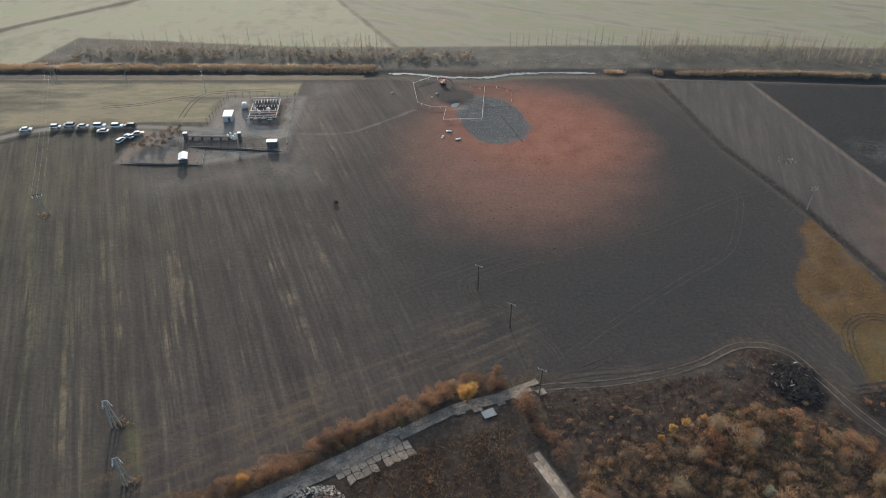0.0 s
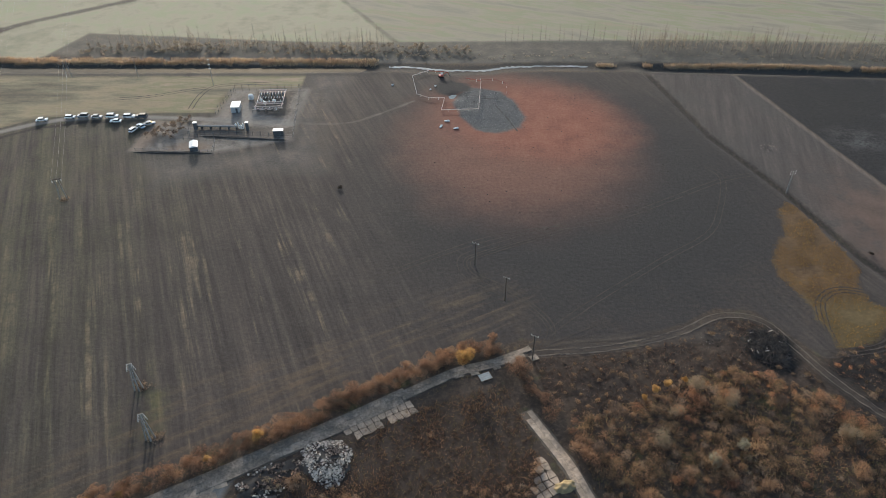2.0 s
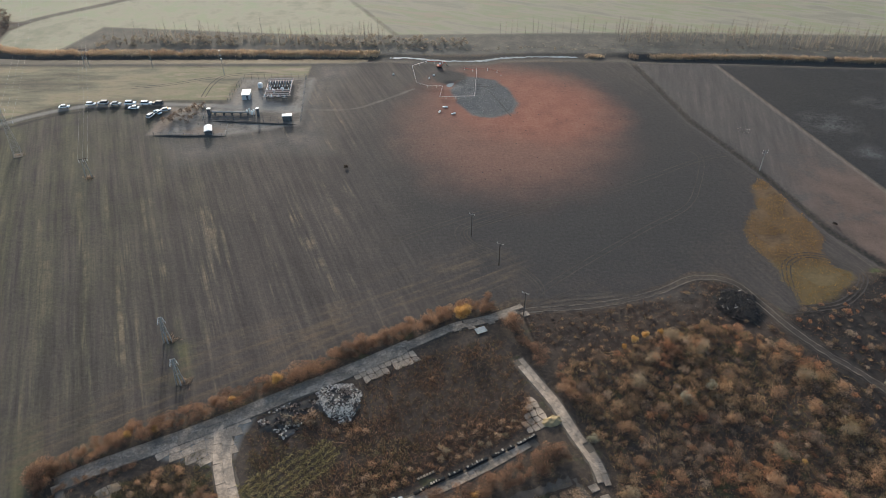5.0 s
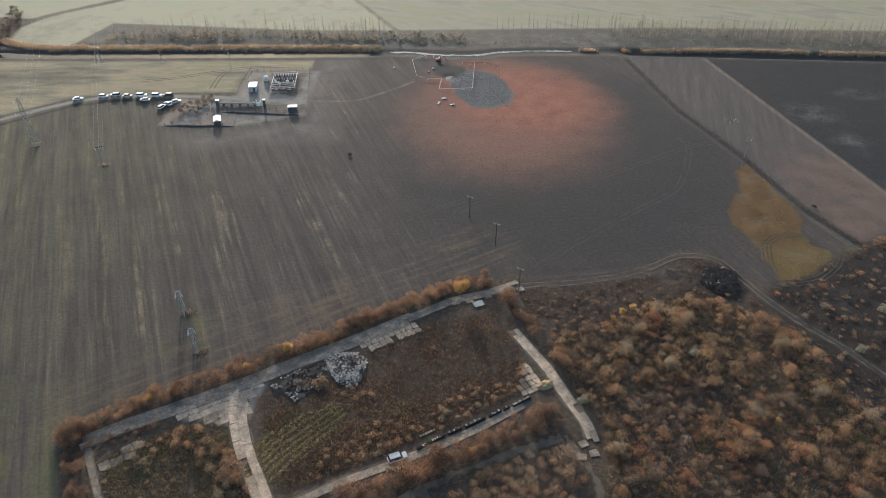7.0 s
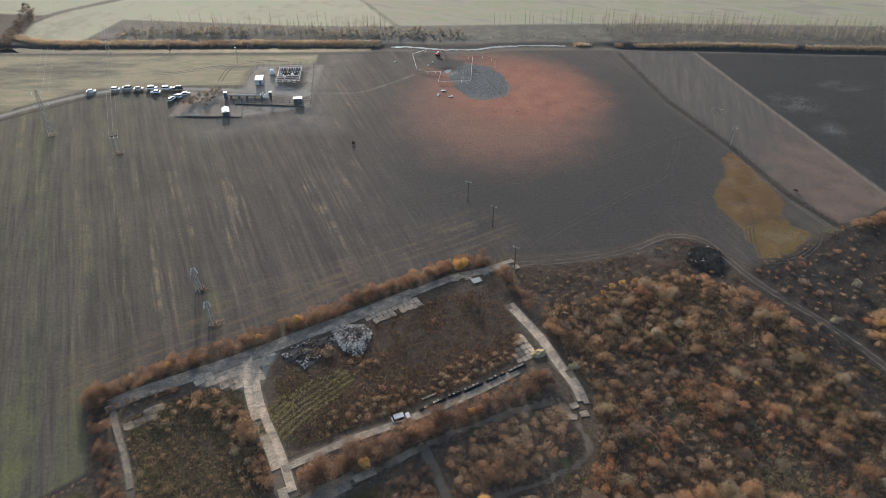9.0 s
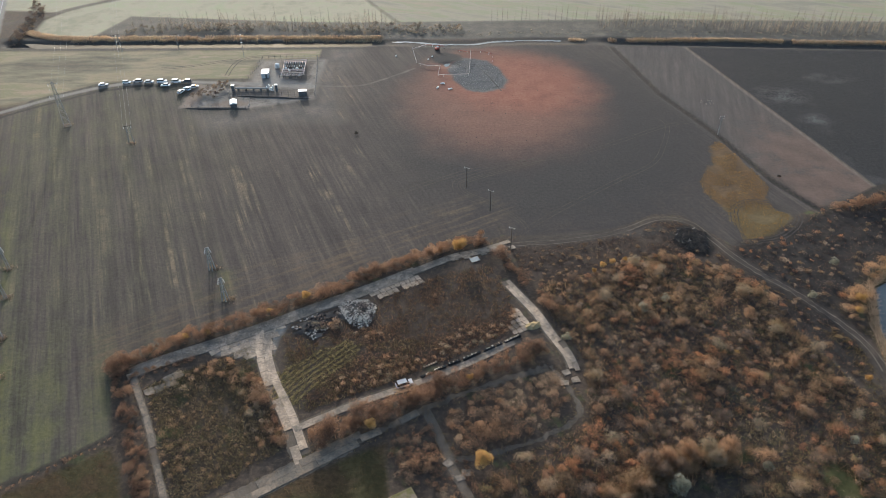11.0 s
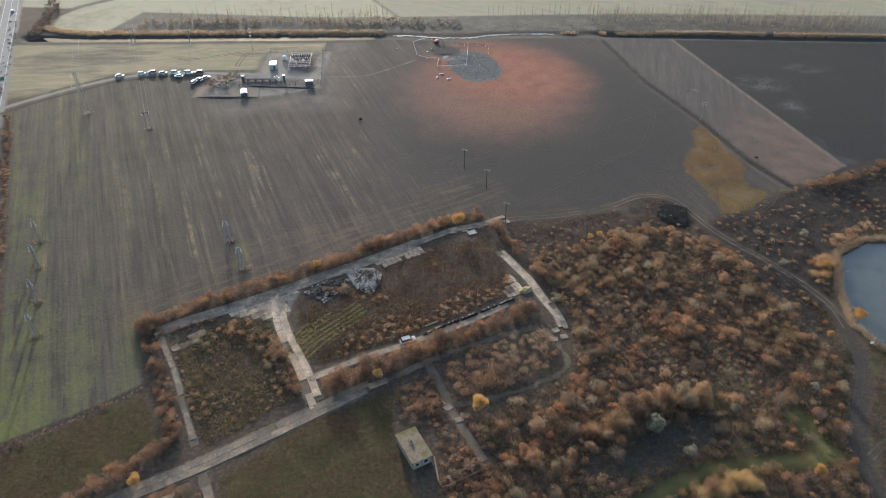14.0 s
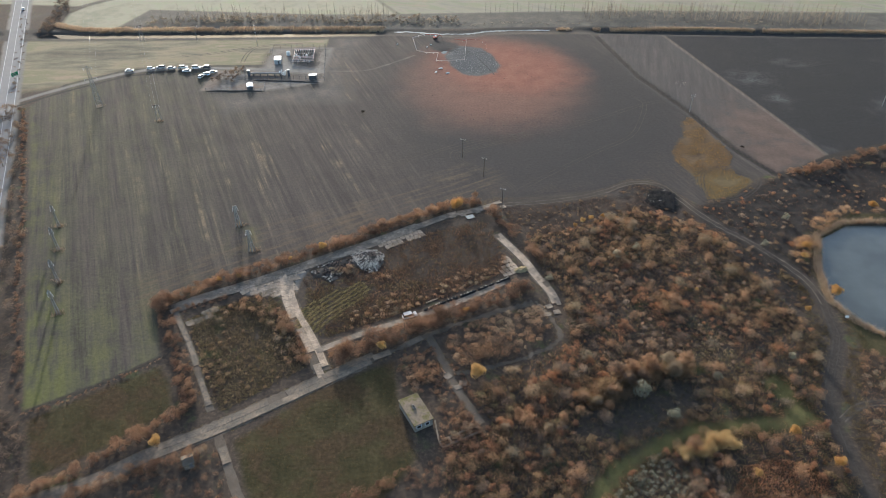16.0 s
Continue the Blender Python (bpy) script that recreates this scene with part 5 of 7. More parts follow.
rows = [(x + k * 1.7 * 0.55 + random.gauss(0, 0.2) + 0.7 * math.sin(y * 0.3 + 0.6 * math.sin(k)), y - k * 1.7 * 0.83 + random.gauss(0, 0.2)) for k in range(-5, 14) for x, y, _ in along([(-47, 48), (-27, 70)], 0.17) if random.random() < 0.8]
rows += scatter(COMBED, 1.5, np.random.default_rng(139), 3000)
rows = [p for p in rows if inside(np.array(p[0]), np.array(p[1]), COMBED)]
tufts("combed_grass", rows, foliage("flattened_straw", ((0.0, (0.23, 0.20, 0.09)), (1.0, (0.44, 0.365, 0.185)))), "rows of flattened yellow-green grass in the plot", "grass", 138, 0.32, 8, 0.42, 0.075)
rusty = [p for p in scatter(COMPOUND_E, 0.72, np.random.default_rng(153), 16000) if p[1] - 0.5 * p[0] < 71 + 9 * noise.noise(Vector((p[0] * 0.1, p[1] * 0.1, 7))) or noise.noise(Vector((p[0] * 0.12, p[1] * 0.12, 31))) > 0.1 or random.random() < 0.4]
rusty = [p for p in rusty if not inside(np.array(p[0]), np.array(p[1]), COMBED)]
tufts("bramble_mat", rusty, foliage("rusty_brambles", ((0.0, (0.09, 0.065, 0.05)), (0.5, (0.19, 0.11, 0.07)), (1.0, (0.26, 0.16, 0.095)))), "rust-brown mat of dry brambles", "brambles", 154, 0.55, 10, 1.0, 0.09)
verge = [(x + random.gauss(0, 0.3), y + random.gauss(0, 0.3)) for ln, half in ((ROAD_N, 2.4), (ROAD_MID, 2.4), (ROAD_S, 2.4), (ROAD_W, 1.3), (ROAD_IN, 1.4), (ROAD_E, 2.4), (LANE, 0.9), (LANE, 1.9), (LOOP, 0.8), (LOOP, 1.7), (PATH_S, 0.9)) for side in (-1, 1, -1, 1)
         for x, y in [(q - math.sin(radians(a)) * side * half * random.uniform(0.8, 1.15), w + math.cos(radians(a)) * side * half * random.uniform(0.8, 1.15)) for q, w, a in along(ln, 1.5, random.uniform(0, 1.5))] if random.random() < 0.62]
verge += [(x + random.gauss(0, 0.12), y + random.gauss(0, 0.12)) for ln in (ROAD_N, ROAD_MID, ROAD_S, ROAD_E) for x, y, _ in along(ln, 1.1) if random.random() < 0.4]
tufts("road_weeds", verge, DRYGRASS, "dry weeds creeping over the slab edges", "weeds", 155, 0.28, 8, 0.5, 0.08)
glade = [p for p in scatter(WOODS, 1.15, np.random.default_rng(157), 16000, [(r, 2.4) for r in ROADS] + [(MAIN_TRACK, 3.0)]) if (noise.noise(Vector((p[0] * 0.05, p[1] * 0.05, 11))) > -0.05 or p[1] < 35) and open_wood(p)]
mat = [p for q in (WOODS, EAST_BANK) for p in scatter(q, 0.95, np.random.default_rng(168), 40000, [(r, 2.2) for r in ROADS] + [(MAIN_TRACK, 2.8)]) if min(float(sdf(np.array(p[0]), np.array(p[1]), q)) for q in (LAWN, GLADE, VOID)) > 0.2]
tufts("woodland_brambles", mat, foliage("mixed_brambles", ((0.0, (0.10, 0.078, 0.056)), (0.3, (0.20, 0.13, 0.082)), (0.55, (0.30, 0.165, 0.098)), (0.75, (0.23, 0.185, 0.095)), (1.0, (0.33, 0.25, 0.155)))), "rust and olive brambles covering the woodland floor", "brambles", 169, 0.6, 9, 0.9, 0.085)
fringe = [p for p in band([q for q in MAIN_TRACK if q[1] < 100], 15.0, 0.85, np.random.default_rng(174)) if 2.9 < off_line(np.array(p[0]), np.array(p[1]), MAIN_TRACK) and sdf(np.array(p[0]), np.array(p[1]), POND) > 2.5 and (p[1] < 70 or random.random() < 0.3)]
tufts("track_verge", fringe, DRYGRASS, "dry brown grass along the rutted track", "grass", 175, 0.4, 8, 0.7, 0.08)
waste_mat = [p for q, g in ((BURNT, 1.15), (SCRUBLAND, 0.85)) for p in scatter(q, g, np.random.default_rng(181), 22000, [(MAIN_TRACK, 2.4), (TRACK_D, 2.0)]) if p[0] < 195 and noise.noise(Vector((p[0] * 0.1, p[1] * 0.1, 53))) + random.uniform(-0.4, 0.4) > -0.1]
tufts("waste_weeds", waste_mat, foliage("dark_dead_weeds", ((0.0, (0.06, 0.045, 0.036)), (0.45, (0.125, 0.08, 0.056)), (0.8, (0.19, 0.115, 0.075)), (1.0, (0.17, 0.135, 0.085)))), "dead brown weeds on churned and burnt ground", "weeds", 182, 0.4, 8, 1.0, 0.09)
tufts("rust_reeds", scatter(RUSTMAT, 0.55, np.random.default_rng(178), 9000), RUST, "dense rust-red stand of dry weeds", "weeds", 179, 0.8, 10, 0.5, 0.07, 0.3)
tufts("woodland_grass", glade, foliage("olive_woodland_grass", ((0.0, (0.09, 0.09, 0.04)), (0.5, (0.175, 0.155, 0.072)), (1.0, (0.26, 0.21, 0.115)))), "olive and straw grass between the shrubs", "grass", 158, 0.5, 8, 0.7, 0.09)
tufts("stubble", [p for p in scatter(PATCH, 0.75, np.random.default_rng(136), 12000) if noise.noise(Vector((p[0] * 0.15, p[1] * 0.15, 61))) > -0.2], foliage("orange_stubble", ((0.0, (0.22, 0.12, 0.035)), (1.0, (0.32, 0.20, 0.06)))), "orange dry weeds on the corner patch", "weeds", 137, 0.35, 6, 0.6, 0.09)

# ---- slab roads ----
def slab_mesh(length, width, material=CONCRETE):
    bm = bmesh.new()
    box(bm, length - 0.02, width - 0.025, 0.2, (0, 0, -0.06))
    bmesh.ops.bevel(bm, geom=[e for e in bm.edges if all(v.co.z > 0 for v in e.verts)], offset=0.02, segments=1, affect="EDGES")
    me = bpy.data.meshes.new("slab")
    bm.to_mesh(me)
    bm.free()
    me.materials.append(material)
    return me


SLAB = slab_mesh(5.4, 2.1)


def slab_road(name, line, label, cols=2, missing=0.04, mesh=SLAB, length=5.4, width=2.1, bed=0.9, ragged=0.12):
    road = thing(name, Matrix(), label, "road", kind="structure")
    v, f = ribbon(line, cols * width + bed, 0.03, 0, ragged)
    b = new("road_bed", from_arrays("road_bed", v, f, [ROADDUST]))
    b.parent = road
    rnd = random.Random(len(line))
    for x, y, a in along(line, length, length / 2):
        r = math.radians(a)
        for k in range(cols):
            s = (k - (cols - 1) / 2) * width
            slide = length / 6 if k % 2 else -length / 6
            if rnd.random() < missing:
                continue
            px, py = x - math.sin(r) * s + math.cos(r) * slide, y + math.cos(r) * s + math.sin(r) * slide
            o = new("slab", mesh)
            o.parent = road
            o.matrix_basis = pose(px, py, float(ground_z(px, py)) + 0.05 + rnd.uniform(-0.015, 0.015), rnd.uniform(-0.3, 0.3), rnd.uniform(-0.3, 0.3), a + rnd.uniform(-0.5, 0.5))
    return road


slab_road("slab_road_north", ROAD_N[:25], "weathered concrete slab road beside the rusty hedge", bed=0.4)
slab_road("slab_road_northeast", ROAD_N[24:], "narrow weathered slab road under the golden tree", 2, 0.05, slab_mesh(4.2, 1.4), 4.2, 1.4, 0.4)
slab_road("slab_road_middle", ROAD_MID, "pale broken concrete slab road between two plots", missing=0.06, mesh=slab_mesh(5.4, 2.1, PALE_CONCRETE))
slab_road("slab_road_south", ROAD_S, "long dusty concrete slab road past the grass plot", 2, 0.05, slab_mesh(5.4, 2.1, OLD_CONCRETE))
slab_road("slab_road_west", ROAD_W, "narrow concrete slab lane inside the hedge", 1, 0.5, slab_mesh(5.4, 1.5, OLD_CONCRETE), 5.4, 1.5, 0.6)
slab_road("slab_road_southwest", ROAD_W2, "narrow slab lane leading south", 1, 0.75, slab_mesh(5.4, 2.1, OLD_CONCRETE), bed=0.3)
slab_road("slab_road_inner", ROAD_IN, "concrete slab lane lined with black pipes", 1, 0.05, bed=1.3)
slab_road("slab_road_east", ROAD_E, "concrete slab road with broken edge", 2, 0.05, slab_mesh(2.9, 1.4, PALE_CONCRETE), 2.9, 1.4)
slab_road("slab_road_lane", LANE, "dusty shaded lane with sunken slabs behind the hedge", 1, 0.85, slab_mesh(5.4, 2.1, OLD_CONCRETE), bed=-0.5, ragged=0.8)
slab_road("slab_road_loop", LOOP, "dusty looping slab road round a shrub island", 1, 0.85, slab_mesh(5.4, 2.1, OLD_CONCRETE), bed=-0.8, ragged=0.8)
slab_road("slab_path", PATH_S, "overgrown broken slab path by the derelict building", 1, 0.9, bed=0.2)


def loose_slabs(name, places, label, seed, size=(2.4, 2.0)):
    """Broken slabs that lie apart, each with its own ragged outline."""
    rnd = random.Random(seed)
    e = thing(name, Matrix(), label, "paving", kind="structure")
    for x, y, turn in places:
        bm = bmesh.new()
        ring = []
        for u, v in ((-1, -1), (0, -1), (1, -1), (1, 0.1), (1, 1), (-0.1, 1), (-1, 1)):
            ring.append((u * size[0] / 2 * rnd.uniform(0.72, 1.06) + (0.12 if u == 0 else 0), v * size[1] / 2 * rnd.uniform(0.72, 1.06)))
        top, low = [bm.verts.new((u, v, 0.16)) for u, v in ring], [bm.verts.new((u, v, -0.1)) for u, v in ring]
        bm.faces.new(top)
        for k in range(7):
            j = (k + 1) % 7
            bm.faces.new((low[k], low[j], top[j], top[k]))
        o = part("slab", bm, PALE_CONCRETE if "paving" in name and seed in (3, 5) else CONCRETE, e)
        o.matrix_basis = pose(x, y, float(ground_z(x, y)), rnd.uniform(-2, 2), rnd.uniform(-2, 2), turn + rnd.uniform(-11, 11))
    return e


def cracked_paving(name, corner, turn, nu, nv, su, sv, plot, label, seed, gap=0.09, lost=0.0, material=PALE_CONCRETE):
    """Slabs laid close to one another on an uneven grid inside a plot, each with knocked corners."""
    rnd = random.Random(seed)
    e = thing(name, Matrix(), label, "paving", kind="structure")
    knots = {(i, j): (i * su + rnd.uniform(-0.16, 0.16) * su, j * sv + rnd.uniform(-0.14, 0.14) * sv) for i in range(nu + 1) for j in range(nv + 1)}
    c, s = math.cos(radians(turn)), math.sin(radians(turn))
    for i in range(nu):
        for j in range(nv):
            quad = [knots[i, j], knots[i + 1, j], knots[i + 1, j + 1], knots[i, j + 1]]
            mx, my = sum(q[0] for q in quad) / 4, sum(q[1] for q in quad) / 4
            x, y = corner[0] + c * mx - s * my, corner[1] + s * mx + c * my
            if not inside(np.array(x), np.array(y), plot) or rnd.random() < lost:
                continue
            ring = []
            for k, (u, v) in enumerate(quad):
                u, v = (u - mx), (v - my)
                u, v = u - math.copysign(gap, u), v - math.copysign(gap, v)
                cut = rnd.choice((0.0, 0.0, 0.04, 0.1, 0.2))
                un, vn = quad[(k + 1) % 4][0] - mx, quad[(k + 1) % 4][1] - my
                up, vp = quad[k - 1][0] - mx, quad[k - 1][1] - my
                ring += [(u + (up - u) * cut, v + (vp - v) * cut), (u + (un - u) * (cut + 0.03), v + (vn - v) * (cut + 0.03))]
            bm = bmesh.new()
            top, low = [bm.verts.new((u, v, 0.1)) for u, v in ring], [bm.verts.new((u * 1.01, v * 1.01, -0.15)) for u, v in ring]
            bm.faces.new(top)
            for k in range(8):
                bm.faces.new((low[k], low[(k + 1) % 8], top[(k + 1) % 8], top[k]))
            o = part("slab", bm, material, e)
            o.matrix_basis = pose(x, y, float(ground_z(x, y)) + rnd.uniform(-0.04, 0.03), rnd.uniform(-1, 1), rnd.uniform(-1, 1), turn)
    return e


cracked_paving("broken_paving", (-23.2, 83.2), 29, 11, 4, 1.75, 2.1, [(-25, 87.2), (-20.5, 85.4), (-13, 85.6), (-9.6, 88.8), (-7.2, 93), (-8.4, 95.6), (-17, 91.6)],
               "broken concrete slabs sinking into dark soil", 3, 0.08, 0.06)
cracked_paving("yard_paving", (19.4, 64.8), 26, 5, 8, 1.7, 1.9, [(19.2, 68.2), (22.8, 70.4), (25.4, 75), (24.4, 79), (20, 79.4), (17.4, 71.8)], "cracked concrete slabs beside the lane", 4, 0.1, 0.1)
cracked_paving("north_paving", (-65, 55.4), 29, 9, 7, 2.8, 2.2, [(-69, 64.4), (-66.1, 61.5), (-57.6, 62.2), (-53.4, 60.5), (-48.6, 60.5), (-48.2, 69), (-45.8, 75), (-52, 72.6), (-60, 68.6)],
               "wide apron of cracked slabs at the road junction", 5, 0.05, 0.02)
cracked_paving("corner_paving", (-81.4, 47.2), 29, 5, 4, 2.6, 2.3, [(-81, 52.8), (-74.4, 56.8), (-70.2, 57), (-74.5, 50.4), (-79.2, 46.5)], "pale slabs in the corner of the overgrown plot", 8, 0.08, 0.15, CONCRETE)
loose_slabs("end_paving", [(3.5, 104, 20), (7.2, 104.8, 15), (10.2, 103.4, 12), (12.8, 106.5, 30), (16.8, 108.5, 25), (21, 112.5, 25), (22.5, 109.5, 25)], "dusty slabs at the end of the road", 6)
loose_slabs("south_paving", [(2.2, 22.5, 20), (3.8, 24.0, 10), (-0.5, 26.5, 30), (32, 54.5, 10), (34, 52, 20), (31, 51, 0)], "pale loose slabs beside the path", 7)


# ---- power lines ----
def insulator(bm, x, y, z):
    for k in range(4):
        tube(bm, (x, y, z - 0.25 * k - 0.16), (x, y, z - 0.25 * k), 0.14, 0.07, 6)


def portal(name, at, turn, legs, gap, high, arm, label):
    """A portal support: concrete legs, a crossarm with hanging insulators, a stay."""
    e = thing(name, on_ground(at[0], at[1], turn, 0.2), label, "power pole", "portal power poles")
    for k in range(legs):
        x = (k - (legs - 1) / 2) * gap
        part("leg", tube(bmesh.new(), (x, 0, 0), (x * 0.5, 0, high), 0.15, 0.1), POLE, e)
    bm = bmesh.new()
    box(bm, arm, 0.22, 0.25, (0, 0, high - 0.1), bevel=0.03)
    part("crossarm", bm, TIMBER, e, "dark timber crossarm")
    for s in (-1, 1):
        part("brace", tube(bmesh.new(), (-s * gap / 2, 0.1 * s, high * 0.35), (s * gap / 2 * 0.8, 0.1 * s, high * 0.85), 0.05, sides=5), STEEL, e)
    for x in (-arm / 2 + 0.15, 0, arm / 2 - 0.15):
        bm = bmesh.new()
        insulator(bm, x, 0.0, high - 0.1)
        part("insulator", bm, PORCELAIN, e, "white insulator string")
    return e


def tripod(at, turn, high, label):
    """Three splayed legs that meet at the head, with insulators on short arms one above the other."""
    e = thing("portal_pole", on_ground(at[0], at[1], turn, 0.2), label, "power pole", "portal power poles")
    for x, y in ((-1.0, 0.25), (0.0, -0.35), (1.0, 0.25)):
        part("leg", tube(bmesh.new(), (x, y, 0), (x * 0.16, y * 0.2, high), 0.2, 0.13), POLE, e)
    for z in (high * 0.42, high * 0.68):
        w = 1.0 - 0.84 * z / high
        bm = bmesh.new()
        tube(bm, (-w, w * 0.25, z), (w, w * 0.25, z), 0.06, sides=5)
        tube(bm, (-w, w * 0.25, z), (0, -w * 0.35, z), 0.06, sides=5)
        tube(bm, (w, w * 0.25, z), (0, -w * 0.35, z), 0.06, sides=5)
        part("brace", bm, STEEL, e)
    for k, (z, w) in enumerate(((high - 0.15, 0.55), (high - 0.95, 0.75), (high - 1.75, 0.95))):
        part("crossarm", box(bmesh.new(), 2 * w, 0.16, 0.16, (0, 0, z), bevel=0.02), STEEL, e)
        for s in (-1, 1):
            part("insulator", tube(bmesh.new(), (s * w, 0, z - 0.5), (s * w, 0, z + 0.2), 0.11, 0.07, 8), PORCELAIN, e, "white insulator string")
    return e


def lattice(name, at, turn, high, label, foot=0.85, top=0.34, bar=0.075, arms=((0.8, 1.5), (0.93, 1.1)), bays=9):
    """A slim lattice mast: four legs, zigzag braces with level rungs, crossarms with insulators."""
    e = thing(name, on_ground(at[0], at[1], turn, 0.2), label, "pylon", "lattice pylons")
    for sx, sy in ((-1, -1), (-1, 1), (1, -1), (1, 1)):
        part("leg", tube(bmesh.new(), (sx * foot / 2, sy * foot / 2, 0), (sx * top / 2, sy * top / 2, high), bar, bar * 0.8, 5), LATTICE, e)
    bm = bmesh.new()
    for k in range(bays):
        z0, z1 = high * k / bays, high * (k + 1) / bays
        w0, w1 = (foot + (top - foot) * z0 / high) / 2, (foot + (top - foot) * z1 / high) / 2
        for a, b in (((-1, -1), (1, -1)), ((1, -1), (1, 1)), ((1, 1), (-1, 1)), ((-1, 1), (-1, -1))):
            p, q = (a, b) if k % 2 else (b, a)
            tube(bm, (p[0] * w0, p[1] * w0, z0), (q[0] * w1, q[1] * w1, z1), bar * 0.6, sides=4)
            tube(bm, (a[0] * w1, a[1] * w1, z1), (b[0] * w1, b[1] * w1, z1), bar * 0.8, sides=4)
    part("bracing", bm, LATTICE, e)
    part("footing", box(bmesh.new(), foot + 0.5, foot + 0.5, 0.35, bevel=0.05), CONCRETE, e, "low concrete footing")
    for z, w in arms:
        part("crossarm", box(bmesh.new(), w, 0.14, 0.14, (0, 0, high * z), bevel=0.02), LATTICE, e)
        for x in (-w / 2 + 0.1, w / 2 - 0.1):
            bm = bmesh.new()
            insulator(bm, x, 0, high * z)
            part("insulator", bm, PORCELAIN, e, "white insulator string")
    return e


def pole(at, turn, high, label, arms=1, material=TIMBER):
    e = thing("utility_pole", on_ground(at[0], at[1], turn, 0.2), label, "power pole", "utility poles")
    part("shaft", tube(bmesh.new(), (0, 0, 0), (0, 0, high), 0.17, 0.11), material, e)
    for k in range(arms):
        bm = bmesh.new()
        box(bm, 2.1, 0.12, 0.14, (0, 0, high - 0.35 - 0.9 * k), bevel=0.02)
        part("crossarm", bm, POLE, e, "pale crossarm")
        for x in (-0.95, 0, 0.95):
            part("insulator", tube(bmesh.new(), (x, 0, high - 0.22 - 0.9 * k), (x, 0, high + 0.12 - 0.9 * k), 0.09, 0.05, 6), PORCELAIN, e)
    return e


def wires(a, b, sag, spread_, turn, label, n=14):
    """Three wires of one span, each hanging in its own curve."""
    e = thing("power_line_span", Matrix(), label, "power line", "power line spans")
    c, s = math.cos(radians(turn)), math.sin(radians(turn))
    for off in (-spread_, 0, spread_):
        cu = bpy.data.curves.new("wire", "CURVE")
        cu.dimensions, cu.bevel_depth, cu.bevel_resolution = "3D", 0.015, 0
        sp = cu.splines.new("POLY")
        sp.points.add(n)
        for k in range(n + 1):
            t = k / n
            sp.points[k].co = (a[0] + (b[0] - a[0]) * t + c * off, a[1] + (b[1] - a[1]) * t + s * off, a[2] + (b[2] - a[2]) * t - 4 * sag * t * (1 - t), 1)
        cu.materials.append(WIRE)
        o = new("wire", cu)
        o.parent = e
    return e


tripod((-74.0, 99.8), 21, 9.4, "three-legged concrete power pole in a weedy patch")
tripod((-66.5, 85.2), 21, 9.4, "three-legged concrete power pole beside the hedge")
portal("portal_pole", (-126.3, 181.8), 21, 2, 2.1, 8.1, 3.0, "two-legged concrete portal pole in ploughed field")
portal("portal_pole", (-163.1, 276.3), 21, 2, 2.1, 9.2, 3.6, "two-legged portal pole near the canal reeds")
portal("portal_pole", (-133.1, 276.5), 21, 1, 1.0, 9.0, 3.0, "single-legged power pole near the canal reeds")
for p in ((-139.4, 102.0), (-134.1, 88.2), (-127.1, 70.8), (-121.2, 55.9)):
    lattice("lattice_pylon", p, 23, 9.6, "slim grey lattice pylon at the field's green edge")
lattice("lattice_pylon", (-159.0, 197.9), 21, 20.0, "tall lattice pylon near the access road", 2.8, 0.7, 0.065, ((0.7, 5.4), (0.96, 3.6)), 12)
for p in ((9.0, 146.0), (16.7, 131.0), (22.0, 109.0)):
    pole(p, -28, 8.7, "wooden power pole with pale crossarm in bare soil")
pole((115.0, 184.1), 10, 8.8, "pale concrete pole with two crossarms beside the ditch", 2, POLE)
pole((204.9, 185.8), 30, 7.8, "pale concrete pole on the burnt field", 1, POLE)
wires((-126.3, 181.8, 7.8), (-163.1, 276.3, 8.9), 1.6, 1.6, 21, "three thin wires between portal poles")
wires((-163.1, 276.3, 8.9), (-216, 412, 9.2), 2.4, 1.6, 21, "three thin wires crossing the canal")
wires((-159.0, 197.9, 14.6), (-216, 345, 14.6), 3.0, 2.6, 21, "three thin wires from the lattice pylon")
tufts("pole_weeds", [(x + random.gauss(0, 0.9), y + random.gauss(0, 0.7)) for x, y in ((-73.6, 101), (-65.4, 86), (-126.3, 181.8), (-159, 198), (-139.4, 102), (-134.1, 88.2), (-127.1, 70.8), (-121.2, 55.9)) for _ in range(26)], BEIGE, "dry weeds heaped round the pole feet", "weeds", 140, 0.5, 12, 0.6, 0.06)


# ---- vehicles ----
CAR_PAINT = {k: plain(k + "_car_paint", c, 0.35, 0.0, 0.08, spec=0.5) for k, c in
             {"white": (0.78, 0.79, 0.8), "silver": (0.42, 0.43, 0.45), "dark": (0.07, 0.075, 0.085), "pale_blue": (0.45, 0.55, 0.62)}.items()}


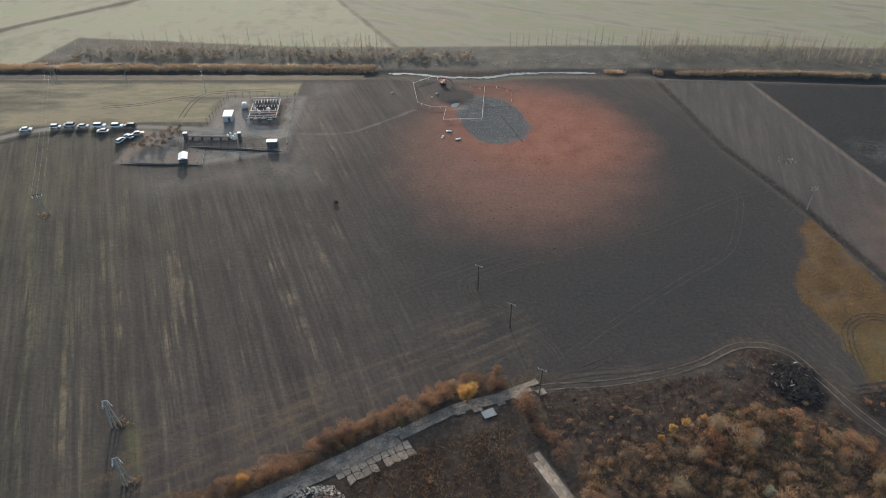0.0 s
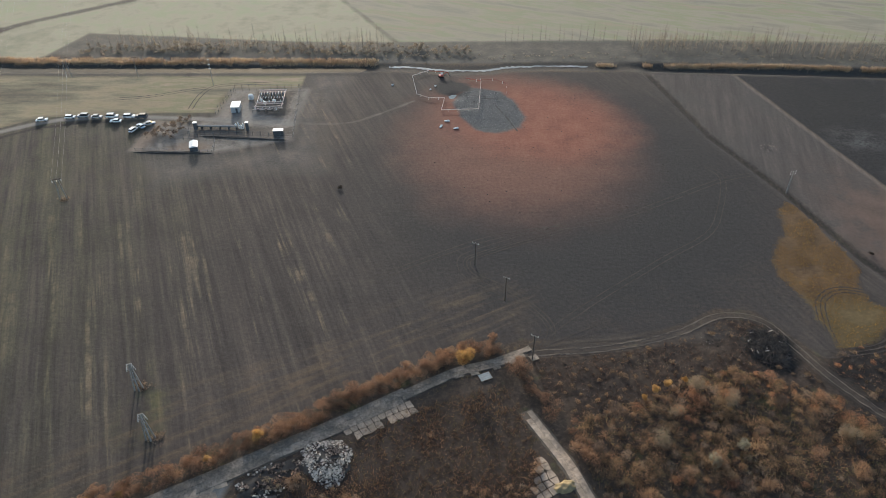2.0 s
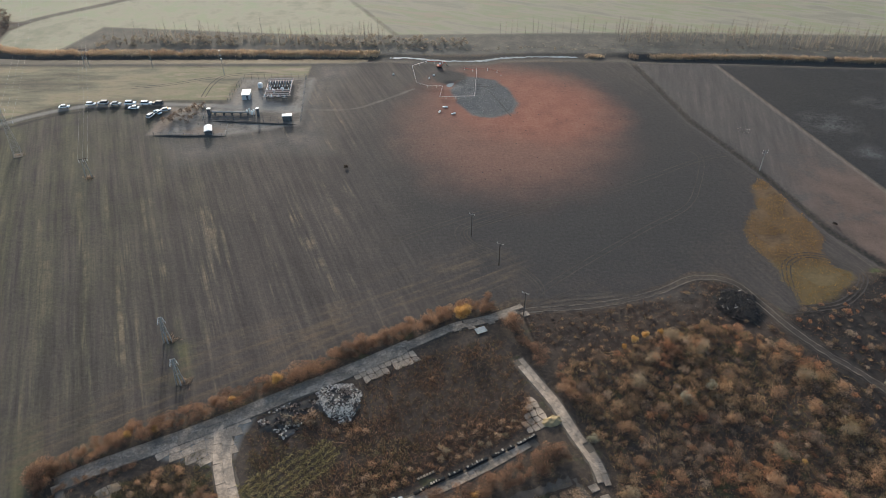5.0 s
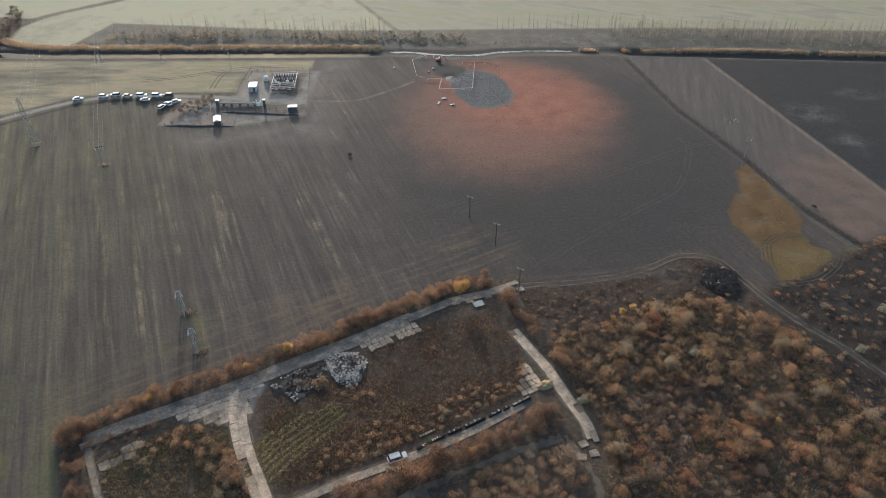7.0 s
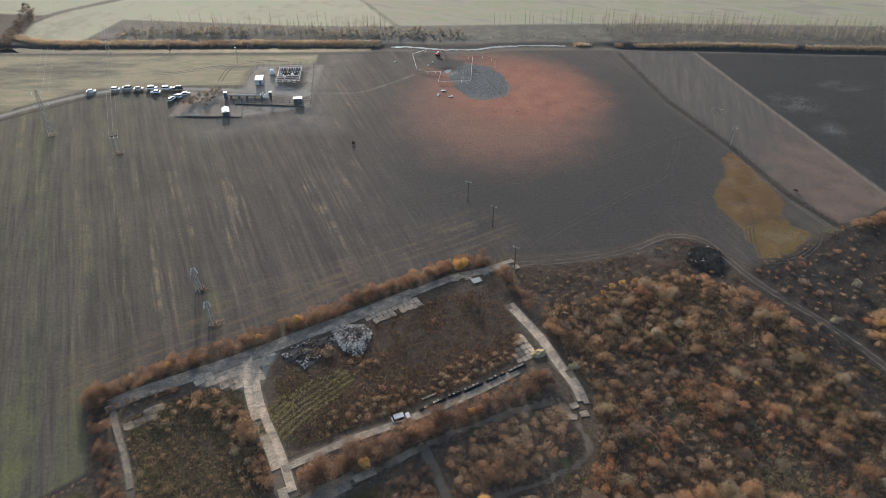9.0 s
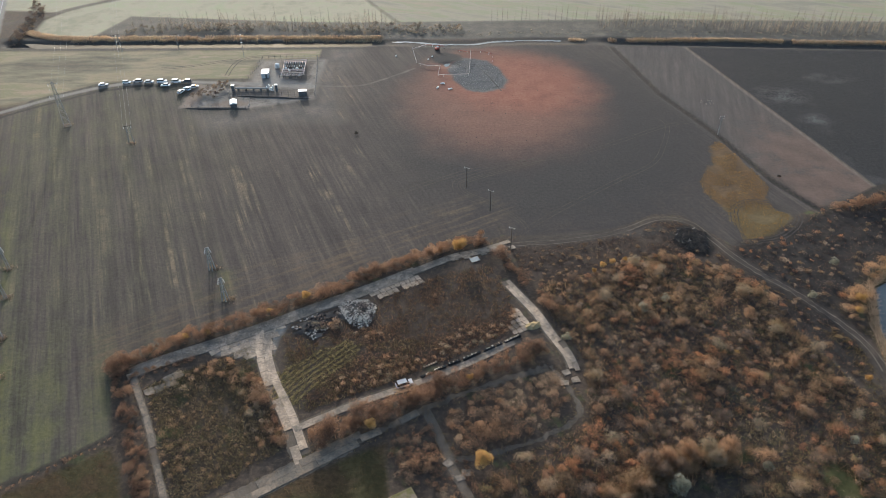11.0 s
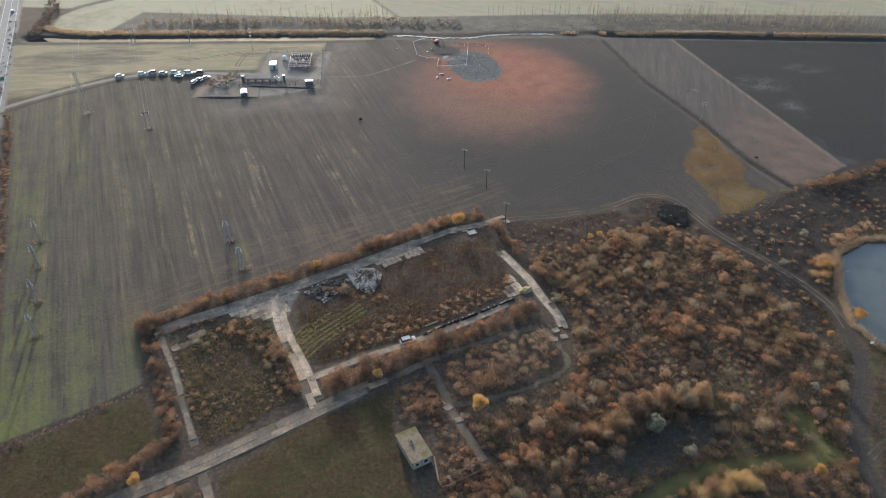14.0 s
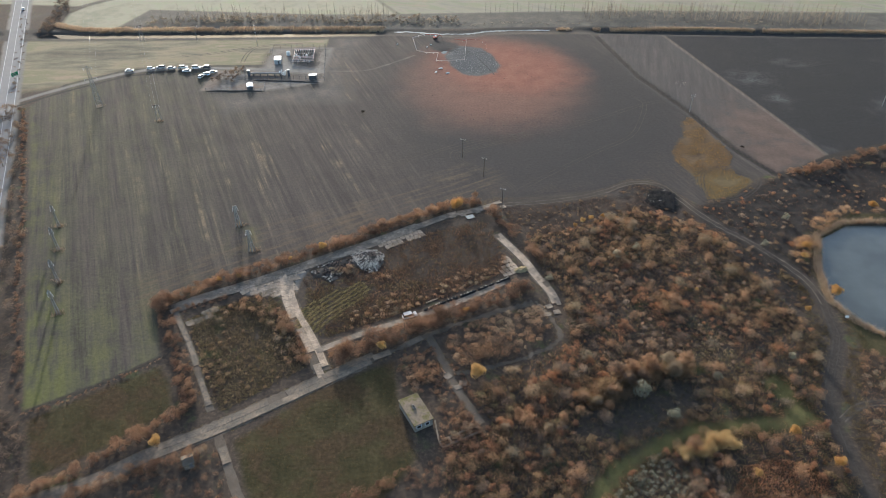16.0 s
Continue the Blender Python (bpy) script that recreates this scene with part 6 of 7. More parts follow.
def car(at, turn, colour, kind, label, group="parked cars"):
    """Body with bonnet and sills, glazed cabin, roof, bumpers, lamps, four wheels."""
    length, wide, high = {"saloon": (4.4, 1.75, 1.45), "suv": (4.6, 1.85, 1.75), "van": (5.0, 1.95, 2.15), "hatch": (4.0, 1.7, 1.5)}[kind]
    e = thing("car", on_ground(at[0], at[1], turn, 0.0), label, "car", group)
    e.matrix_basis = Matrix.Translation((0, 0, 0.06)) @ e.matrix_basis
    deck = {"saloon": 0.85, "suv": 1.0, "van": 1.1, "hatch": 0.88}[kind]
    bm = bmesh.new()
    box(bm, length, wide, deck - 0.3, (0, 0, 0.3), bevel=0.14)
    part("body", bm, CAR_PAINT[colour], e)
    front = {"saloon": 0.62, "suv": 0.75, "van": 1.75, "hatch": 0.7}[kind]
    back = {"saloon": -1.45, "suv": -2.1, "van": -2.4, "hatch": -1.85}[kind]
    bm = bmesh.new()
    lo = [bm.verts.new((x, y, deck - 0.04)) for x, y in ((back, -wide / 2 + 0.08), (front + 0.55, -wide / 2 + 0.08), (front + 0.55, wide / 2 - 0.08), (back, wide / 2 - 0.08))]
    hi = [bm.verts.new((x, y, high - 0.07)) for x, y in ((back + 0.3, -wide / 2 + 0.24), (front - 0.1, -wide / 2 + 0.24), (front - 0.1, wide / 2 - 0.24), (back + 0.3, wide / 2 - 0.24))]
    bm.faces.new(hi)
    for k in range(4):
        bm.faces.new((lo[k], lo[(k + 1) % 4], hi[(k + 1) % 4], hi[k]))
    part("cabin_glass", bm, GLASS, e, "dark tinted window glass")
    bm = bmesh.new()
    box(bm, front - back - 0.32, wide - 0.4, 0.09, ((front + back + 0.2) / 2, 0, high - 0.09), bevel=0.03)
    part("roof", bm, CAR_PAINT[colour], e)
    for s in (-1, 1):
        bm = bmesh.new()
        box(bm, 0.12, wide - 0.1, 0.22, (s * (length / 2 + 0.01), 0, 0.34), bevel=0.03)
        part("bumper", bm, DARKSTEEL, e, "dark plastic bumper")
        for y in (-1, 1):
            bm = bmesh.new()
            box(bm, 0.06, 0.32, 0.14, (s * (length / 2 - 0.01), y * (wide / 2 - 0.3), deck - 0.32))
            part("headlight" if s > 0 else "tail_light", bm, PORCELAIN if s > 0 else RED, e)
            bm = bmesh.new()
            tube(bm, (s * length * 0.3, y * (wide / 2 - 0.2), 0.33), (s * length * 0.3, y * (wide / 2 + 0.01), 0.33), 0.33, sides=12)
            w = part("wheel", bm, RUBBER, e, "black rubber tyre")
            bm = bmesh.new()
            tube(bm, (s * length * 0.3, y * (wide / 2 - 0.02), 0.33), (s * length * 0.3, y * (wide / 2 + 0.03), 0.33), 0.19, sides=8)
            part("rim", bm, STEEL, w)
    return e


PARKED = [(-157.4, 236.4, 10, "white", "saloon"), (-147.2, 238.6, 3, "white", "hatch"), (-142.3, 239.4, 180, "silver", "suv"), (-136.8, 238.8, 2, "silver", "saloon"),
          (-130.8, 239.2, 4, "white", "suv"), (-128.0, 235.2, 182, "white", "saloon"), (-124.0, 238.9, 2, "white", "suv"), (-119.1, 238.9, 180, "dark", "suv"),
          (-118.8, 228.0, 70, "white", "hatch"), (-116.8, 231.0, 140, "pale_blue", "saloon"), (-114.2, 233.2, 20, "silver", "saloon")]
for x, y, a, c, k in PARKED:
    car((x, y), a, c, k, f"{c.replace('_', ' ')} {k} parked beside the dirt access road".replace("suv", "off-roader"))
car((-252.2, 329.7), 110, "white", "hatch", "white hatchback driving lane of the highway", "highway cars")
van = car((-11.6, 50.9), 20, "silver", "suv", "silver off-roader with roof rack on the lane", "lane vehicles")
bm = bmesh.new()
for y in (-0.7, 0.7):
    tube(bm, (-1.8, y, 1.82), (0.5, y, 1.82), 0.04, sides=5)
for x in (-1.7, -1.0, -0.3, 0.4):
    tube(bm, (x, -0.72, 1.82), (x, 0.72, 1.82), 0.03, sides=5)
part("roof_rack", bm, STEEL, van, "pale steel roof rack")

# black pipe bundles lying in a broken row along the lane, with pale end blocks on top
rb = random.Random(12)
for (ax, ay), (bx, by) in (((-7.1, 53.5), (-4.0, 55.4)), ((-3.8, 55.7), (-0.5, 57.4)), ((0.2, 57.8), (3.5, 59.4)), ((4.4, 59.6), (9.3, 62.4)), ((10.3, 62.8), (13.3, 64.4)), ((13.9, 64.7), (15.5, 65.6)), ((16.3, 65.9), (21.0, 68.7))):
    ln = math.hypot(bx - ax, by - ay)
    bundle = thing("pipe_bundle", on_ground((ax + bx) / 2, (ay + by) / 2, math.degrees(math.atan2(by - ay, bx - ax)), -0.1), "bundle of black pipes with pale blocks along the lane", "pipes", "black pipe bundles")
    for k, (y, z) in enumerate(((-0.36, 0.13), (-0.12, 0.13), (0.12, 0.13), (0.36, 0.13), (-0.24, 0.34), (0.0, 0.34), (0.24, 0.34))):
        s = rb.uniform(-0.15, 0.15)
        part("pipe", tube(bmesh.new(), (-ln / 2 + s, y, z), (ln / 2 + s, y, z), 0.12, sides=8), RUBBER, bundle)
    for x in np.arange(-ln / 2 + 0.4, ln / 2 - 0.2, 0.62):
        if rb.random() < 0.68:
            o = part("block", box(bmesh.new(), rb.uniform(0.25, 0.5), rb.uniform(0.3, 0.6), 0.16, (0, 0, 0), 0, 0.03), RUBBLE, bundle, "pale concrete block")
            o.matrix_basis = pose(float(x), rb.uniform(-0.1, 0.2), 0.44, 0, 0, rb.uniform(-20, 20))
kerb = None
for k in range(6):
    m = on_ground(-6.3 + 0.64 * k, 57.3 + 0.34 * k, 28 + rb.uniform(-8, 8))
    if kerb is None:
        kerb = thing("kerb_stone", m, "pale kerb stone lying in dry weeds", "kerb stone", "loose kerb stones")
        part("block", box(bmesh.new(), 0.46, 0.5, 0.3, bevel=0.03), PALE_CONCRETE, kerb)
    else:
        copy_thing(kerb, m).matrix_basis = m


# ---- heaps ----
def chunks(rng, places, z, size, flat=0.6):
    """Broken lumps: boxes with knocked corners."""
    n = len(places)
    cube = np.array([(x, y, q) for q in (-0.5, 0.5) for x, y in ((-0.5, -0.5), (0.5, -0.5), (0.5, 0.5), (-0.5, 0.5))])
    fc = np.array([(0, 3, 2, 1), (4, 5, 6, 7), (0, 1, 5, 4), (1, 2, 6, 5), (2, 3, 7, 6), (3, 0, 4, 7)])
    v = np.repeat(cube[None], n, 0) + rng.uniform(-0.22, 0.22, (n, 8, 3))
    v *= (size * rng.uniform(0.4, 1.5, n))[:, None, None] * np.array([1.3, 1.0, flat])
    a = rng.uniform(0, 6.283, (n, 3)) * np.array([0.12, 0.12, 1])
    for ax, (i, j) in enumerate(((1, 2), (0, 2), (0, 1))):
        c, s = np.cos(a[:, ax])[:, None], np.sin(a[:, ax])[:, None]
        p, q = v[:, :, i].copy(), v[:, :, j].copy()
        v[:, :, i], v[:, :, j] = c * p - s * q, s * p + c * q
    v += np.column_stack([places, z])[:, None, :]
    return v.reshape(-1, 3), (fc[None] + 8 * np.arange(n)[:, None, None]).reshape(-1, 4)


def mound(cx, cy, rx, ry, high, turn, seed, material, parent, name="mound", n=26):
    """An earth or sand heap with an uneven crest, footed in the ground."""
    rng = np.random.default_rng(seed)
    u = np.linspace(-1.1, 1.1, n)
    X, Y = (q.ravel() for q in np.meshgrid(u, u))
    lump = 0.12 * np.sin(X * 7 + seed) * np.sin(Y * 6 + 2 * seed) + rng.normal(0, 0.02, X.shape)
    h = high * np.clip(1 - (X ** 2 + Y ** 2) + lump * 2, 0, 1) ** 0.75
    c, s = math.cos(radians(turn)), math.sin(radians(turn))
    wx, wy = cx + c * X * rx - s * Y * ry, cy + s * X * rx + c * Y * ry
    i = np.arange(n * n).reshape(n, n)
    q = np.stack([i[:-1, :-1], i[:-1, 1:], i[1:, 1:], i[1:, :-1]], -1).reshape(-1, 4)
    o = new(name, from_arrays(name, np.column_stack([wx, wy, ground_z(wx, wy) + h - 0.08]), q, [material], True))
    o.parent = parent
    return lambda x, y: high * max(0.0, 1 - ((c * (x - cx) + s * (y - cy)) / rx) ** 2 - ((-s * (x - cx) + c * (y - cy)) / ry) ** 2) ** 0.75


heap = thing("rubble_heap", Matrix(), "heap of broken pale concrete and bricks on dark soil", "rubble")
hr = np.random.default_rng(150)
for cx, cy, rx, ry, hh, n in ((-26, 79.2, 5.2, 6.0, 1.4, 2600), (-37.2, 75.2, 8.0, 3.6, 0.9, 900), (-37.3, 69.8, 2.2, 1.0, 0.5, 110)):
    z = mound(cx, cy, rx, ry, hh * 0.8, 30, n, DIRT, heap)
    a, r = hr.uniform(0, 6.283, n), np.sqrt(hr.uniform(0, 1, n)) * 1.15
    c, s = math.cos(0.52), math.sin(0.52)
    pts = np.column_stack([cx + c * np.cos(a) * r * rx - s * np.sin(a) * r * ry, cy + s * np.cos(a) * r * rx + c * np.sin(a) * r * ry])
    full = n > 1000
    keep = np.array([noise.noise(Vector((p[0] * 0.5, p[1] * 0.5, 1))) > (-0.8 if full else -0.35) for p in pts])
    keep &= np.array([noise.noise(Vector((p[0] * 0.42, p[1] * 0.42, 6))) + 0.35 * noise.noise(Vector((p[0] * 1.1, p[1] * 1.1, 8))) > (-0.3 if full else -0.12) for p in pts]) & (r < 1.0 + 0.15 * np.sin(3 * a + 1))
    pts = pts[keep]
    earthy = np.array([noise.noise(Vector((p[0] * 0.35, p[1] * 0.35, 9))) + hr.uniform(-0.35, 0.35) > 0.1 for p in pts]) | ((n == 900) & (r[keep] < 0.78))
    for chosen, stone in ((pts[~earthy], RUBBLE), (pts[earthy], BRICKBAT)):
        v, f = chunks(hr, chosen, np.array([z(x, y) + 0.08 for x, y in chosen]), 0.32, 0.5)
        o = tagged(new("debris", from_arrays("debris", v, f, [stone])), kind="stuff")
        o.parent = heap
growth("heap_weeds", band([(-40, 74), (-33, 75), (-30, 73)], 4, 1.8, np.random.default_rng(151)), low_kinds, SCRUB, "rusty weeds growing over the rubble", "weeds", 152, (0.6, 1.1))

sand = thing("sand_heap", Matrix(), "low heap of yellow sand beside the slab road", "sand heap")
mound(25.2, 72.6, 2.7, 1.5, 0.9, 20, 9, SAND, sand)


def sticks(name, places, z, length, material, label, category, seed, parent=None, girth=0.07):
    rng = np.random.default_rng(seed)
    n = len(places)
    mid = np.column_stack([places, z])
    d = rng.normal(0, 1, (n, 3)) * np.array([1, 1, 0.35])
    d /= np.linalg.norm(d, axis=1)[:, None]
    d *= (length * rng.uniform(0.4, 1.2, n) / 2)[:, None]
    u = np.cross(d, [0.1, 0.2, 1.0])
    u /= np.linalg.norm(u, axis=1)[:, None]
    w = np.cross(d, u)
    w /= np.linalg.norm(w, axis=1)[:, None]
    g = girth * rng.uniform(0.6, 1.5, n)[:, None]
    ring = [u * g, (-0.5 * u + 0.87 * w) * g, (-0.5 * u - 0.87 * w) * g]
    v = np.stack([mid - d + q for q in ring] + [mid + d + q * 0.5 for q in ring], 1).reshape(-1, 3)
    fc = np.array([(0, 1, 4, 3), (1, 2, 5, 4), (2, 0, 3, 5)])
    o = new(name, from_arrays(name, v, (fc[None] + 6 * np.arange(n)[:, None, None]).reshape(-1, 4), [material]))
    o.parent = parent
    return tagged(o, kind="stuff")


dirt = np.random.default_rng(156)
clods = np.array([p for q, g, n in ((SCRUBLAND, 0.5, 14000), (BURNT, 0.95, 14000), ([(98, 94), (104, 73), (110, 60), (117, 60), (112, 78)], 0.8, 2000), ([(-20, 82), (-8, 91), (14, 100), (18, 90), (19, 80), (-12, 66), (-22, 72)], 0.9, 3500)) for p in scatter(q, g, np.random.default_rng(n), n, [(MAIN_TRACK, 2.8)]) if p[0] < 200 and noise.noise(Vector((p[0] * 0.16, p[1] * 0.16, 51))) + 0.4 * noise.noise(Vector((p[0] * 0.5, p[1] * 0.5, 52))) > -0.12])
v, f = chunks(dirt, clods, ground_z(clods[:, 0], clods[:, 1]) + 0.02, 0.19, 0.26)
tagged(new("soil_clods", from_arrays("soil_clods", v, f, [plain("churned_soil", (0.11, 0.093, 0.078), 0.95, vary=0.6, scale=0.6, island=True)])), "dark clods of churned earth", "clods", kind="stuff")
burnt = thing("burnt_brush_heap", Matrix(), "heap of charred branches and timber on dark soil", "brush heap")
z = mound(83, 112.5, 5.4, 6.8, 0.6, 8, 21, plain("burnt_earth", (0.048, 0.042, 0.037), 0.95, vary=0.6, scale=0.9), burnt)
br = np.random.default_rng(160)
a, r = br.uniform(0, 6.283, 2600), np.sqrt(br.uniform(0, 1, 2600)) * (0.75 + 0.25 * br.uniform(0, 1, 2600))
pts = np.column_stack([83 + np.cos(a) * r * 5.6 + 0.9 * np.sin(3 * a) - 0.1 * np.sin(a) * r * 7.6, 112.8 + np.sin(a) * r * 7.6 + 0.9 * np.cos(2 * a)])
sticks("tangle", pts[::2], np.array([z(x, y) + br.uniform(0, 0.4) for x, y in pts])[::2], 1.3, SOOT, "", "", 161, burnt)
sticks("tangle", pts[1::2], np.array([z(x, y) + br.uniform(0, 0.5) for x, y in pts[1::2]]), 1.1, TIMBER, "", "", 162, burnt)
plank = None
for x, y in pts[:12]:
    m = pose(x, y, float(ground_z(x, y)) + z(x, y) + 0.3, random.uniform(-15, 15), random.uniform(-15, 15), random.uniform(0, 360))
    if plank is None:
        plank = part("plank", box(bmesh.new(), 1.0, 0.2, 0.05), RUBBLE, burnt, "pale unburnt plank")
        plank.matrix_basis = m
    else:
        again(plank, m, burnt)


# ---- gas compound ----
def hut(name, at, turn, sx, sy, high, wall, roof, label, category="hut", gable=False, group=""):
    e = thing(name, on_ground(at[0], at[1], turn, 0.1), label, category, group)
    bm = bmesh.new()
    box(bm, sx, sy, high, bevel=0.03)
    part("wall", bm, wall, e)
    bm = bmesh.new()
    if gable:
        p = [bm.verts.new(q) for q in ((-sx / 2 - 0.2, -sy / 2 - 0.2, high - 0.02), (sx / 2 + 0.2, -sy / 2 - 0.2, high - 0.02), (sx / 2 + 0.2, sy / 2 + 0.2, high - 0.02), (-sx / 2 - 0.2, sy / 2 + 0.2, high - 0.02), (-sx / 2 - 0.2, 0, high + sy * 0.24), (sx / 2 + 0.2, 0, high + sy * 0.24))]
        for q in ((0, 1, 5, 4), (2, 3, 4, 5), (0, 4, 3), (1, 2, 5), (3, 2, 1, 0)):
            bm.faces.new([p[k] for k in q])
    else:
        box(bm, sx + 0.3, sy + 0.3, 0.14, (0, 0, high), bevel=0.03)
    part("roof", bm, roof, e)
    bm = bmesh.new()
    box(bm, 0.8, 0.08, 1.9, (sx * 0.18, -sy / 2 - 0.02, 0.1))
    d = part("door", bm, DARKSTEEL, e, "dark steel door")
    part("handle", box(bmesh.new(), 0.12, 0.06, 0.05, (sx * 0.18 + 0.28, -sy / 2 - 0.08, 1.05)), STEEL, d)
    return e


# White cabin; the grey wall colour holds the shade on its front.
hut("control_cabin", (-83.1, 245.2), 4, 3.3, 5.0, 2.5, GREYROOF, WHITE, "white metal control cabin, walls greyed as in shade", "cabin")
tank = thing("storage_tank", on_ground(-79.0, 254.2, 10), "small white domed storage tank on gravel", "tank")
bm = tube(bmesh.new(), (0, 0, 0.3), (0, 0, 1.9), 1.1, sides=20)
part("shell", bm, WHITE, tank, smooth_faces=False)
bm = tube(bmesh.new(), (0, 0, 1.9), (0, 0, 2.3), 1.1, 0.8, 20)
tube(bm, (0, 0, 2.3), (0, 0, 2.5), 0.8, 0.25, 20)
part("dome", bm, WHITE, tank)
part("plinth", tube(bmesh.new(), (0, 0, -0.1), (0, 0, 0.3), 1.25, sides=20), CONCRETE, tank, "grey concrete plinth")
bm = bmesh.new()
for x in (-0.2, 0.2):
    tube(bm, (x, -1.18, 0.1), (x, -1.18, 2.2), 0.03, sides=5)
for k in range(6):
    tube(bm, (-0.2, -1.18, 0.4 + 0.3 * k), (0.2, -1.18, 0.4 + 0.3 * k), 0.025, sides=5)
part("ladder", bm, STEEL, tank)
hut("guard_booth", (-62.4, 224.4), 4, 3.6, 2.0, 2.3, DARKSTEEL, GREYROOF, "dark booth with pale blue-grey roof", "booth")
hut("pump_shed", (-91.8, 214.6), 104, 4.4, 2.8, 1.9, DARKSTEEL, WHITE, "dark shed with white sloping roof", "shed", True)
# White boxes; dark walls put their shaded sides into the colour.
hut("valve_box", (-95.2, 229.6), 0, 1.3, 1.1, 2.8, DARKSTEEL, WHITE, "tall white valve box beside the pipe, walls in shade colour", "cabinet")
hut("vent_box", (-75.0, 228.4), 0, 1.0, 1.0, 3.4, DARKSTEEL, WHITE, "narrow white vent box, walls in shade colour", "cabinet")

rack = thing("pipe_manifold", on_ground(-70.4, 252.0, 3), "pale orange gas pipework with dark vessels", "pipework")
for y in (-7.5, -3.6, 7.4):
    for z in (0.9, 1.7):
        part("header_pipe", tube(bmesh.new(), (-5.6, y, z), (5.6, y, z), 0.22, sides=8), PIPE, rack)
for x in (-5.2, 5.2):
    part("riser_pipe", tube(bmesh.new(), (x, -7.5, 1.3), (x, 7.4, 1.3), 0.2, sides=8), PIPE, rack)
for i in range(9):
    x = -4.6 + 1.15 * i
    part("branch_pipe", tube(bmesh.new(), (x, 1.2, 1.0), (x, 7.4, 1.0), 0.14, sides=6), PIPE if i % 2 else WHITE, rack)
    bm = tube(bmesh.new(), (x, 3.2, 0), (x, 3.2, 2.3), 0.34, sides=10)
    tube(bm, (x, 3.2, 2.3), (x, 3.2, 2.6), 0.34, 0.1, 10)
    part("vessel", bm, DARKSTEEL if i % 3 else STEEL, rack, "upright dark filter vessel")
    if i % 2 == 0:
        part("valve", tube(bmesh.new(), (x, -3.6, 1.7), (x, -3.6, 2.5), 0.26, 0.16, 8), WHITE, rack, "white valve top")
        part("stand", tube(bmesh.new(), (x, -7.5, 0), (x, -7.5, 1.6), 0.1, sides=5), DARKSTEEL, rack)
for x, y, s in ((-2, -3.0, 0.7), (1.5, -1.5, 0.8), (-4, 0, 0.6)):
    bm = bmesh.new()
    bmesh.ops.create_uvsphere(bm, u_segments=12, v_segments=8, radius=s, matrix=Matrix.Translation((x, y, s + 0.4)))
    tube(bm, (x, y, 0), (x, y, s), 0.3, sides=8)
    part("pressure_vessel", bm, WHITE, rack, "white round pressure vessel")

for x, y, h in ((-75.2, 243.4, 1.7), (-72.2, 242.8, 2.0), (-69.4, 243.6, 1.6), (-66.6, 242.6, 1.9)):
    skid = thing("equipment_skid", on_ground(x, y, 4), "dark steel skid frame with pale valves", "equipment", "equipment skids")
    bm = bmesh.new()
    for sx in (-0.9, 0.9):
        for sy in (-0.7, 0.7):
            tube(bm, (sx, sy, -0.1), (sx, sy, h), 0.07, sides=5)
        tube(bm, (sx, -0.7, h), (sx, 0.7, h), 0.06, sides=5)
    for sy in (-0.7, 0.7):
        tube(bm, (-0.9, sy, h), (0.9, sy, h), 0.06, sides=5)
    part("frame", bm, DARKSTEEL, skid)
    part("pipe", tube(bmesh.new(), (-1.0, 0, h * 0.6), (1.0, 0, h * 0.6), 0.18, sides=8), PIPE, skid, "pale orange pipe")
    part("valve", tube(bmesh.new(), (0.2, 0, h * 0.6), (0.2, 0, h + 0.3), 0.22, 0.12, 8), WHITE, skid, "white valve top")

launcher = thing("pig_launcher", on_ground(-86.0, 229.6, -2), "long pale pipe on low supports", "pipework")
for y, z in ((0.0, 1.0), (0.9, 0.8)):
    part("barrel", tube(bmesh.new(), (-8.4, y, z), (7.0, y, z), 0.32, sides=10), POLE, launcher)
for x in (-7, -3.5, 0, 3.5, 6.5):
    part("support", box(bmesh.new(), 0.4, 1.6, 0.7, (x, 0.4, 0)), DARKSTEEL, launcher)
for x, h in ((6.4, 2.2), (7.4, 2.8), (8.2, 1.8), (9.2, 2.4), (8.6, 1.6)):
    bm = tube(bmesh.new(), (x, 0.3 * (h - 2), 0), (x, 0.3 * (h - 2), h), 0.2, sides=8)
    tube(bm, (x - 0.45, 0.3 * (h - 2), h * 0.8), (x + 0.45, 0.3 * (h - 2), h * 0.8), 0.16, sides=8)
    part("valve", bm, WHITE, launcher, "white valve with hand wheel")


def fence(name, corners, label, high=2.0, step=3.0):
    e = thing(name, Matrix(), label, "fence")
    post = tube(bmesh.new(), (0, 0, -0.2), (0, 0, high), 0.06, sides=5)
    first = None
    for (ax, ay), (bx, by) in zip(corners, corners[1:]):
        for x, y, _ in along([(ax, ay), (bx, by)], step):
            m = on_ground(x, y)
            if first is None:
                first = part("post", post, DARKSTEEL, e)
                first.matrix_basis = m
            else:
                again(first, m, e)
        za, zb = float(ground_z(ax, ay)), float(ground_z(bx, by))
        for z in (high * 0.3, high * 0.62, high * 0.95):
            part("rail", tube(bmesh.new(), (ax, ay, za + z), (bx, by, zb + z), 0.02, sides=4), STEEL, e)
    return e


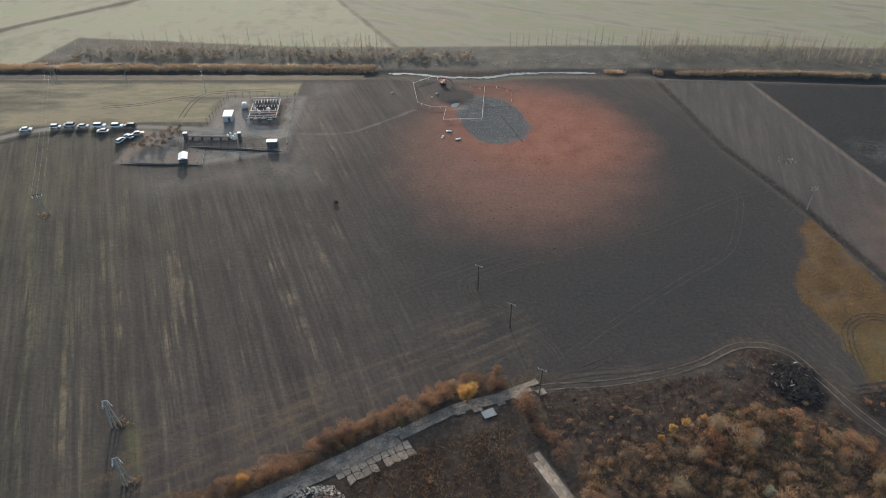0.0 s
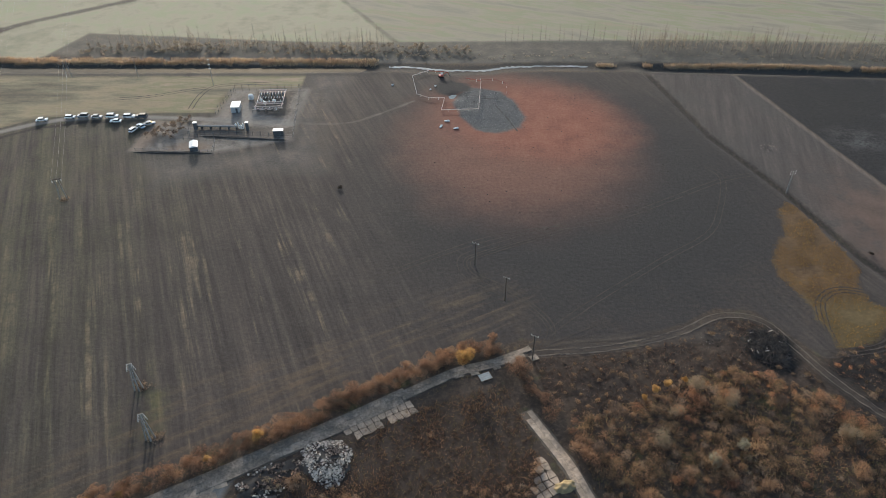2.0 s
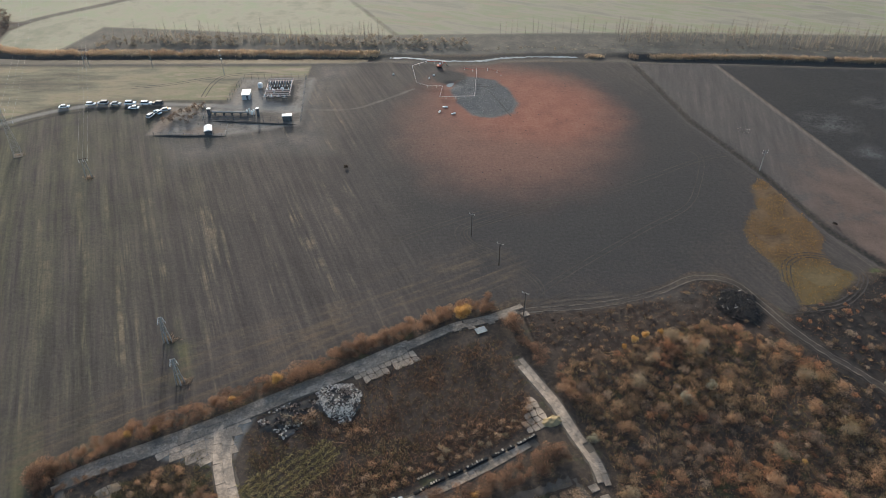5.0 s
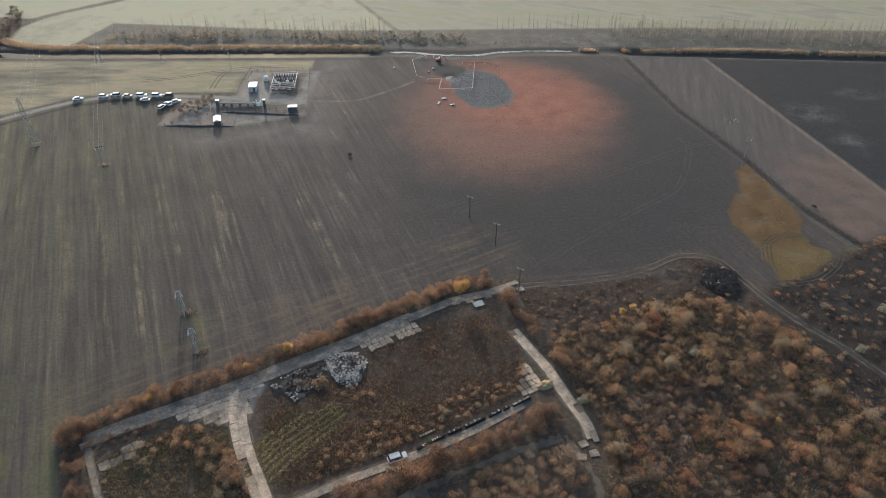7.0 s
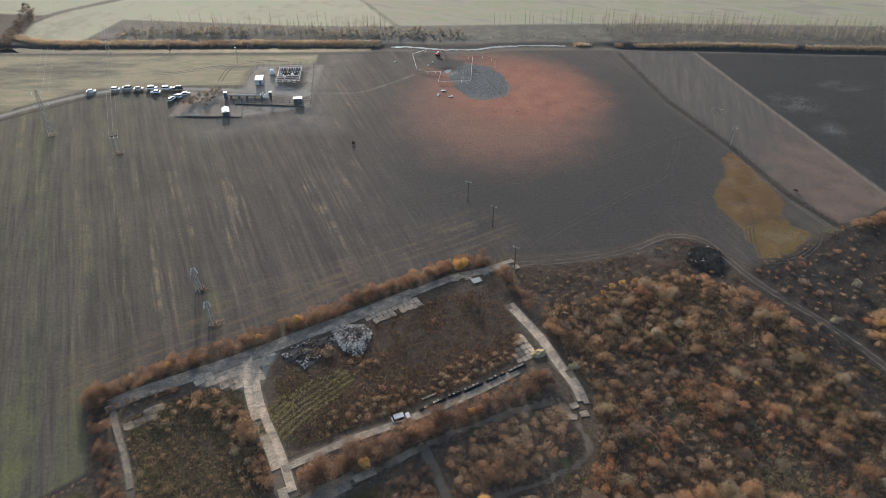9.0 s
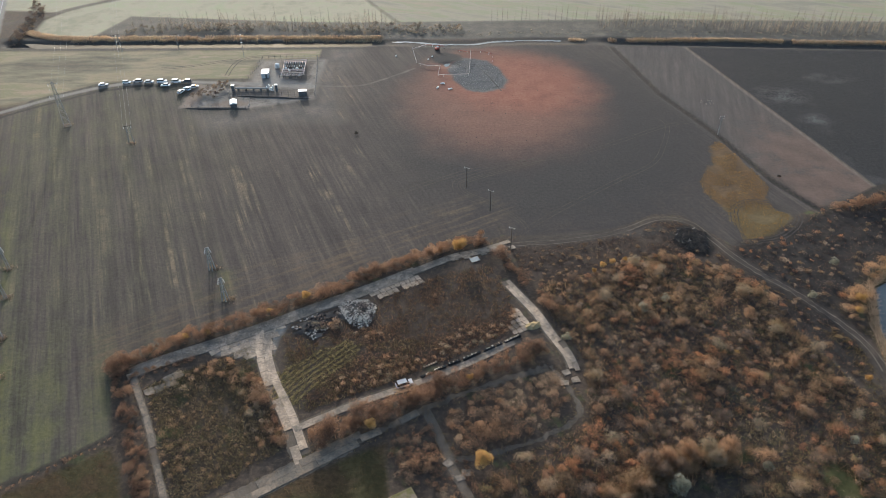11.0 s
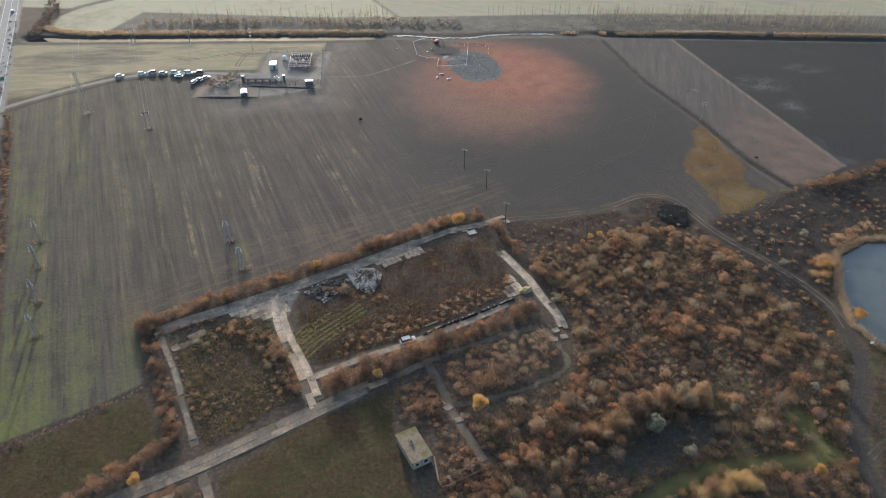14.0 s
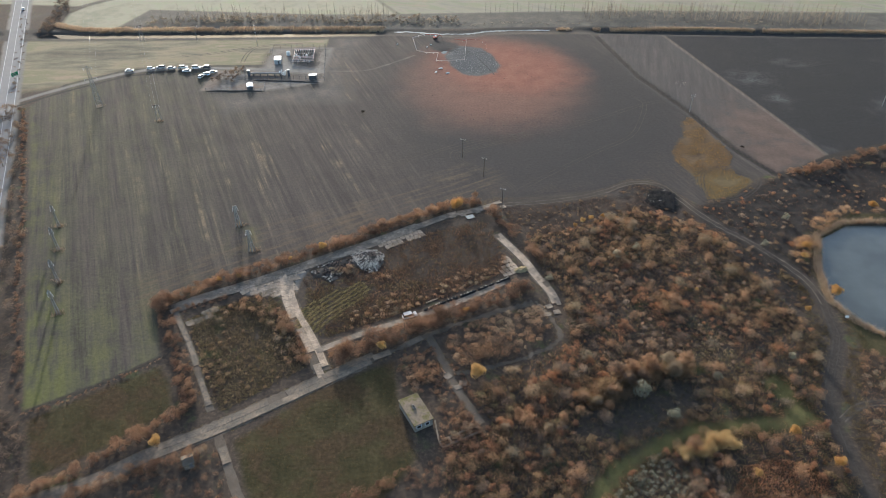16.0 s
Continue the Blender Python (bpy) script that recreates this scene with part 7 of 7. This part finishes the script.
fence("compound_fence", [(-90, 240), (-87.5, 262.5), (-60, 262.2), (-56.5, 221.5), (-96, 222.5), (-98, 236)], "grey wire fence round the gas compound", 3.0)
fence("shed_fence", [(-113, 213), (-84.5, 211.5), (-85.5, 220), (-100, 221)], "low grey fence round the pump shed", 1.3)
bank = thing("earth_bank", Matrix(), "low dark earth bank below the shed", "earth bank")
mound(-99, 211.8, 15, 1.0, 0.5, -2, 33, DIRT, bank)
bank2 = thing("earth_bank", Matrix(), "low dark earth bank along the compound", "earth bank")
mound(-76, 222.2, 19, 0.9, 0.5, -6, 34, DIRT, bank2)
mast = thing("lamp_mast", on_ground(-98.0, 267.7), "tall thin lamp mast near the compound", "mast")
part("shaft", tube(bmesh.new(), (0, 0, 0), (0, 0, 11.6), 0.14, 0.07, 6), STEEL, mast)
for z in (11.5, 9.4, 7.6):
    bm = bmesh.new()
    box(bm, 0.8, 0.5, 0.3, (0, -0.3, z), bevel=0.05)
    part("floodlight", bm, PORCELAIN, mast, "white floodlight head")
growth("compound_bushes", scatter([(-113, 222), (-104, 238), (-99, 238), (-100, 222)], 2.2, np.random.default_rng(170), 400), low_kinds, TWIG, "bare grey bushes beside the compound", "bushes", 171, (0.8, 1.4), squash=1.7)

# ---- well site ----
BARRIER = [(1, 279), (-6, 280), (-13.1, 274.6), (-10.7, 256.7), (-5.5, 253.2), (0.7, 253.2), (-0.6, 242.5), (14.3, 243.3), (16.4, 269.0), (10.2, 271.7)]
barrier = thing("tape_barrier", Matrix(), "white and red tape barrier on short posts", "barrier")
first = None
for x, y, _ in along(BARRIER, 4.0):
    m = on_ground(x, y)
    if first is None:
        first = part("post", tube(bmesh.new(), (0, 0, -0.2), (0, 0, 1.1), 0.06, sides=5), WHITE, barrier)
        first.matrix_basis = m
    else:
        again(first, m, barrier)
for i, ((ax, ay), (bx, by)) in enumerate(zip(BARRIER, BARRIER[1:])):
    ln, ang = math.hypot(bx - ax, by - ay), math.degrees(math.atan2(by - ay, bx - ax))
    bm = bmesh.new()
    box(bm, ln, 0.08, 0.2, (0, 0, 0))
    o = part("tape", bm, TAPE if i not in (0, 8) else RED, barrier)
    o.matrix_basis = pose((ax + bx) / 2, (ay + by) / 2, float(ground_z((ax + bx) / 2, (ay + by) / 2)) + 0.75, 0, 0, ang)

frame2 = thing("tape_barrier", Matrix(), "faded red tape barrier beside the clay crater", "barrier")
RAIL = [(16.4, 270.6), (21.9, 270.4), (27.2, 266.6), (26.6, 257)]
for x, y, _ in along(RAIL, 5.0):
    part("post", tube(bmesh.new(), (0, 0, -0.2), (0, 0, 1.0), 0.06, sides=5), WHITE, frame2).matrix_basis = on_ground(x, y)
for (ax, ay), (bx, by) in zip(RAIL, RAIL[1:]):
    o = part("tape", box(bmesh.new(), math.hypot(bx - ax, by - ay), 0.05, 0.1), RED, frame2)
    o.matrix_basis = pose((ax + bx) / 2, (ay + by) / 2, float(ground_z((ax + bx) / 2, (ay + by) / 2)) + 0.75, 0, 0, math.degrees(math.atan2(by - ay, bx - ax)))
strips("clay_scar", [(bow(q), 0.45, 0.05, 0, 0.8) for q in ([(14.5, 253.4), (20, 254), (26.3, 254.1)], [(20.6, 250.1), (24.5, 239), (28.6, 225.8)], [(9, 259), (13, 256.5), (18, 256)])], SOOT, "dark lines across the grey clay", "track")

cr = np.random.default_rng(180)
n = 1700
a, r = cr.uniform(0, 6.283, n), np.sqrt(cr.uniform(0, 1, n))
pts = np.column_stack([18 + 12.6 * r * np.cos(a) - 2.4 * r * np.sin(a), 244.5 + 17.5 * r * np.sin(a)])
v, f = chunks(cr, pts, ground_z(pts[:, 0], pts[:, 1]) + 0.01, 0.2, 0.18)
tagged(new("clay_lumps", from_arrays("clay_lumps", v, f, [ASHCHUNK])), "grey clay lumps thrown out of the well", "clay lumps", kind="stuff")
n = 110
a, r = cr.uniform(0, 6.283, n), np.sqrt(cr.uniform(0, 1, n))
pts = np.column_stack([34 + 50 * r * np.cos(a), 212 + 50 * r * np.sin(a)])
v, f = chunks(cr, pts, ground_z(pts[:, 0], pts[:, 1]) + 0.02, 0.24, 0.4)
tagged(new("scattered_clods", from_arrays("scattered_clods", v, f, [SOOT])), "dark clods scattered over red dust", "clods", kind="stuff")


def wreck(at, turn, long_, label):
    """A bent piece of pale sheet steel with a dark frame."""
    e = thing("steel_fragment", on_ground(at[0], at[1], turn, 0, 0.55), label, "fragment", "steel fragments")
    bm = bmesh.new()
    box(bm, long_, 1.3, 0.5, (0, 0, 0.15), bevel=0.1)
    box(bm, long_ * 0.5, 1.0, 0.6, (long_ * 0.15, 0.1, 0.4), 15, 0.1, 12)
    part("shell", bm, WHITE, e)
    bm = bmesh.new()
    for y in (-0.7, 0.7):
        tube(bm, (-long_ / 2, y, 0.12), (long_ / 2, y, 0.3), 0.1, sides=6)
    part("frame", bm, DARKSTEEL, e)
    return e


wreck((-0.8, 230.2), 70, 3.4, "bent white steel wreckage on red dust")
wreck((1.6, 234.4), -10, 3.8, "dark-framed white wreckage on red dust")
wreck((5.0, 228.6), 10, 3.6, "flattened white wreckage on red dust")
wreck((-21.4, 266.8), 30, 1.6, "small white fragment on dark soil")
wreck((-3.2, 265.6), 60, 1.6, "pale wreckage beside the well crater")
wreck((-5.2, 262.4), 20, 1.4, "white fragment on blackened soil")

digger = thing("excavator", on_ground(-0.6, 274.5, 20, 0, 0.62), "red and white excavator beside the canal", "excavator")
for y in (-1.1, 1.1):
    bm = bmesh.new()
    box(bm, 3.6, 0.6, 0.8, (0, y, 0.05), bevel=0.2)
    part("track", bm, RUBBER, digger, "black crawler track")
bm = bmesh.new()
box(bm, 3.0, 2.5, 1.1, (-0.2, 0, 0.9), bevel=0.12)
part("body", bm, RED, digger)
bm = bmesh.new()
box(bm, 1.4, 1.1, 1.5, (0.7, 0.7, 1.4), bevel=0.1)
part("cab", bm, WHITE, digger, "white driver's cab")
part("boom", tube(bmesh.new(), (1.0, -0.3, 1.6), (4.2, -0.3, 3.6), 0.28, 0.2, 6), RED, digger)
part("arm", tube(bmesh.new(), (4.2, -0.3, 3.6), (6.0, -0.3, 1.2), 0.2, 0.16, 6), RED, digger)
bm = bmesh.new()
box(bm, 0.8, 1.0, 0.7, (6.1, -0.3, 0.4), bevel=0.15)
part("bucket", bm, DARKSTEEL, digger)

# ---- field oddments ----
for x, y, s in ((-35.2, 187.5, 0.8), (127, 150, 0.7)):
    b = plant("field_bush", 200 + int(s * 10), 1.3, 1.3, 380, foliage("dark_bush_twigs", ((0.0, (0.05, 0.042, 0.036)), (1.0, (0.09, 0.07, 0.055)))), "lone dark bush in bare soil", "bush", "", 0.3, 0.7, 4, 0.06)
    b.matrix_basis = on_ground(x, y, 0, 0.05, s * 0.9)
hs = np.random.default_rng(210)
pts = np.column_stack([hs.normal(119.5, 1.6, 40), hs.normal(212.9, 1.4, 40)])
v, f = chunks(hs, pts, ground_z(pts[:, 0], pts[:, 1]) + 0.03, 0.24, 0.4)
tagged(new("pale_lumps", from_arrays("pale_lumps", v, f, [RUBBLE])), "scatter of pale lumps on the strip field", "lumps", kind="stuff")

# Stands for a pale bluish slab, built as a thin uneven sheet.
sheet = thing("tarpaulin", on_ground(9.8, 103.2, 24, -0.16), "pale bluish slab, modelled as a thin crumpled sheet", "tarpaulin")
tn = 9
tx, ty = (q.ravel() for q in np.meshgrid(np.linspace(-1.5, 1.5, tn), np.linspace(-1.1, 1.1, tn)))
tz = 0.12 + 0.03 * np.sin(tx * 5 + ty) * np.cos(ty * 6) + 0.05 * np.sin(ty * 9)
ti = np.arange(tn * tn).reshape(tn, tn)
cover = new("cover", from_arrays("cover", np.column_stack([tx, ty, tz]), np.stack([ti[:-1, :-1], ti[:-1, 1:], ti[1:, 1:], ti[1:, :-1]], -1).reshape(-1, 4), [plain("blue_plastic_sheet", (0.26, 0.29, 0.29), 0.6)], True))
cover.parent = sheet

# ---- road sign ----
sign = thing("road_sign", on_ground(-211.5, 229.0, 60), "green direction sign on two posts beside highway", "road sign")
for x in (-1.0, 1.0):
    part("post", tube(bmesh.new(), (x, 0, -0.2), (x, 0, 3.6), 0.08, sides=6), STEEL, sign)
bm = bmesh.new()
box(bm, 3.6, 0.08, 1.8, (0, -0.12, 1.9), bevel=0.02)
panel = part("panel", bm, GREEN_SIGN, sign, "green enamel sign panel")
for k, w in enumerate((2.4, 1.8)):
    part("text_bar", box(bmesh.new(), w, 0.02, 0.3, (-0.3, -0.18, 2.15 + 0.75 * k)), LINE, panel)

# ---- derelict building ----
house = thing("derelict_building", on_ground(-9.4, 12.9, 27.0, 0.2), "derelict flat-roofed building of dirty white plaster", "building")
bm = bmesh.new()
W2, L2, HT = 2.6, 4.7, 2.75
for sx in (-1, 1):
    box(bm, 0.35, 2 * L2, HT, (sx * (W2 - 0.175), 0, 0))
for sy in (-1, 1):
    box(bm, 2 * W2 - 0.7, 0.35, HT, (0, sy * (L2 - 0.175), 0))
part("wall", bm, PLASTER, house)
mr, nt, b = mk("mossy_roof_felt", 0.95)
moss = smooth(nt, mth(nt, "ADD", mth(nt, "MULTIPLY", tex(nt, 0.35, 4), 0.7), mth(nt, "MULTIPLY", tex(nt, 3.0), 0.3)), 0.46, 0.62)
put(nt, b.inputs["Base Color"], mix(nt, moss, ramp(nt, tex(nt, 1.5, 5), (0.3, (0.13, 0.10, 0.072)), (0.7, (0.225, 0.175, 0.125))), ramp(nt, tex(nt, 4.0), (0.3, (0.07, 0.066, 0.024)), (0.7, (0.15, 0.13, 0.042)))))
bump(nt, b, tex(nt, 6.0), 0.3, 0.05)
bm = bmesh.new()
box(bm, 2 * W2 + 0.5, 2 * L2 + 0.5, 0.28, (0, 0, HT), bevel=0.05)
roof = part("roof", bm, mr, house, "mossy brown flat roof")
bm = bmesh.new()
box(bm, 0.7, 1.5, 0.45, (-0.2, 0.8, HT + 0.26), 0, 0.04)
part("hatch", bm, PLASTER, roof, "pale raised roof hatch")
# Black panel on top; its colour replaces the shade inside the hatch.
bm = bmesh.new()
box(bm, 0.35, 0.9, 0.12, (-0.2, 0.8, HT + 0.69))
part("hatch_opening", bm, SOOT, roof)
for x in (-1.4, 1.0):
    bm = bmesh.new()
    box(bm, 1.5, 0.12, 1.2, (x, -L2 - 0.02, 1.25))
    w = part("window", bm, GREYROOF, house, "grey window frame")
    part("pane", box(bmesh.new(), 1.1, 0.1, 0.85, (x, -L2 - 0.06, 1.42)), GLASS, w)
# Solid black panel; the doorway's inner darkness is only its colour.
bm = bmesh.new()
box(bm, 0.12, 1.0, 2.1, (W2 + 0.02, 1.5, 0.1))
part("door", bm, SOOT, house, "black panel for the dark inside of a doorway")

ruin = thing("ruined_foundation", Matrix(), "overgrown grid of broken concrete foundation beams", "ruin")
for ax, ay, bx, by in ((-4.4, 11.2, -3.4, 4.4), (-3.4, 4.4, 6.6, 9.2), (-2.4, 2.6, 7.6, 7.4), (-3.4, 4.4, -2.4, 2.6), (-0.9, 5.6, 0.1, 3.8), (1.6, 6.8, 2.6, 5.0), (4.1, 8.0, 5.1, 6.2), (6.6, 9.2, 7.6, 7.4)):
    bm = bmesh.new()
    box(bm, math.hypot(bx - ax, by - ay), 0.4, 0.7, (0, 0, -0.3), bevel=0.05)
    o = part("beam", bm, CONCRETE, ruin)
    o.matrix_basis = pose((ax + bx) / 2, (ay + by) / 2, 0, 0, 0, math.degrees(math.atan2(by - ay, bx - ax)))
marker = thing("marker_post", on_ground(121.3, 45.5), "short white marker post beside the track", "post")
part("shaft", tube(bmesh.new(), (0, 0, -0.1), (0, 0, 1.7), 0.12, sides=8), TIMBER, marker)
bm = bmesh.new()
box(bm, 1.1, 0.3, 0.7, (0, 0, 1.4), bevel=0.05)
part("board", bm, WHITE, marker, "white board")

hut("roadside_hut", (-66.0, -0.6), 25, 2.4, 3.0, 1.9, CONCRETE, ROADDUST, "small grey hut among brown scrub", "hut", True)
